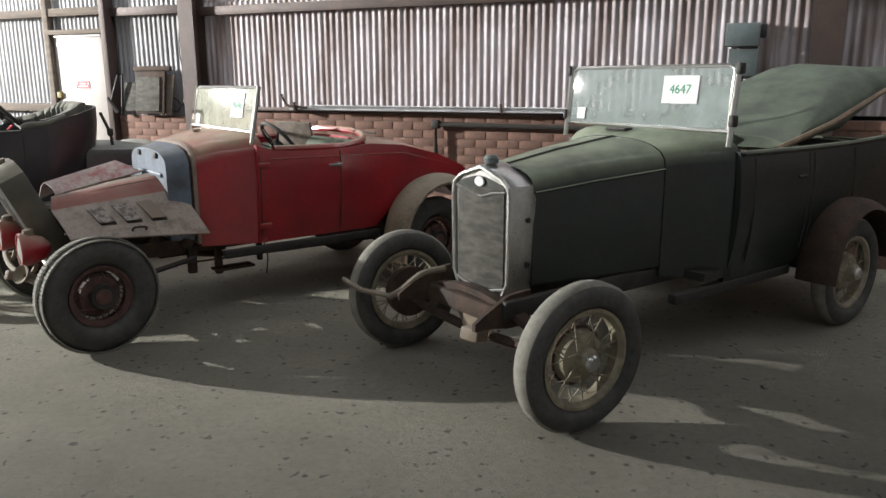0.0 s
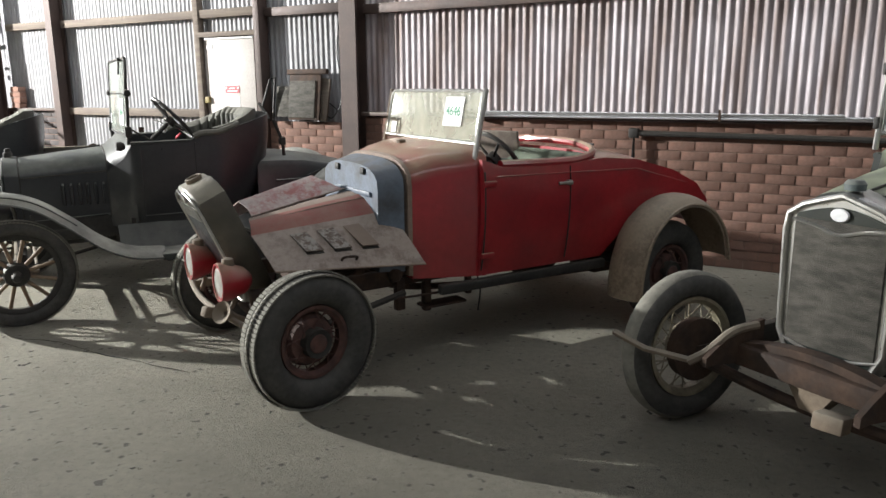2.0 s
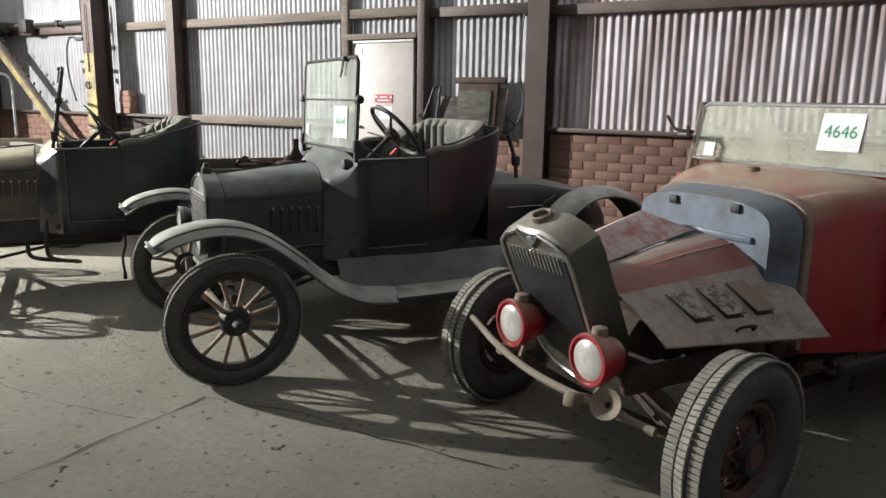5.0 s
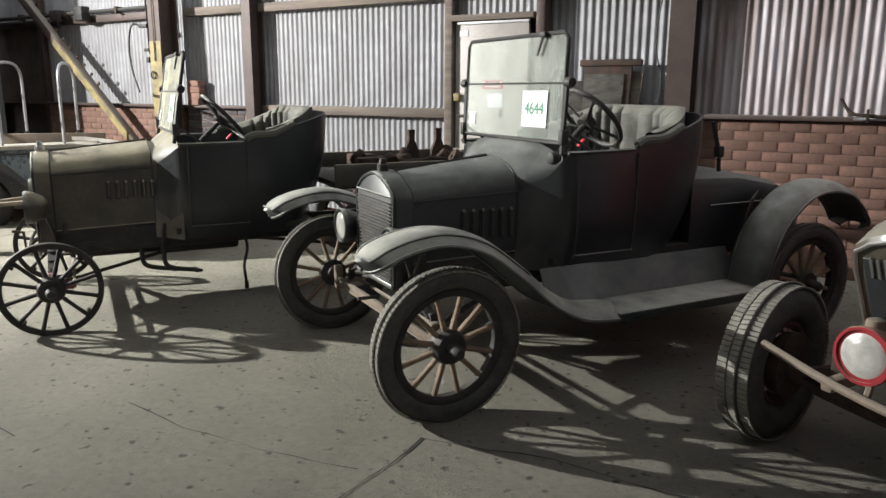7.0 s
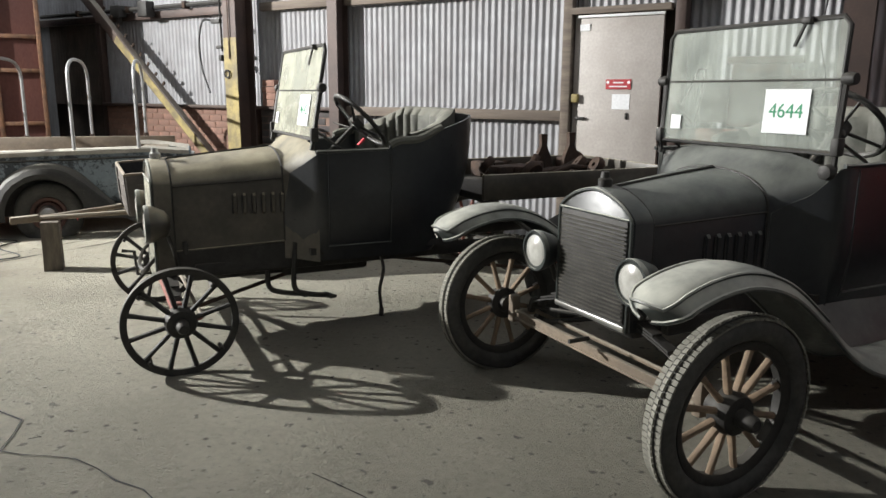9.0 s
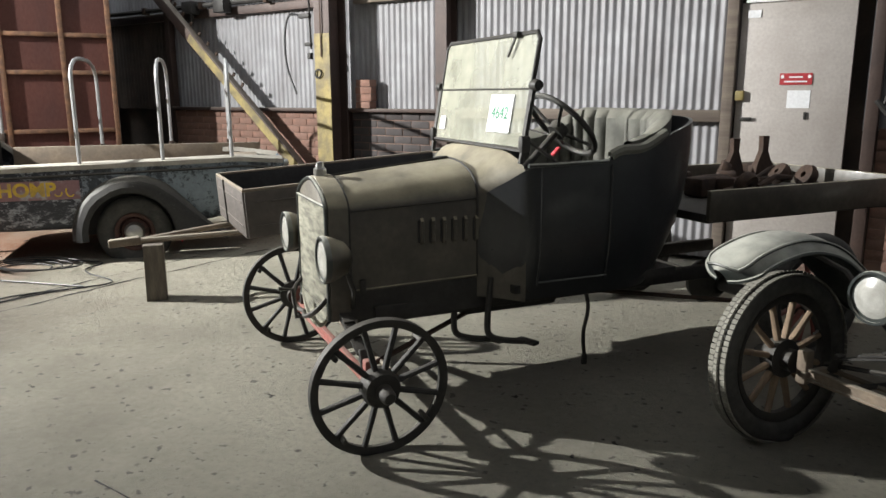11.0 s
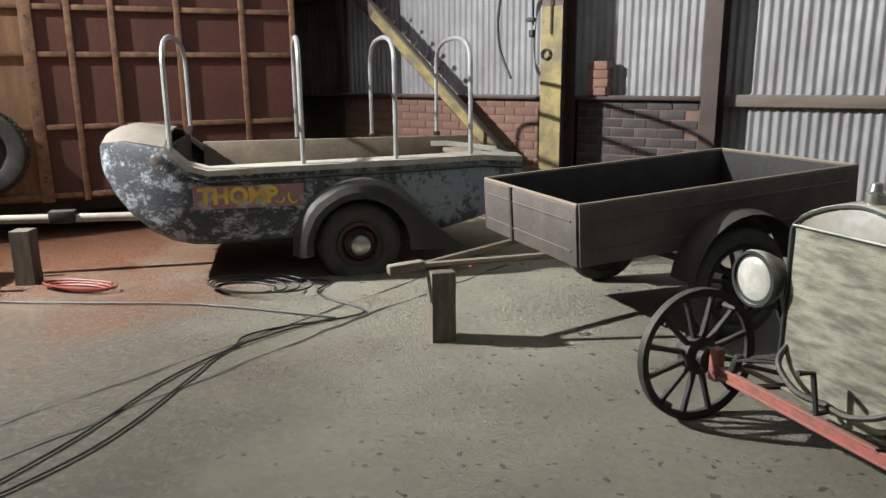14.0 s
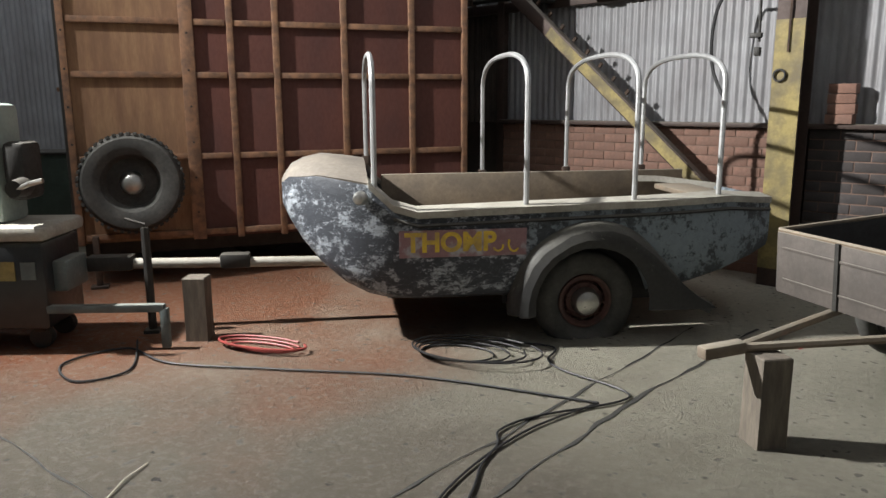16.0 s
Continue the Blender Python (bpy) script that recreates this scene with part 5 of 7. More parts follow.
for x, y in ((0, -0.80), (0, 0.68), (2.63, -0.765), (2.63, 0.765)):
    wheel(a47, x, y, R, "wire", tyre=0.062, wide=0.068, turn=-5 if x == 0 else 0, rim_mat=M_WIRE, out=-1 if y < 0 else 1, lean=(2 if y < 0 else -2) if x == 0 else 0)
    wh = a47.children[-1]
    part("whitened_tread", lathe([(R - 0.012, -0.045), (R + 0.002, -0.025), (R + 0.003, 0.0), (R + 0.002, 0.025), (R - 0.012, 0.045), (R - 0.02, 0.03), (R - 0.02, -0.03)], 56, closed=True), M_TREAD, wh, "pale dusty tread")
    part("brake_drum", lathe([(0.15, 0.03), (0.155, 0.09), (0.0, 0.10)] if y < 0 else [(0.15, -0.03), (0.155, -0.09), (0.0, -0.10)], 28), M_RUST, wh)
    part("hub_cap", lathe([(0.0, -0.10), (0.03, -0.098), (0.042, -0.085), (0.045, -0.06)] if y < 0 else [(0.0, 0.10), (0.03, 0.098), (0.042, 0.085), (0.045, 0.06)], 18), M_CHROME, wh, "dull nickel hub cap")
part("chassis", boxed(((1.5, -0.36, 0.5), (3.2, 0.05, 0.1)), ((1.5, 0.36, 0.5), (3.2, 0.05, 0.1)), ((0.9, 0, 0.48), (1.0, 0.3, 0.22)), ((2.63, 0, R), (0.2, 0.28, 0.26)), bevel=0.01), M_DARK, a47)
part("front_axle", tube(smooth_path([(0, -0.66, R), (0, -0.5, R - 0.05), (0, 0, R - 0.08), (0, 0.5, R - 0.05), (0, 0.66, R)]), 0.028, 8), M_RUST, a47)
part("rear_axle", tube([(2.63, -0.7, R), (2.63, 0.7, R)], 0.045, 10), M_DARK, a47)
part("front_spring", sheet([[(x, y, R + 0.02 + 0.15 * (1 - (y / 0.6) ** 2)) for x in (-0.04, 0.03)] for y in np.linspace(-0.6, 0.6, 13)], 0.035), M_RUST, a47)
part("tie_rod", tube([(0.14, -0.64, R - 0.02), (0.14, 0.64, R - 0.02)], 0.012, 6), M_RUST, a47)
part("bumper_iron", tube(smooth_path([(0.05, 0.33, 0.56), (-0.10, 0.34, 0.55), (-0.22, 0.37, 0.47), (-0.28, 0.42, 0.42)]), 0.020, 8), M_PRIMER, a47, "pale curved frame horn")
part("tow_block", boxed(((-0.12, -0.16, 0.33), (0.1, 0.12, 0.07), (0, 10, 10)), bevel=0.012), M_PRIMER, a47)
for s in (-1, 1):
    part("horn_plate", loft([[(x, s * 0.34 - 0.012, z0), (x, s * 0.34 + 0.012, z0), (x, s * 0.34 + 0.012, z1), (x, s * 0.34 - 0.012, z1)] for x, z0, z1 in ((0.1, 0.40, 0.58), (-0.05, 0.40, 0.57), (-0.2, 0.42, 0.50), (-0.27, 0.42, 0.46))]), M_RUST, a47)
    part("brake_rod", tube([(0.1, s * 0.6, R), (0.9, s * 0.3, 0.45)], 0.009, 5), M_DARK, a47)
part("cross_member", boxed(((-0.02, 0, 0.44), (0.1, 0.7, 0.1)), bevel=0.015), M_RUST, a47)
part("strap_iron", tube([(-0.28, 0.42, 0.43), (-0.36, 0.60, 0.44), (-0.36, 0.80, 0.46)], 0.016, 6), M_PRIMER, a47)
bml = loft([[(x, y, z) for y, z in ((-0.04, 0.29), (0.04, 0.29), (w, 0.46), (-w, 0.46))] for x, w in ((-0.03, 0.15), (0.05, 0.18))])
part("apron", bml, M_PRIMER, a47, "rusty brown splash apron")


def a_shell_outline(s=1.0, top=1.19):
    """The outline of the radiator shell, from the front: (y, z)."""
    pts = [(0, 0.385), (0.12, 0.42), (0.19, 0.48), (0.232, 0.57), (0.238, 0.8), (0.244, 1.02), (0.234, 1.09), (0.17, 1.135), (0.08, 1.165), (0, top)]
    full = pts + [(-y, z) for y, z in pts[-2:0:-1]]
    cz = 0.82
    return [(y * s, cz + (z - cz) * s) for y, z in full]


rs = part("radiator_shell", loft([[(x, y, z) for y, z in a_shell_outline(k)] for x, k in ((-0.065, 0.97), (-0.05, 1.0), (0.10, 1.0), (0.11, 0.98))]), M_CHROME, a47, "dull nickel radiator shell", pose(0.11, -0.01, 0.01))
part("bezel", tube([(-0.07, y, z) for y, z in a_shell_outline(0.965)], 0.014, 8, closed=True), M_CHROME, rs)
part("core", boxed(((-0.069, 0, 0.80), (0.012, 0.385, 0.54)), bevel=0.002), M_CORE, rs, "grey honeycomb radiator core")
part("upper_trim", tube(smooth_path([(-0.076, -0.205, 1.06), (-0.076, -0.1, 1.045), (-0.076, 0, 1.02), (-0.076, 0.1, 1.045), (-0.076, 0.205, 1.06)]), 0.008, 6), M_CHROME, rs)
part("lower_panel", sheet([[(-0.0715, y, z) for z in np.linspace(0.425 + 0.10 * (abs(y) / 0.19) ** 1.6, 0.535, 4)] for y in np.linspace(-0.19, 0.19, 11)], 0.004), M_GREEN, rs, "dark curved panel under the core")
part("lower_trim", tube(smooth_path([(-0.078, -0.205, 0.545), (-0.078, -0.1, 0.52), (-0.078, 0, 0.512), (-0.078, 0.1, 0.52), (-0.078, 0.205, 0.545)]), 0.007, 6), M_CHROME, rs)
part("crank_hole", lathe([(0, -0.006), (0.02, -0.006), (0.024, 0.0), (0, 0.0)], 16), M_CHROME, rs, "", pose(-0.074, 0, 0.47, 0, 0, -90))
part("header_panel", sheet([[(-0.0715, y, z) for z in np.linspace(1.025 + 0.035 * abs(y) / 0.19, 1.13 - 0.045 * (abs(y) / 0.19) ** 1.5, 4)] for y in np.linspace(-0.19, 0.19, 9)], 0.004), M_GREEN, rs, "dark header panel behind the badge")
part("badge", lathe([(0, -0.008), (0.03, -0.006), (0.034, 0.0), (0, 0.0)], 20), M_WHITE, rs, "pale oval badge", pose(-0.08, 0, 1.10, 0, 0, -90) @ Matrix.Diagonal((1.2, 1, 0.8, 1)))
part("filler_cap", lathe([(0, -0.01), (0.04, -0.01), (0.042, 0.015), (0.03, 0.03), (0, 0.032)], 20), M_EBOX, rs, "round filler cap", pose(0.0, 0, 1.205, 90, 0, 0))
hood = part("hood", loft([hood_ring(x, w, 0.56, zs, zt, 13, p) for x, w, zs, zt, p in ((0.20, 0.25, 1.06, 1.185, 2.6), (0.6, 0.325, 1.10, 1.245, 2.6), (1.08, 0.40, 1.135, 1.30, 2.6))]), M_GREEN, a47, "dark green hood with a dusty top")
part("hinge", tube([(0.21, 0, 1.188), (0.6, 0, 1.248), (1.08, 0, 1.303)], 0.007, 6), M_DARK, hood)
for s in (-1, 1):
    part("moulding", tube([(0.21, s * 0.254, 1.06), (0.6, s * 0.329, 1.10), (1.08, s * 0.404, 1.135)], 0.008, 6), M_GREEN, hood)
    for k in range(2):
        part("latch", lathe([(0, -0.012), (0.014, -0.01), (0.014, 0.0), (0, 0)], 10), M_DARK, hood, "", pose(0.16, s * 0.25, 0.68 + 0.24 * k, 0, 0, 0 if s < 0 else 180))
part("cowl", loft([hood_ring(x, w, 0.50, zs, zt, 13, p) for x, w, zs, zt, p in ((1.085, 0.405, 1.135, 1.305, 2.6), (1.2, 0.49, 1.15, 1.335, 2.7), (1.32, 0.59, 1.16, 1.35, 2.9), (1.42, 0.655, 1.17, 1.355, 3.2))]), M_GREEN, a47, "dark green cowl with dusty top")
part("cowl_vent", boxed(((1.2, 0.05, 1.34), (0.08, 0.16, 0.02)), bevel=0.008), M_DARK, a47)
for s in (-1, 1):
    sd = part("body_side", shell_side([(1.40, 0.46), (1.40, 1.235), (1.5, 1.21), (2.1, 1.21), (2.7, 1.215), (3.3, 1.23), (3.55, 1.21), (3.6, 0.8), (3.45, 0.6), (3.05, 0.56), (2.95, 0.72), (2.63, 0.84), (2.32, 0.72), (2.2, 0.50), (2.1, 0.46)], s * 0.66, 0.035), M_GREEN, a47, "dark green body side with doors")
    part("top_bead", tube([(1.42, s * 0.675, 1.225), (2.1, s * 0.675, 1.22), (2.7, s * 0.675, 1.225), (3.3, s * 0.67, 1.245)], 0.018, 8), M_GREEN, sd)
    for x in (1.55, 2.16, 2.22, 2.75):
        part("door_seam", tube([(x, s * (0.66 + 0.033 * (1 - (2 * (z - 0.46) / 0.74 - 1.25) ** 2)), z) for z in np.linspace(0.58, 1.19, 7)], 0.006, 5), M_DARK, sd)
    part("door_handle", tube([(2.03, s * 0.69, 1.05), (2.13, s * 0.69, 1.05)], 0.01, 6), M_DARK, sd)
    part("running_rail", boxed(((1.55, s * 0.6, 0.43), (1.2, 0.06, 0.06)), bevel=0.01), M_DARK, a47)
part("body_floor", boxed(((2.3, 0, 0.52), (2.2, 1.26, 0.05))), M_DARK, a47)
part("body_back", boxed(((3.55, 0, 0.9), (0.05, 1.3, 0.6)), bevel=0.02), M_GREEN, a47)
part("seat_back", loft([[(x + 0.08 * k, y, z) for y, z in ((-0.58, 0.7), (0.58, 0.7), (0.6, 1.20), (0.5, 1.25), (-0.5, 1.25), (-0.6, 1.20))] for k, x in ((0, 2.15), (1, 2.16))]), M_PRIMER, a47, "worn tan seat back")
part("seat_cushion", boxed(((1.8, 0, 0.78), (0.5, 1.15, 0.16)), bevel=0.04), M_LEATHER, a47)
part("rear_seat", boxed(((3.2, 0, 0.95), (0.24, 1.1, 0.5), (0, 12, 0)), bevel=0.05), M_LEATHER, a47)
steering(a47, (1.36, -0.3, 0.88), (1.70, -0.3, 1.10), 0.19)
fr, at = screen(a47, 1.34, 1.355, 1.38, 1.715, 0.61, 0.61, M_GLASS_GREY, M_CHROME, "4647", -1, label_u=0.44, label_v=0.62, label_w=0.25, label_h=0.165)
for s in (-1, 1):
    part("pillar", tube([at(s * 1.035, -0.25), at(s * 1.035, 1.04)], 0.016, 8), M_CHROME, fr)
    for v in (0.15, 0.95):
        part("clamp", boxed((tuple(at(s * 1.05, v)), (0.055, 0.03, 0.065)), bevel=0.008), M_DARK, fr)
cv = []
for i, (x, z, w, th) in enumerate(((2.05, 1.24, 0.56, 0.04), (2.2, 1.28, 0.6, 0.07), (2.45, 1.34, 0.6, 0.11), (2.8, 1.42, 0.58, 0.16), (3.3, 1.56, 0.55, 0.16), (3.7, 1.66, 0.5, 0.1))):
    ring = []
    for k in range(20):
        a = 2 * math.pi * k / 20
        ring.append((x + 0.03 * math.sin(3 * a + i), w * math.copysign(abs(math.cos(a)) ** 0.5, math.cos(a)), z + th * math.sin(a) * (1 + 0.25 * math.sin(4 * a + 2 * i))))
    cv.append(ring)
part("folded_top", loft(cv), M_CANVAS, a47, "green canvas top folded back")
part("top_bow", tube([(1.9, -0.6, 1.22), (2.5, -0.63, 1.36), (3.4, -0.6, 1.6)], 0.018, 6), M_SPOKE, a47)
for s in (-1, 1):
    y0, y1 = (-0.9, -0.63) if s < 0 else (0.63, 0.9)
    part("rear_mudguard", fender([(2.2, 0.36), (2.25, 0.58), (2.38, 0.75), (2.63, 0.83), (2.88, 0.76), (3.04, 0.58), (3.08, 0.4)], y0, y1), M_RUST, a47, "dark brown rear mudguard")

# the red roadster, its hood and radiator lying loose
r46 = thing("vintage_car", pose(-2.79, 5.317, 0, 0, 0, 38.5), "faded red open roadster with front end taken apart", "car", group="parked old cars")
R = 0.355
for x, y in ((0.03, -0.76), (0.03, 0.75), (2.66, -0.73), (2.66, 0.73)):
    wheel(r46, x, y, R, "wire", tyre=0.085, wide=0.085, turn=8 if x < 1 else 0, rim_mat=M_WIRE_RED, out=-1 if y < 0 else 1, tread=(x < 1))
    wh = r46.children[-1]
    part("brake_drum", lathe([(0.14, 0.03), (0.15, 0.09), (0.0, 0.10)] if y < 0 else [(0.14, -0.03), (0.15, -0.09), (0.0, -0.10)], 28), M_RUST, wh)
    part("hub_ring", lathe([(0.05, -0.075), (0.075, -0.08), (0.08, -0.03), (0.05, -0.03)] if y < 0 else [(0.05, 0.075), (0.075, 0.08), (0.08, 0.03), (0.05, 0.03)], 24, closed=True), M_DARK, wh, "open dark hub")
part("chassis", boxed(((1.5, -0.36, 0.50), (3.3, 0.05, 0.1)), ((1.5, 0.36, 0.50), (3.3, 0.05, 0.1)), ((0.05, 0, 0.47), (0.08, 0.7, 0.08)), ((0.85, 0, 0.48), (0.5, 0.3, 0.2)), ((2.66, 0, R), (0.2, 0.28, 0.26)), bevel=0.01), M_RUST, r46)
part("front_axle", tube(smooth_path([(0, -0.66, R), (0, -0.5, R - 0.05), (0, 0, R - 0.08), (0, 0.5, R - 0.05), (0, 0.66, R)]), 0.028, 8), M_RUST, r46)
part("rear_axle", tube([(2.66, -0.68, R), (2.66, 0.68, R)], 0.045, 10), M_DARK, r46)
part("front_spring", sheet([[(x, y, R + 0.02 + 0.13 * (1 - (y / 0.6) ** 2)) for x in (-0.04, 0.03)] for y in np.linspace(-0.6, 0.6, 13)], 0.035), M_RUST, r46)
part("steering_arm", tube([(-0.12, -0.62, R), (0.0, -0.2, R + 0.08), (0.35, -0.38, 0.5)], 0.016, 6), M_RUST, r46)
part("drag_link", tube([(0.05, -0.6, 0.34), (0.75, -0.44, 0.42)], 0.02, 6), M_DARK, r46)
part("headlamp_bar", tube(smooth_path([(-0.24, -0.62, 0.42), (-0.30, -0.3, 0.44), (-0.32, 0, 0.45), (-0.30, 0.3, 0.48), (-0.24, 0.62, 0.52)]), 0.017, 8), M_PRIMER, r46, "pale brown lamp bar")
part("bar_bracket", boxed(((-0.31, -0.28, 0.43), (0.18, 0.05, 0.06), (0, 20, 20)), bevel=0.012), M_PRIMER, r46)
part("bar_bracket", boxed(((-0.2, 0.3, 0.46), (0.2, 0.05, 0.05)), bevel=0.012), M_PRIMER, r46)
horn = part("horn", lathe([(0.006, 0.0), (0.012, 0.0), (0.018, 0.12), (0.03, 0.18), (0.062, 0.215), (0.06, 0.222), (0.012, 0.19)], 20, closed=True), M_PRIMER, r46, "dusty trumpet horn", pose(-0.16, -0.36, 0.38, -28, 0, -62) @ pose(0, 0, 0, 0, 0, 180))
for y, x, z in ((-0.30, -0.29, 0.60), (0.16, -0.33, 0.63)):
    hl = headlamp(r46, x, y, z, 0.105, M_RED, M_RED, 0.17)
    part("lamp_cap", lathe([(0, 0.03), (0.03, 0.02), (0.035, -0.02), (0, -0.02)], 14), M_PRIMER, hl, "", pose(0, 0.05, 0.105, 90, 0, 0))
    part("lamp_post", tube([(x + 0.08, y, z - 0.1), (x + 0.05, y, 0.45)], 0.014, 6), M_PRIMER, r46)
# radiator shell leaning forward
tilt = pose(-0.06, 0.0, 0.46, 0, -24, 0)
shell = part("radiator_shell", loft([[(x, y, z - 0.46) for y, z in a_shell_outline(k, 1.16)] for x, k in ((-0.05, 0.93), (-0.035, 0.98), (0.10, 1.0), (0.115, 0.98))]), M_SHELL, r46, "dusty olive-black radiator shell leaning forward", tilt)
part("bezel", tube([(-0.054, y, z - 0.46) for y, z in a_shell_outline(0.93, 1.10)], 0.009, 6, closed=True), M_CHROME, shell)
part("grille", boxed(((-0.052, 0, 0.33), (0.008, 0.39, 0.52)), bevel=0.003), M_BLACK, shell)
for k in range(14):
    part("slat", boxed(((-0.058, -0.16 + 0.025 * k, 0.56), (0.006, 0.010, 0.08))), M_CHROME, shell)
part("filler_neck", lathe([(0.034, -0.01), (0.045, -0.01), (0.048, 0.012), (0.04, 0.016), (0.034, 0.012)], 24, closed=True), M_PRIMER, shell, "open filler neck", pose(0.04, 0, 0.71, 90, 0, 0))
part("neck_hole", lathe([(0, 0.0), (0.033, 0.0), (0.033, -0.01), (0, -0.01)], 20), M_BLACK, shell, "", pose(0.04, 0, 0.705, 90, 0, 0))
part("badge", lathe([(0, -0.006), (0.022, -0.005), (0.026, 0.0), (0, 0.0)], 18), M_BLUE, shell, "small blue oval badge", pose(-0.05, 0, 0.64, 0, 0, -90))
# loose hood panels
hp = part("hood_leaf", sheet([[(x, y, z) for x, y, z in row] for row in (((-0.06, 0.26, 0.84), (0.22, 0.32, 0.92), (0.50, 0.36, 0.97)), ((-0.05, 0.20, 0.93), (0.21, 0.26, 0.99), (0.47, 0.30, 1.04)), ((-0.04, 0.12, 0.965), (0.21, 0.18, 1.02), (0.46, 0.22, 1.075)), ((-0.01, 0.05, 0.93), (0.25, 0.10, 0.99), (0.51, 0.11, 1.045)), ((0.0, 0.0, 0.885), (0.28, 0.0, 0.945), (0.57, 0.0, 1.005)))], 0.006), M_RED_DUSTY, r46, "dusty chalky red hood leaf lying loose")
part("seam", tube([(-0.01, -0.005, 0.888), (0.28, -0.005, 0.95), (0.58, -0.005, 1.008)], 0.004, 6), M_HOOD, hp)


def plate(u, v, off=0.0):
    """A place on the leaning hood side."""
    t = Vector((-0.08, -0.22, 0.82)).lerp(Vector((0.71, -0.34, 0.905)), u)
    b = Vector((-0.03, -0.45, 0.655)).lerp(Vector((0.82, -0.58, 0.615)), u)
    return t.lerp(b, v) + Vector((0.0, -0.62, 0.78)) * off + Vector((0, -0.2, 0.25)) * (0.1 * v * (1 - v))


part("hood_top", sheet([[(x, y, z) for x, y, z in row] for row in (((0.0, -0.01, 0.88), (0.33, -0.01, 0.95), (0.66, -0.01, 1.0)), ((-0.04, -0.06, 0.888), (0.33, -0.07, 0.955), (0.70, -0.07, 1.008)), ((-0.05, -0.10, 0.88), (0.34, -0.12, 0.945), (0.745, -0.14, 1.0)))], 0.006), M_HOOD_TAN, r46, "dusty tan top strip of the loose hood leaf")
part("hood_shoulder", sheet([[Vector(p).lerp(q, k) + Vector((0, -0.02, 0.02)) * (k * (1 - k) * 2) for p, q in (((-0.05, -0.10, 0.88), plate(0, 0)), ((0.15, -0.11, 0.915), plate(0.26, 0)), ((0.34, -0.12, 0.945), plate(0.52, 0)), ((0.55, -0.13, 0.975), plate(0.78, 0)), ((0.745, -0.14, 1.0), plate(1, 0)))] for k in (0, 0.3, 0.65, 1)], 0.006), M_RED_FADED, r46, "faded red hood shoulder")
part("crease", tube([(-0.05, -0.135, 0.865), (0.34, -0.165, 0.935), (0.745, -0.20, 0.985)], 0.005, 5), M_HOOD_TAN, r46)
sp = part("hood_side", sheet([[plate(u, v) for u in np.linspace(0, 1, 8)] for v in np.linspace(0.0, 1.0, 6)], 0.006), M_HOOD, r46, "brown bare metal hood side with vent flaps")
part("rolled_edge", tube([plate(u, 1.0) for u in np.linspace(0, 1, 6)], 0.006, 6), M_HOOD_TAN, sp)
for k in range(3):
    u0 = 0.22 + 0.19 * k
    part("vent_flap", sheet([[plate(u0 + 0.115 * a + 0.05 * v, v, 0.012 + 0.03 * (v - 0.2)) for a in (0, 0.5, 1)] for v in (0.17, 0.4, 0.64)], 0.008), M_HOOD_TAN if k == 2 else M_FLAKE, sp, "raised vent flap with peeling paint")
    part("vent_slot", sheet([[plate(u0 + 0.115 * a + 0.05 * v, v, 0.002) for a in (0.05, 1.05)] for v in (0.2, 0.66)], 0.002), M_DARK, sp)
part("hood_handle", tube(smooth_path([plate(0.45, 0.84), plate(0.46, 0.85, 0.03), plate(0.54, 0.85, 0.03), plate(0.55, 0.84)]), 0.007, 6), M_RUST, sp)
# firewall, cowl and body
fw = part("firewall", loft([hood_ring(x, w, 0.55, 1.04, zt, 13, 2.8) for x, w, zt in ((0.62, 0.38, 1.17), (0.70, 0.41, 1.19), (0.76, 0.44, 1.205))]), M_BLUE, r46, "blue-grey pressed steel firewall")
for dy in (-0.2, 0.16):
    part("bracket", boxed(((0.615, dy, 1.13), (0.02, 0.05, 0.04)), bevel=0.006), M_DARK, fw)
part("pressing", boxed(((0.612, -0.05, 1.0), (0.015, 0.5, 0.03)), ((0.612, -0.03, 0.92), (0.012, 0.26, 0.025), (35, 0, 0)), ((0.612, 0.1, 0.92), (0.012, 0.22, 0.025), (-40, 0, 0)), bevel=0.005), M_BLUE, fw)
part("cowl_band", loft([hood_ring(x, w, 0.52, 1.05, zt, 13, 2.7) for x, w, zt in ((0.778, 0.455, 1.218), (0.80, 0.464, 1.226))]), M_HOOD_TAN, r46, "dull dusty band at the cowl edge")
part("cowl", loft([hood_ring(x, w, 0.50, zs, zt, 13, p) for x, w, zs, zt, p in ((0.80, 0.455, 1.05, 1.215, 2.7), (0.95, 0.52, 1.10, 1.26, 2.8), (1.10, 0.58, 1.13, 1.285, 3.0), (1.22, 0.62, 1.15, 1.29, 3.2))]), M_RED, r46, "faded red cowl with a dusty top")
part("cowl_cap", lathe([(0, -0.01), (0.03, -0.01), (0.03, 0.012), (0, 0.016)], 16), M_PRIMER, r46, "", pose(1.0, 0.02, 1.275, 90, 0, 0))
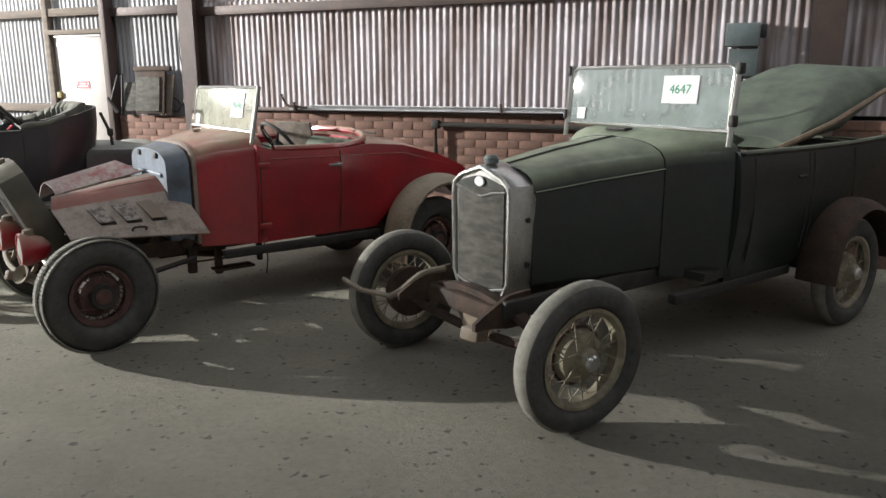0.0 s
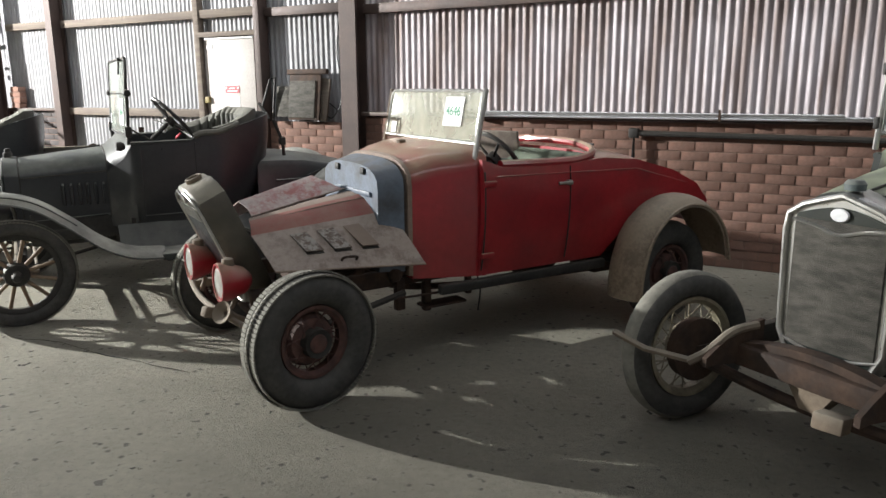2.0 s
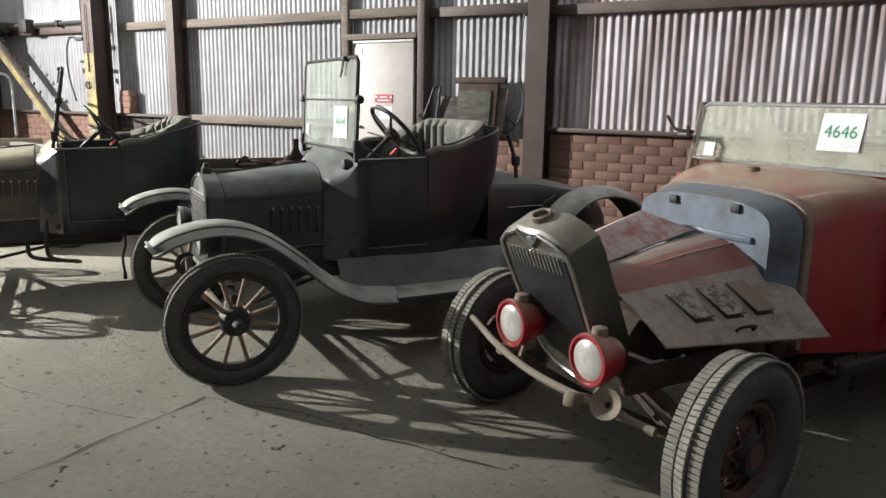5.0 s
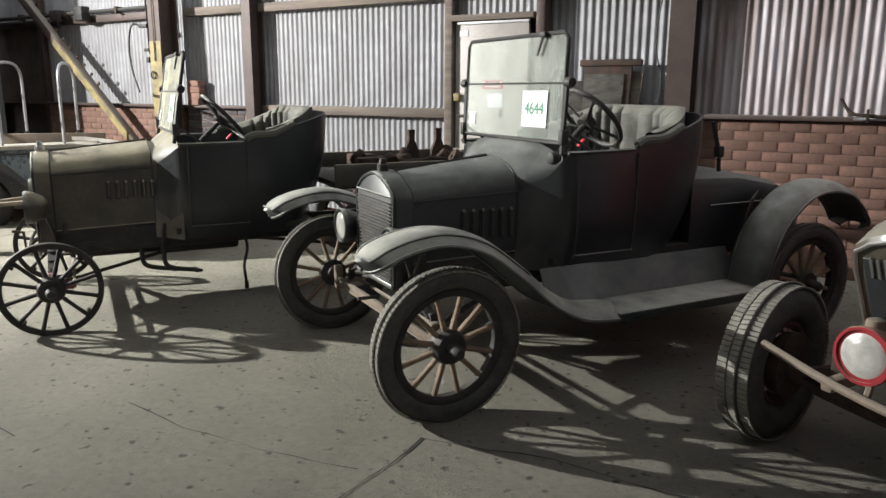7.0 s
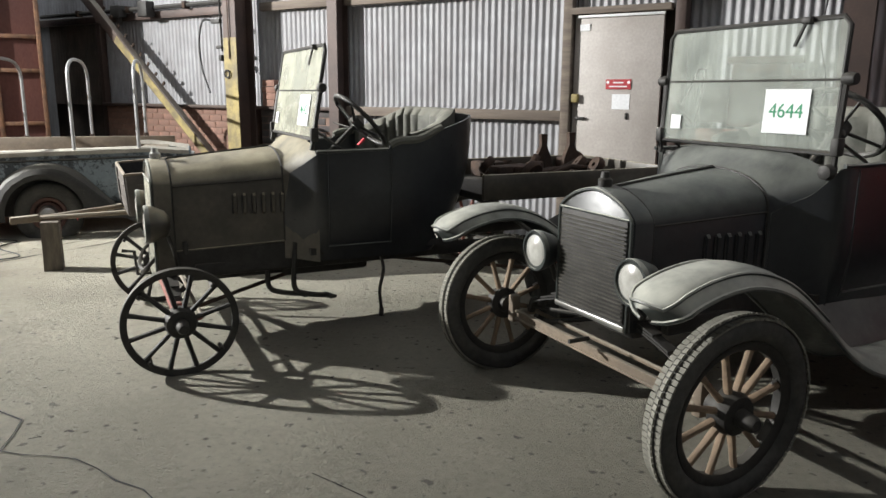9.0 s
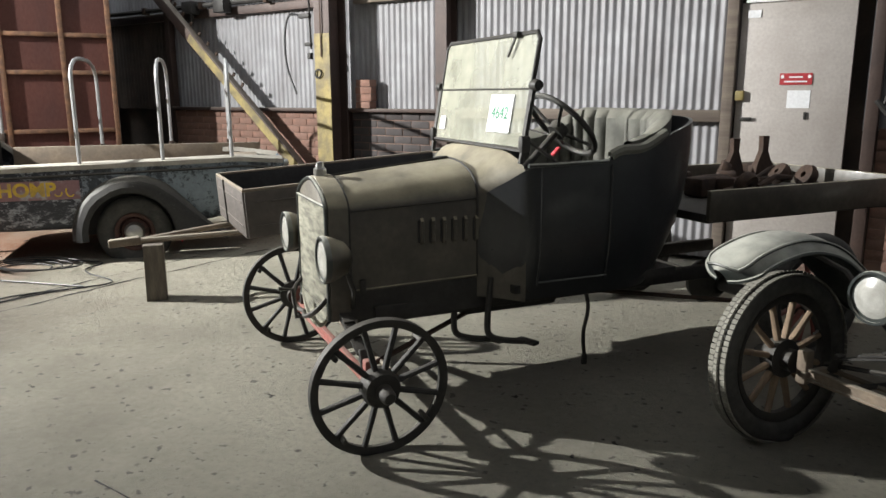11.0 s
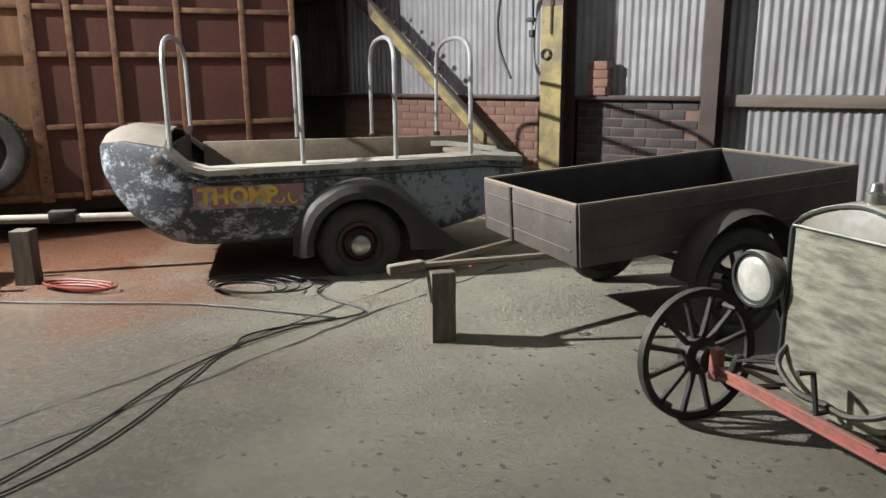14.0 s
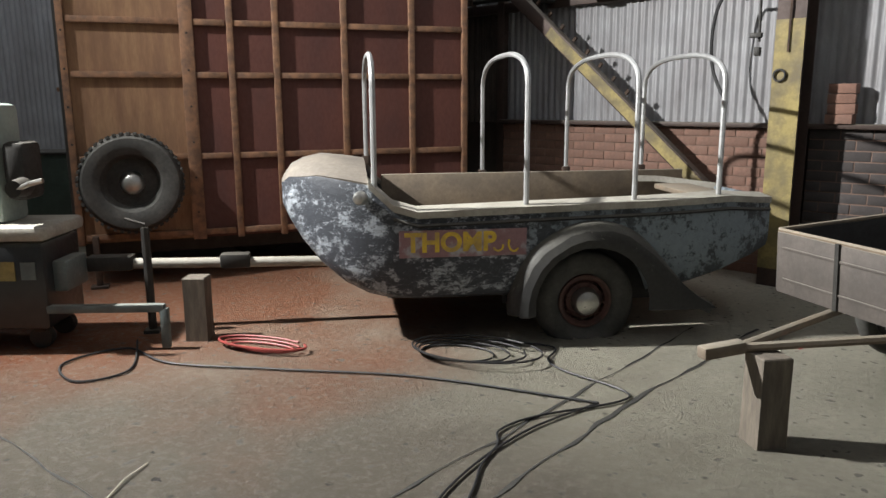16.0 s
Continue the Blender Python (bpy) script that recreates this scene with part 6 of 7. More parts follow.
for s in (-1, 1):
    sd = part("body_side", shell_side([(1.16, 0.50), (1.16, 1.20), (1.30, 1.155), (1.85, 1.145), (2.1, 1.165), (2.4, 1.14), (2.75, 1.05), (3.0, 0.94), (3.14, 0.80), (3.10, 0.78), (2.95, 0.84), (2.66, 0.88), (2.42, 0.80), (2.25, 0.60), (2.16, 0.50)], s * 0.645, 0.035), M_RED, r46, "faded red body side")
    for x in (1.17, 1.82):
        part("door_seam", tube([(x, s * (0.645 + 0.033 * (1 - (2 * (z - 0.5) / 0.7 - 1.25) ** 2)), z) for z in np.linspace(0.54, 1.13, 7)], 0.005, 5), M_DARK, sd)
    part("belt_moulding", tube([(1.25, s * 0.674, 1.10), (1.9, s * 0.675, 1.09), (2.4, s * 0.672, 1.08), (2.9, s * 0.675, 0.95)], 0.0035, 5), M_RED, sd)
    part("door_handle", boxed(((1.76, s * 0.70, 1.03), (0.11, 0.018, 0.018)), ((1.80, s * 0.685, 1.03), (0.03, 0.04, 0.03)), bevel=0.005), M_CHROME, sd, "chrome door handle")
    for z in (0.63, 1.06):
        part("hinge", boxed(((1.20, s * (0.66 if z < 0.8 else 0.68), z), (0.09, 0.02, 0.035)), bevel=0.006), M_RED, sd)
    part("sill", boxed(((1.55, s * 0.60, 0.45), (1.3, 0.05, 0.06)), bevel=0.01), M_DARK, r46)
part("rear_deck", loft([hood_ring(x, w, zb, zs, zt, 11, 3.0) for x, w, zb, zs, zt in ((2.12, 0.61, 0.86, 1.1, 1.20), (2.5, 0.6, 0.86, 1.06, 1.17), (2.85, 0.57, 0.8, 0.96, 1.07), (3.1, 0.53, 0.7, 0.84, 0.94), (3.2, 0.5, 0.62, 0.72, 0.8))]), M_RED, r46, "rounded red rear deck")
part("cockpit_rim", tube(smooth_path([(1.3, -0.64, 1.165), (1.85, -0.64, 1.16), (2.08, -0.58, 1.20), (2.18, -0.3, 1.235), (2.2, 0, 1.24), (2.18, 0.3, 1.235), (2.08, 0.58, 1.20), (1.85, 0.64, 1.16), (1.3, 0.64, 1.165)]), 0.026, 8), M_RED, r46)
part("deck_handle", tube([(2.45, -0.2, 1.205), (2.45, 0.12, 1.205)], 0.009, 6), M_DARK, r46)
part("body_floor", boxed(((1.7, 0, 0.55), (1.0, 1.2, 0.05))), M_DARK, r46)
part("seat_back", boxed(((2.02, 0, 0.98), (0.1, 1.1, 0.42), (0, 10, 0)), bevel=0.03), M_CANVAS, r46, "dusty grey-green seat back")
part("seat_heap", sheet([[(x, y, 1.06 + 0.10 * math.sin(5 * x + 3 * y) * math.cos(4 * y)) for x in np.linspace(1.45, 1.95, 6)] for y in np.linspace(-0.45, 0.4, 8)], 0.04), M_CANVAS, r46, "crumpled cloth on the seat")
part("loose_board", boxed(((1.95, 0.3, 1.20), (0.03, 0.4, 0.2), (0, -12, 20)), bevel=0.006), M_TIMBER, r46)
steering(r46, (1.15, -0.3, 0.88), (1.5, -0.3, 1.16), 0.19)
fr, at = screen(r46, 1.18, 1.29, 1.24, 1.59, 0.555, 0.555, M_GLASS_DIRTY, M_CHROME, "4646", -1, label_u=0.50, label_v=0.58, label_w=0.21, label_h=0.18)
for s in (-1, 1):
    part("pillar", tube([at(s * 1.03, -0.35), at(s * 1.03, 1.03)], 0.017, 8), M_PRIMER if s > 0 else M_CHROME, fr)
    y0, y1 = (-0.93, -0.62) if s < 0 else (0.62, 0.93)
    part("rear_mudguard", fender([(2.22, 0.24), (2.24, 0.46), (2.32, 0.66), (2.48, 0.80), (2.68, 0.845), (2.88, 0.78), (3.02, 0.62), (3.08, 0.42)], y0, y1, crown=0.06), M_GUARD_TAN, r46, "dusty tan rear mudguard with flaking edge")
    part("mudguard_bead", tube(smooth_path([(2.22, s * 0.93, 0.24), (2.24, s * 0.935, 0.46), (2.32, s * 0.935, 0.66), (2.48, s * 0.935, 0.80), (2.68, s * 0.935, 0.845), (2.88, s * 0.935, 0.78), (3.02, s * 0.935, 0.62), (3.08, s * 0.935, 0.42)], 4), 0.012, 6), M_GUARD_TAN, r46)
for k, (x, y) in enumerate(((0.35, -0.30), (0.5, -0.34), (0.62, -0.30), (0.72, -0.40))):
    part("engine_fitting", lathe([(0, -0.05), (0.03, -0.05), (0.045, -0.01), (0.03, 0.03), (0.018, 0.07), (0, 0.07)], 12), M_RUST, r46, "", pose(x, y, 0.50 + 0.03 * (k % 2), 90 * (k % 2), 20 * k, 0))
part("exhaust_pipe", tube(smooth_path([(0.3, -0.22, 0.62), (0.55, -0.26, 0.55), (0.8, -0.28, 0.42), (1.4, -0.3, 0.36), (2.3, -0.3, 0.36)]), 0.022, 8), M_RUST, r46)
part("brake_rod", tube([(0.6, -0.46, 0.40), (2.4, -0.52, 0.38)], 0.008, 6), M_RUST, r46)
part("hanging_wire", tube(smooth_path([(1.28, -0.42, 0.48), (1.3, -0.44, 0.36), (1.29, -0.43, 0.22)]), 0.005, 5), M_DARK, r46)
part("hanging_gear", boxed(((0.75, -0.38, 0.40), (0.06, 0.05, 0.2)), ((0.95, -0.36, 0.38), (0.05, 0.05, 0.24)), ((1.05, -0.38, 0.30), (0.3, 0.12, 0.02)), ((1.3, -0.3, 0.40), (0.04, 0.04, 0.2)), bevel=0.008), M_RUST, r46)
part("engine_stub", boxed(((0.45, 0, 0.56), (0.5, 0.34, 0.2)), ((0.25, -0.2, 0.55), (0.12, 0.1, 0.12)), bevel=0.03), M_RUST, r46)

# boat-shaped trailer
boat = thing("boat_trailer", pose(-10.65, 9.92, 0, 0, 0, 27.8), "boat-shaped passenger trailer with flaking blue-black paint and hoops", "trailer")
W = 1.58
TC = 0.69


def hull_half(x):
    """Half width, bottom and top of the hull at x."""
    f = max(0.0, (x + 1.98) / 0.9) if x < -1.08 else 1.0
    hw = (W / 2) * (1 - (1 - min(1, f)) ** 2.4) ** 0.55
    if x > 0.4:
        hw *= 1 - 0.45 * ((x - 0.4) / 1.05) ** 2
    lo = 0.29 + 0.60 * (1 - min(1, f)) ** 2.6 + (0.20 * ((x - 0.4) / 1.0) ** 1.5 if x > 0.4 else 0)
    return max(hw, 0.02), lo


XS = [-1.96, -1.94, -1.90, -1.82, -1.7, -1.55, -1.4, -1.25, -1.1, -0.8, -0.43, -0.40, -0.34, -0.24, -0.12, 0.0, 0.12, 0.24, 0.34, 0.40, 0.43, 0.7, 1.0, 1.25, 1.42]


def top_at(x):
    return float(np.interp(x, [-1.98, -1.9, -1.7, -1.41, -1.34, -1.2, -0.4, 0.96, 1.42], [0.98, 1.05, 1.08, 1.05, 0.98, 0.85, 0.87, 0.90, 0.85]))


for s, nm in ((-1, "hull_side"), (1, "hull_side")):
    for xs, mt, lb in ((XS[:12], M_BOAT, "flaking black and pale blue paint"), (XS[11:], M_BOAT_REAR, "patchy blue-grey paint")):
        rows = []
        for x in xs:
            hw, lo = hull_half(x)
            hi = top_at(x)
            if abs(x) < 0.42:
                lo = max(lo, 0.25 + math.sqrt(0.42 ** 2 - x * x) * 0.95)
            rows.append([(x, W / 2 + s * hw * k, lo + (hi - lo) * v) for v, k in ((0, 0.86), (0.06, 0.96), (0.2, 1.0), (0.5, 1.01), (0.8, 1.0), (0.95, 0.99), (1.0, 0.97))])
        part(nm, sheet(rows, 0.02), mt, boat, lb)
part("hull_bottom", sheet([[(x, W / 2 + u * hull_half(x)[0] * (0.68 if abs(x) < 0.45 else 0.87), hull_half(x)[1]) for u in np.linspace(-1, 1, 5)] for x in XS], 0.02), M_DARK, boat)
part("foredeck", sheet([[(x, W / 2 + u * hull_half(x)[0] * 0.98, top_at(x) + 0.10 * (1 - u * u) * min(1.0, hull_half(x)[0] / 0.5)) for u in np.linspace(-1, 1, 11)] for x in XS[:7]], 0.02), M_DECK, boat, "dusty grey-brown foredeck")
part("deck_bulkhead", boxed(((-1.36, W / 2, 0.80), (0.03, 1.08, 0.5)), bevel=0.005), M_DARK, boat)
for s in (-1, 1):
    rows = []
    for x in XS[6:]:
        hw, lo = hull_half(x)
        y = W / 2 + s * hw
        hi = top_at(x)
        rows.append([(x, y + s * 0.012, hi - 0.03), (x, y + s * 0.012, hi + 0.012), (x, y - s * 0.15, hi + 0.03), (x, y - s * 0.15, hi - 0.02)])
    part("gunwale", loft(rows), M_BOAT_RAIL, boat, "pale cream timber rail")
part("seat_board", boxed(((0.0, W - 0.2, 0.83), (2.5, 0.04, 0.28)), ((0.1, W - 0.36, 0.66), (2.4, 0.3, 0.03)), bevel=0.006), M_PRIMER, boat, "brown inner seat board")
part("stern_seat", boxed(((1.05, W / 2, 0.86), (0.28, 0.7, 0.04)), bevel=0.008), M_PRIMER, boat)
part("stern", boxed(((1.42, W / 2, 0.68), (0.04, 0.66, 0.36)), bevel=0.02), M_BOAT_REAR, boat)
for x in (-1.36, -0.41, 0.30, 0.92):
    hw = hull_half(x)[0] - 0.05
    z0 = top_at(x) - 0.02
    c = [(x, W / 2 - hw, z0)]
    for a in np.linspace(math.pi, 0, 19):
        c.append((x, W / 2 + hw * math.copysign(abs(math.cos(a)) ** 0.75, math.cos(a)), 1.62 + 0.22 * abs(math.sin(a)) ** 0.8))
    c.append((x, W / 2 + hw, z0))
    hp = part("hoop", tube(c, 0.018, 8), M_PIPE, boat, "bent grey steel pipe hoop")
    part("socket", boxed(((x, W / 2 + hw, z0 + 0.06), (0.06, 0.05, 0.14)), bevel=0.008), M_RUST, hp)
for y, out in ((0.04, -1), (W - 0.04, 1)):
    wh = wheel(boat, 0.0, y + (0.06 if out < 0 else -0.06), 0.335, "wire", tyre=0.082, wide=0.075, rim_mat=M_WIRE_RED, out=out, z=0.238, flat=0.097)
    part("hub_cap", lathe([(0, -0.115), (0.04, -0.112), (0.075, -0.095), (0.092, -0.06), (0.095, -0.03)] if out < 0 else [(0, 0.115), (0.04, 0.112), (0.075, 0.095), (0.092, 0.06), (0.095, 0.03)], 24), M_CHROME, wh, "domed nickel hub cap")
    y0, y1 = (-0.10, 0.16) if out < 0 else (W - 0.16, W + 0.10)
    part("mudguard", fender([(-0.48, 0.18), (-0.46, 0.36), (-0.36, 0.56), (-0.16, 0.70), (0.06, 0.735), (0.28, 0.66), (0.48, 0.46), (0.66, 0.26), (0.84, 0.16)], y0, y1, crown=0.05, taper=(30, 2.5)), M_BOAT_FENDER, boat, "swept black mudguard with flaking paint")
    ys = -0.10 if out < 0 else W + 0.10
    inn = [(0.375 * math.cos(a), 0.25 + 0.375 * math.sin(a)) for a in np.linspace(math.pi + 0.15, -0.12, 14)]
    outer = smooth_path([(-0.48, 0, 0.19), (-0.46, 0, 0.36), (-0.36, 0, 0.56), (-0.16, 0, 0.70), (0.06, 0, 0.735), (0.28, 0, 0.66), (0.50, 0, 0.46), (0.68, 0, 0.30), (0.84, 0, 0.20)], 4)
    outer = [outer[int(k * (len(outer) - 1) / 13)] for k in range(14)]
    part("mudguard_skirt", sheet([[(q.x, ys, q.z), ((q.x + p[0]) / 2, ys - out * 0.0 + out * 0.02, (q.z + p[1]) / 2), (p[0], ys, p[1])] for q, p in zip(outer, inn)], 0.008), M_BOAT_FENDER, boat)
# dark panels added behind the wheels as shade, hiding the lit floor beyond
for y in (0.20, W - 0.20):
    part("wheel_well", boxed(((0.05, y, 0.52), (1.15, 0.03, 0.62)), ((0.05, y + (0.08 if y > 0.8 else -0.08), 0.80), (0.9, 0.17, 0.02)), bevel=0.004), M_RECESS_SHADE, boat)
part("axle", tube([(0, 0.1, 0.238), (0, W - 0.1, 0.238)], 0.03, 8), M_DARK, boat)
tg = part("tongue", tube([(-3.05, TC, 0.46), (-1.0, TC, 0.42)], 0.035, 10), M_BOAT_RAIL, boat, "pale steel drawbar")
part("coupling", boxed(((-3.12, TC, 0.47), (0.3, 0.12, 0.1)), bevel=0.015), M_DARK, tg)
part("collar", boxed(((-2.3, TC, 0.46), (0.2, 0.1, 0.1)), bevel=0.015), M_DARK, tg)
part("jack", tube([(-2.86, TC - 0.1, 0.72), (-2.86, TC - 0.1, 0.02)], 0.028, 8), M_DARK, tg, "dark jack leg")
part("jack_foot", boxed(((-2.86, TC - 0.1, 0.012), (0.1, 0.1, 0.024))), M_DARK, tg)
part("jack_handle", tube([(-2.98, TC - 0.1, 0.78), (-2.86, TC - 0.1, 0.74), (-2.86, TC - 0.1, 0.68)], 0.012, 6), M_DARK, tg)
part("nose_lamp", lathe([(0, -0.05), (0.03, -0.04), (0.042, -0.01), (0.045, 0.02), (0.02, 0.06), (0, 0.07)], 18), M_CHROME, boat, "nickel side lamp", pose(-1.45, -0.0, 0.955, 0, 0, -20))
part("tail_lamp", lathe([(0, -0.03), (0.04, -0.02), (0.045, 0.02), (0, 0.04)], 18), M_CHROME, boat, "small round tail lamp", pose(1.46, W / 2 - 0.25, 0.8, 0, 0, 90))
part("rub_strake", loft([[(x, W / 2 - hull_half(x)[0] - 0.006 + q, top_at(x) - 0.075 + r) for q, r in ((0, -0.012), (-0.012, 0), (0, 0.012), (0.01, 0))] for x in XS[7:]]), M_BOAT_FENDER, boat, "worn dark rubbing strake")
band = part("name_band", boxed(((-0.82, -0.011, 0.665), (0.80, 0.006, 0.17))), M_BAND, boat, "faded pink band with yellow lettering")
words("THOMP", 0.165, M_LETTER, band, pose(-0.90, -0.0155, 0.668, 90, 0, 0), bold=0.006)
part("worn_letter", tube([(-0.60 + 0.03 * math.cos(a), -0.0155, 0.64 + 0.03 * math.sin(a)) for a in np.linspace(3.4, 6.6, 10)], 0.007, 5), M_LETTER, band)
part("worn_letter", tube([(-0.50 + 0.035 * math.cos(a), -0.0155, 0.655 + 0.05 * math.sin(a)) for a in np.linspace(2.6, 5.6, 10)], 0.007, 5), M_LETTER, band)

# small box trailer behind the dusty car
bx = thing("box_trailer", pose(-9.545, 9.60, 0, 3.4, 0, -53.8), "small grey-brown steel box trailer, empty", "trailer")
# x along the front board, y to the back
WB, LB, Z0, Z1 = 1.20, 2.0, 0.50, 0.832
front = boxed(((WB / 2, 0.0, (Z0 + Z1) / 2), (WB, 0.03, Z1 - Z0)), bevel=0.004)
fb = part("front_board", front, M_BOX, bx, "pressed steel front board")
for z in (0.58, 0.75):
    part("rib", boxed(((WB / 2, -0.017, z), (WB - 0.1, 0.008, 0.012)), bevel=0.002), M_BOX, fb)
part("strap", boxed(((0.42, -0.02, 0.67), (0.025, 0.012, 0.34))), M_DARK, fb)
part("side_board", boxed(((0.0, LB / 2, (Z0 + Z1) / 2), (0.03, LB, Z1 - Z0)), bevel=0.004), M_RECESS_SHADE, bx)
rb = part("side_board", boxed(((WB, LB / 2, (Z0 + Z1) / 2), (0.03, LB, Z1 - Z0)), bevel=0.004), M_BOX, bx)
for z in (0.58, 0.75):
    part("rib", boxed(((WB + 0.017, LB / 2, z), (0.008, LB - 0.14, 0.012)), bevel=0.002), M_BOX, rb)
part("tail_board", boxed(((WB / 2, LB, (Z0 + Z1) / 2), (WB, 0.03, Z1 - Z0)), bevel=0.004), M_RECESS_SHADE, bx)
part("tub_floor", boxed(((WB / 2, LB / 2, Z0 + 0.02), (WB, LB, 0.03))), M_RECESS_SHADE, bx)
for p, q in (((0, 0), (WB, 0)), ((WB, 0), (WB, LB)), ((WB, LB), (0, LB)), ((0, LB), (0, 0))):
    part("rim_rail", tube([(p[0], p[1], Z1 + 0.008), (q[0], q[1], Z1 + 0.008)], 0.013, 6), M_PRIMER, bx)
for x, o in ((-0.09, -1), (WB + 0.12, 1)):
    wh = wheel(bx, x, LB * 0.49, 0.335, "wood", tyre=0.05, wide=0.05, turn=90, spoke_mat=M_SPOKE_DARK, rim_mat=M_DARK, out=o * -1, z=0.335 - 0.06)
    hh = 0.10
    rows = []
    for a in np.linspace(0.15, math.pi - 0.15, 15):
        rows.append([(x - hh, LB * 0.49 + 0.40 * math.cos(a), 0.30 + 0.40 * math.sin(a)), (x, LB * 0.49 + 0.42 * math.cos(a), 0.30 + 0.42 * math.sin(a)), (x + hh, LB * 0.49 + 0.40 * math.cos(a), 0.30 + 0.40 * math.sin(a))])
    part("mudguard", sheet(rows, 0.006), M_DARK, bx, "dark curved mudguard")
part("axle", tube([(-0.1, LB * 0.49, 0.275), (WB + 0.1, LB * 0.49, 0.33)], 0.025, 8), M_DARK, bx)
for x in (0.3, WB - 0.3):
    part("drawbar", tube([(x, 0.3, 0.48), (0.6, -0.72, 0.48)], 0.022, 8), M_PRIMER, bx)
part("coupling", boxed(((0.6, -0.80, 0.485), (0.07, 0.22, 0.06)), bevel=0.015), M_PRIMER, bx, "worn steel tow coupling")
part("tag", lathe([(0.015, -0.004), (0.022, -0.004), (0.022, 0.004), (0.015, 0.004)], 14, closed=True), M_REDTAG, bx, "red ring tag", pose(0.62, -0.4, 0.45))


def wood_block(x, y, h, turn, label):
    bm = loft([[(a, b, z) for a, b in ((-w, -w), (w, -w), (w, w), (-w, w))] for z, w in ((0, 0.072), (h * 0.5, 0.07), (h - 0.006, 0.071), (h, 0.066))])
    return solid("timber_block", bm, M_BLOCK, label, "block", pose(x, y, 0, 0, 0, turn), group="prop blocks")


wood_block(-9.66, 8.68, 0.42, 30, "upright grey timber block propping a drawbar")
wood_block(-13.06, 9.10, 0.42, 20, "upright dark timber block under a trailer drawbar")

# timber-framed truck body
truck = thing("truck_body", pose(-13.0, 11.45, 0, 0, 0, 39.5), "large timber-framed truck body with red-brown plywood panels", "truck body")
part("core", boxed(((-0.72, 1.1, 1.85), (3.5, 2.1, 2.95)), bevel=0.01), M_DARK, truck)
xsb = [-2.41, -1.47, -1.12, -0.74, -0.14, 0.49, 1.01]
for i in range(6):
    part("panel", boxed((((xsb[i] + xsb[i + 1]) / 2, 0.03, 1.85), (xsb[i + 1] - xsb[i] - 0.006, 0.02, 2.96))), M_PLY_PALE if i == 0 else M_PLY, truck, "bare plywood panel" if i == 0 else "red-brown plywood panel")
for i, x in enumerate(xsb):
    w = 0.11 if i == 1 else 0.055
    part("upright_batten", boxed(((x, -0.002, 1.85), (w, 0.045, 2.98)), bevel=0.005), M_BATTEN, truck)
for z in (0.42, 1.08, 1.76, 2.19, 2.75):
    for i in range(6):
        part("cross_batten", boxed((((xsb[i] + xsb[i + 1]) / 2, 0.0, z), (xsb[i + 1] - xsb[i] - (0.085 if i in (0, 1) else 0.057), 0.034, 0.05)), bevel=0.004), M_BATTEN, truck)
for z in (0.6, 0.9, 1.2, 1.5, 1.8, 2.1):
    for x in (-1.47, -2.41):
        part("bolt", lathe([(0, -0.028), (0.009, -0.027), (0.01, -0.02)], 8), M_DARK, truck, "", pose(x, 0, z))
spare = part("spare_wheel", lathe([(0.0, -0.06), (0.13, -0.06), (0.2, -0.05), (0.22, -0.09), (0.24, -0.16), (0.3, -0.19), (0.37, -0.18), (0.405, -0.13), (0.41, -0.07), (0.39, -0.03), (0, -0.03)], 44), M_TYRE, truck, "black spare tyre on the truck side", pose(-1.98, 0, 0.88))
part("hub_cap", lathe([(0, -0.15), (0.05, -0.145), (0.085, -0.12), (0.1, -0.08), (0.1, -0.05)], 24), M_CHROME, spare, "shiny round hub cap")
for k in range(48):
    part("tread_block", boxed(((0.408 * math.cos(radians(7.5 * k)), -0.11, 0.408 * math.sin(radians(7.5 * k))), (0.02, 0.10, 0.026), (0, -7.5 * k, 0))), M_TYRE, spare)
part("bearer", boxed(((-0.72, 0.3, 0.30), (3.4, 0.12, 0.16)), ((-0.72, 1.7, 0.30), (3.4, 0.12, 0.16)), bevel=0.01), M_DARK, truck)
for x in (-0.9, 0.5):
    wh = wheel(truck, x, 1.0, 0.42, "wire", tyre=0.09, wide=0.09, rim_mat=M_DARK, out=-1)
part("front_leg", boxed(((-2.30, -0.05, 0.22), (0.05, 0.05, 0.44)), ((-2.30, -0.05, 0.012), (0.14, 0.12, 0.024)), bevel=0.006), M_RUST, truck)

# workshop machine at the truck's end
mc = thing("workshop_machine", pose(-14.02, 8.62, 0, 0, 0, 22), "pale green workshop machine on a black wheeled base", "machine")
part("base", boxed(((-0.15, 0.1, 0.42), (0.75, 0.5, 0.55)), bevel=0.03), M_BLACK, mc)
part("bench_top", boxed(((-0.15, 0.1, 0.75), (0.82, 0.56, 0.09)), bevel=0.03), M_BOAT_RAIL, mc, "dusty cream bench top")
part("column", boxed(((-0.22, 0.12, 1.16), (0.36, 0.32, 0.74)), bevel=0.04), M_MACHINE, mc, "pale green column")
part("gearbox", boxed(((0.05, 0.08, 1.12), (0.14, 0.24, 0.36)), bevel=0.04), M_DARK, mc)
part("spindle", lathe([(0, -0.1), (0.05, -0.1), (0.06, 0.02), (0.03, 0.1), (0, 0.1)], 18), M_DARK, mc, "", pose(0.12, -0.1, 1.03))
part("crank_handle", tube([(0.12, -0.18, 1.02), (0.22, -0.2, 1.06), (0.30, -0.2, 1.08)], 0.016, 8), M_CHROME, mc)
part("side_box", boxed(((0.26, 0.1, 0.46), (0.1, 0.3, 0.2)), bevel=0.02), M_EBOX, mc)
part("label_plate", boxed(((0.0, -0.156, 0.52), (0.1, 0.006, 0.12))), M_YELLOW, mc, "yellow warning plate")
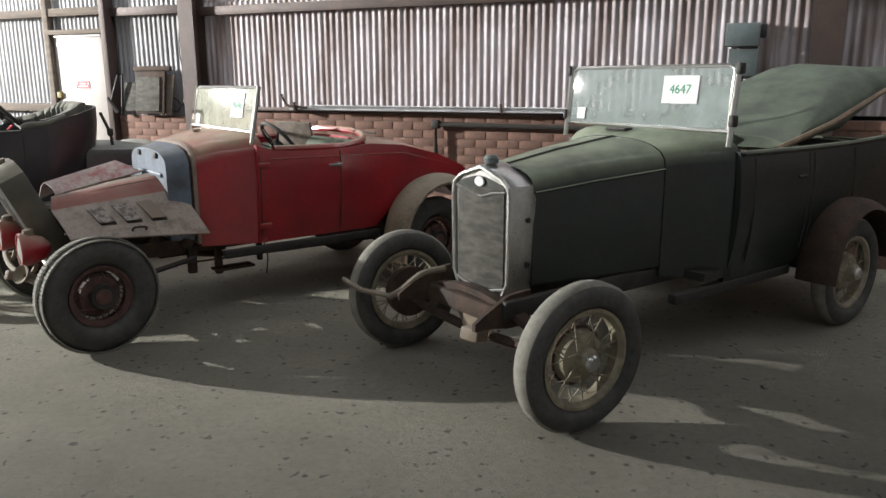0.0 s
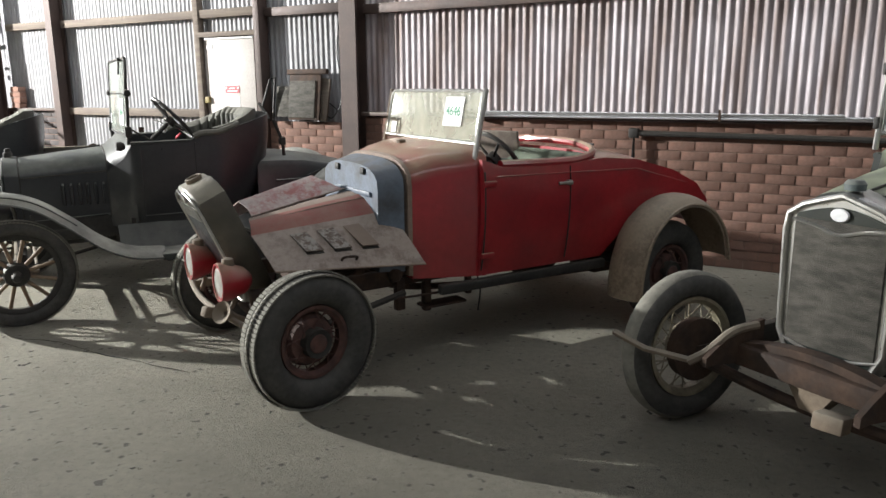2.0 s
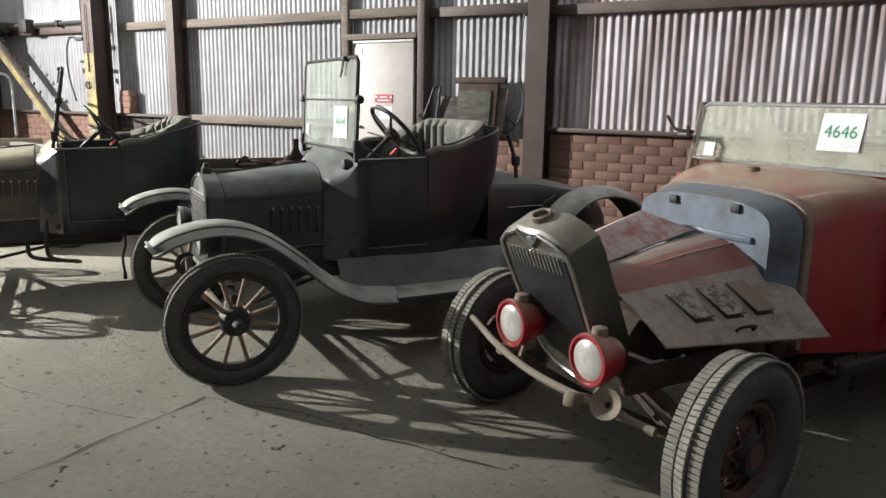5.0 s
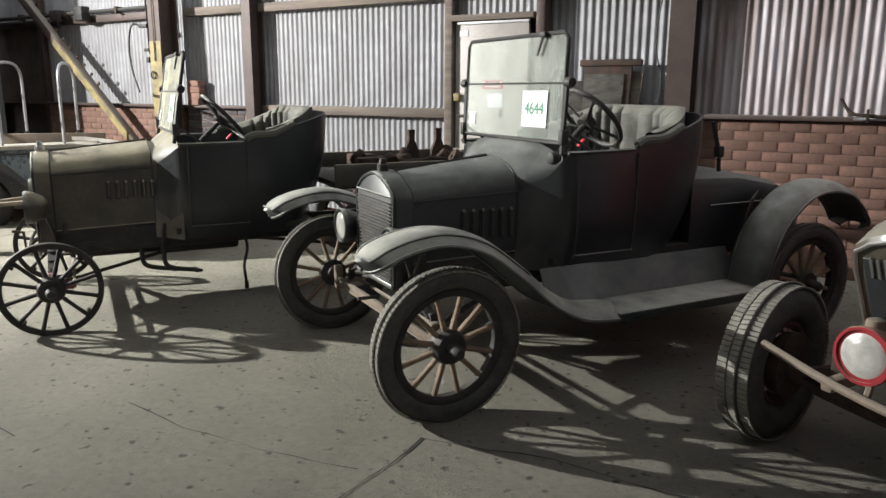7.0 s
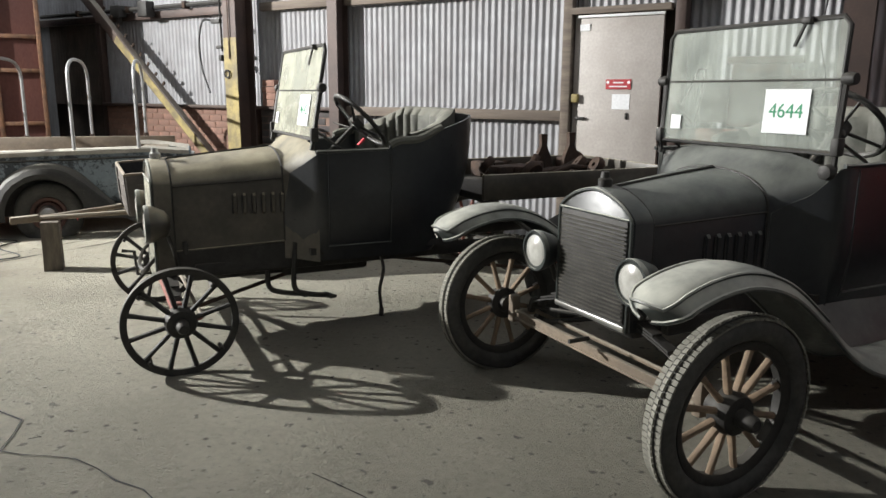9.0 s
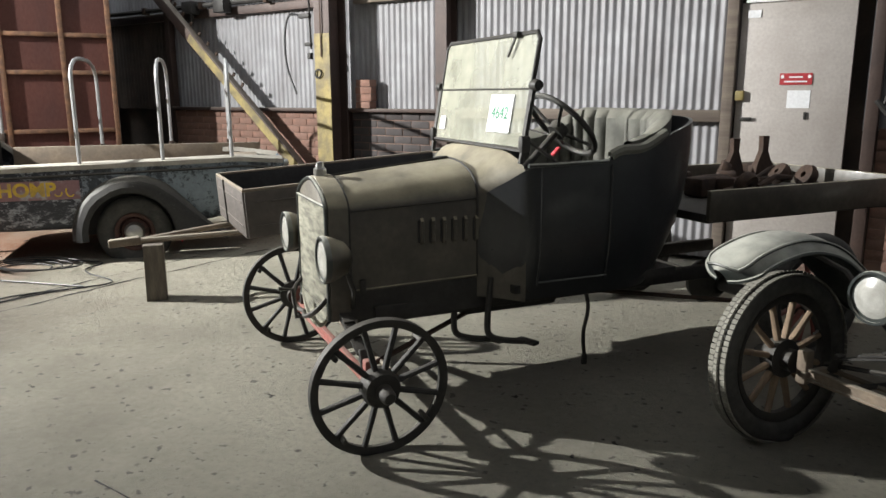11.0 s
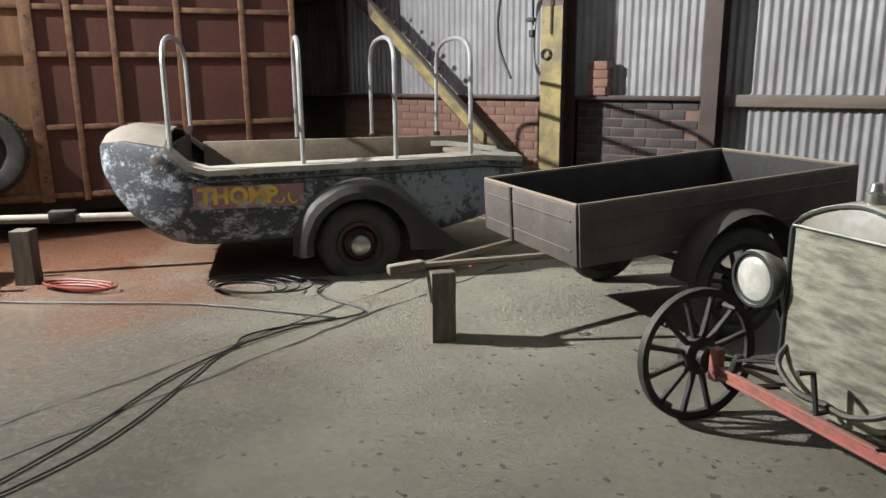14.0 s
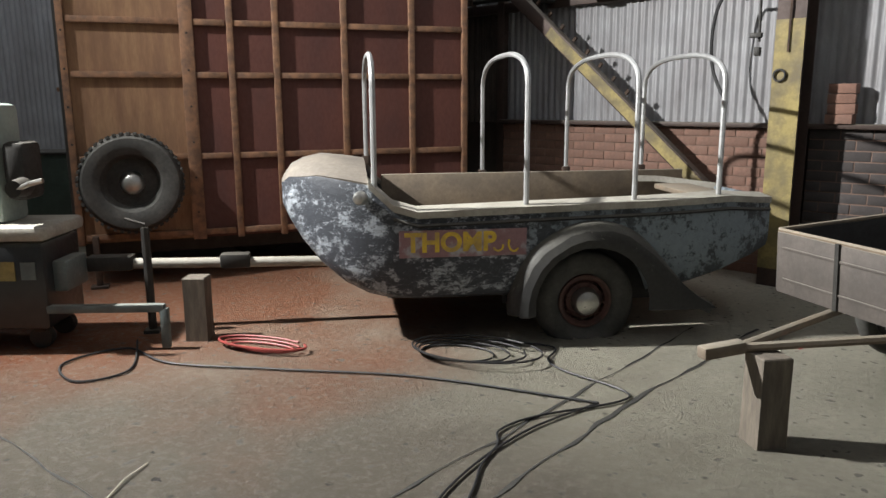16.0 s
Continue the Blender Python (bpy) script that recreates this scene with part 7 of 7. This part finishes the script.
part("label_plate", boxed(((0.13, -0.156, 0.52), (0.09, 0.006, 0.11))), M_EBOX, mc)
part("switch", boxed(((-0.12, -0.05, 1.2), (0.06, 0.02, 0.09)), bevel=0.006), M_REDTAG, mc)
for x in (-0.42, 0.12):
    part("castor", lathe([(0, -0.03), (0.07, -0.03), (0.075, 0), (0.07, 0.03), (0, 0.03)], 18), M_DARK, mc, "", pose(x, -0.05, 0.075))
    part("castor_fork", boxed(((x, -0.05, 0.14), (0.07, 0.08, 0.06)), bevel=0.01), M_RUST, mc)
    part("castor", lathe([(0, -0.03), (0.07, -0.03), (0.075, 0), (0.07, 0.03), (0, 0.03)], 18), M_DARK, mc, "", pose(x, 0.25, 0.075))
part("tow_rail", boxed(((0.55, -0.12, 0.27), (0.75, 0.05, 0.05)), ((0.92, -0.12, 0.14), (0.05, 0.05, 0.26)), bevel=0.006), M_EBOX, mc)
cab = thing("steel_cabinet", pose(-16.4, 11.6, 0, 0, 0, 20), "dark green steel cabinet against the end wall", "cabinet")
part("body", boxed(((0, 0, 0.5), (1.3, 0.5, 1.0)), bevel=0.015), M_CABINET, cab)
part("door", boxed(((0.3, -0.256, 0.5), (0.6, 0.012, 0.9)), bevel=0.004), M_CABINET, cab)
part("door", boxed(((-0.32, -0.256, 0.5), (0.6, 0.012, 0.9)), bevel=0.004), M_CABINET, cab)
part("handle", boxed(((0.05, -0.27, 0.6), (0.02, 0.03, 0.12)), bevel=0.004), M_CHROME, cab)
part("top", boxed(((0, 0, 1.01), (1.36, 0.56, 0.03)), bevel=0.006), M_DARK, cab)
ys = thing("yellow_stand", pose(-16.9, 12.6, 0, 0, 0, 20), "yellow painted steel stand", "stand")
for dx in (-0.3, 0.3):
    part("leg", boxed(((dx, 0, 0.85), (0.08, 0.08, 1.7)), bevel=0.01), M_YELLOW, ys)
for z in (1.15, 1.68):
    part("rail", boxed(((0, 0, z), (0.6, 0.07, 0.09)), bevel=0.01), M_YELLOW, ys)
part("board", boxed(((-0.1, -0.1, 1.75), (1.0, 0.35, 0.05), (0, -6, 0)), bevel=0.01), M_BATTEN, ys, "timber board laid on top")

# cables on the floor


def cable(points, r, material, label, z=0.011):
    return solid("cable", tube(smooth_path([(x, y, z) for x, y in points], 10), r, 6), material, label, "cable")


cable([(-10.95, 6.2), (-10.72, 7.0), (-10.76, 7.78), (-10.79, 8.02), (-10.78, 8.24), (-10.81, 8.39), (-10.68, 8.6), (-10.28, 9.0), (-10.67, 9.26), (-10.8, 9.41), (-10.85, 9.67), (-11.5, 9.62)], 0.006, M_CABLE, "black power cable snaking over the concrete")
cable([(-10.95, 6.25), (-10.86, 7.0), (-10.86, 7.8), (-10.70, 8.4), (-10.42, 8.86)], 0.006, M_CABLE, "black power cable snaking over the concrete")
solid("wire_offcut", tube(smooth_path([(-12.07, 7.22, 0.006), (-12.13, 7.42, 0.012), (-12.14, 7.5, 0.01), (-12.15, 7.58, 0.006)], 6), 0.004, 5), M_STRIPE, "short pale wire offcut lying on the concrete floor", "wire")
cable([(-10.42, 8.86), (-11.4, 8.9), (-12.2, 8.75), (-12.9, 8.62), (-13.35, 8.75), (-13.5, 8.4), (-13.2, 8.2), (-13.05, 8.45), (-13.4, 8.9)], 0.007, M_CABLE, "black cable leading to the workshop machine")
for k in range(4):
    cable([(-11.35 + 0.42 * math.cos(a) * (0.55 + 0.14 * k) + 0.04 * k, 9.35 + 0.24 * math.sin(a) * (0.6 + 0.13 * k)) for a in np.linspace(0.3 * k, 6.1 + 0.3 * k, 14)], 0.006, M_CABLE, "coiled black cable on the floor", 0.012 + 0.014 * k)
for k in range(3):
    cable([(-12.55 + 0.32 * math.cos(a) * (0.7 + 0.14 * k), 9.05 + 0.10 * math.sin(a) * (0.7 + 0.2 * k)) for a in np.linspace(0.4 * k, 6.0 + 0.4 * k, 12)], 0.008, M_CABLE_RED, "coiled red extension cable on the floor", 0.012 + 0.014 * k)

# the work lamp that lights the floor
fl = thing("flood_lamp", look(FLOOD + Vector((-0.1, 0, 0.06)), (-1.0, 4.9, 0.9)), "black work lamp hung from the rafters", "lamp")
part("housing", boxed(((0, 0, 0.14), (0.26, 0.2, 0.08)), bevel=0.02), M_DARK, fl)
part("hanger", tube([(0, 0.0, 0.16), (0, 1.7, 0.9)], 0.012, 6), M_DARK, fl)

# ---- bricks of the base walls ----
brick_wall("wall_base_east", -3.26, 3.28, 1.29, M_BRICK, 300)
brick_wall("wall_base_door", -4.68, -3.50, 1.22, M_BRICK, 60)
brick_wall("wall_base_west", -13.2, -10.05, 1.29, M_BRICK, 180)
brick_wall("wall_base_dark", -9.95, -8.71, 1.29, M_BRICK_DARK, 60)
brick_wall("wall_base_far", 3.56, 8.3, 1.29, M_BRICK, 0)
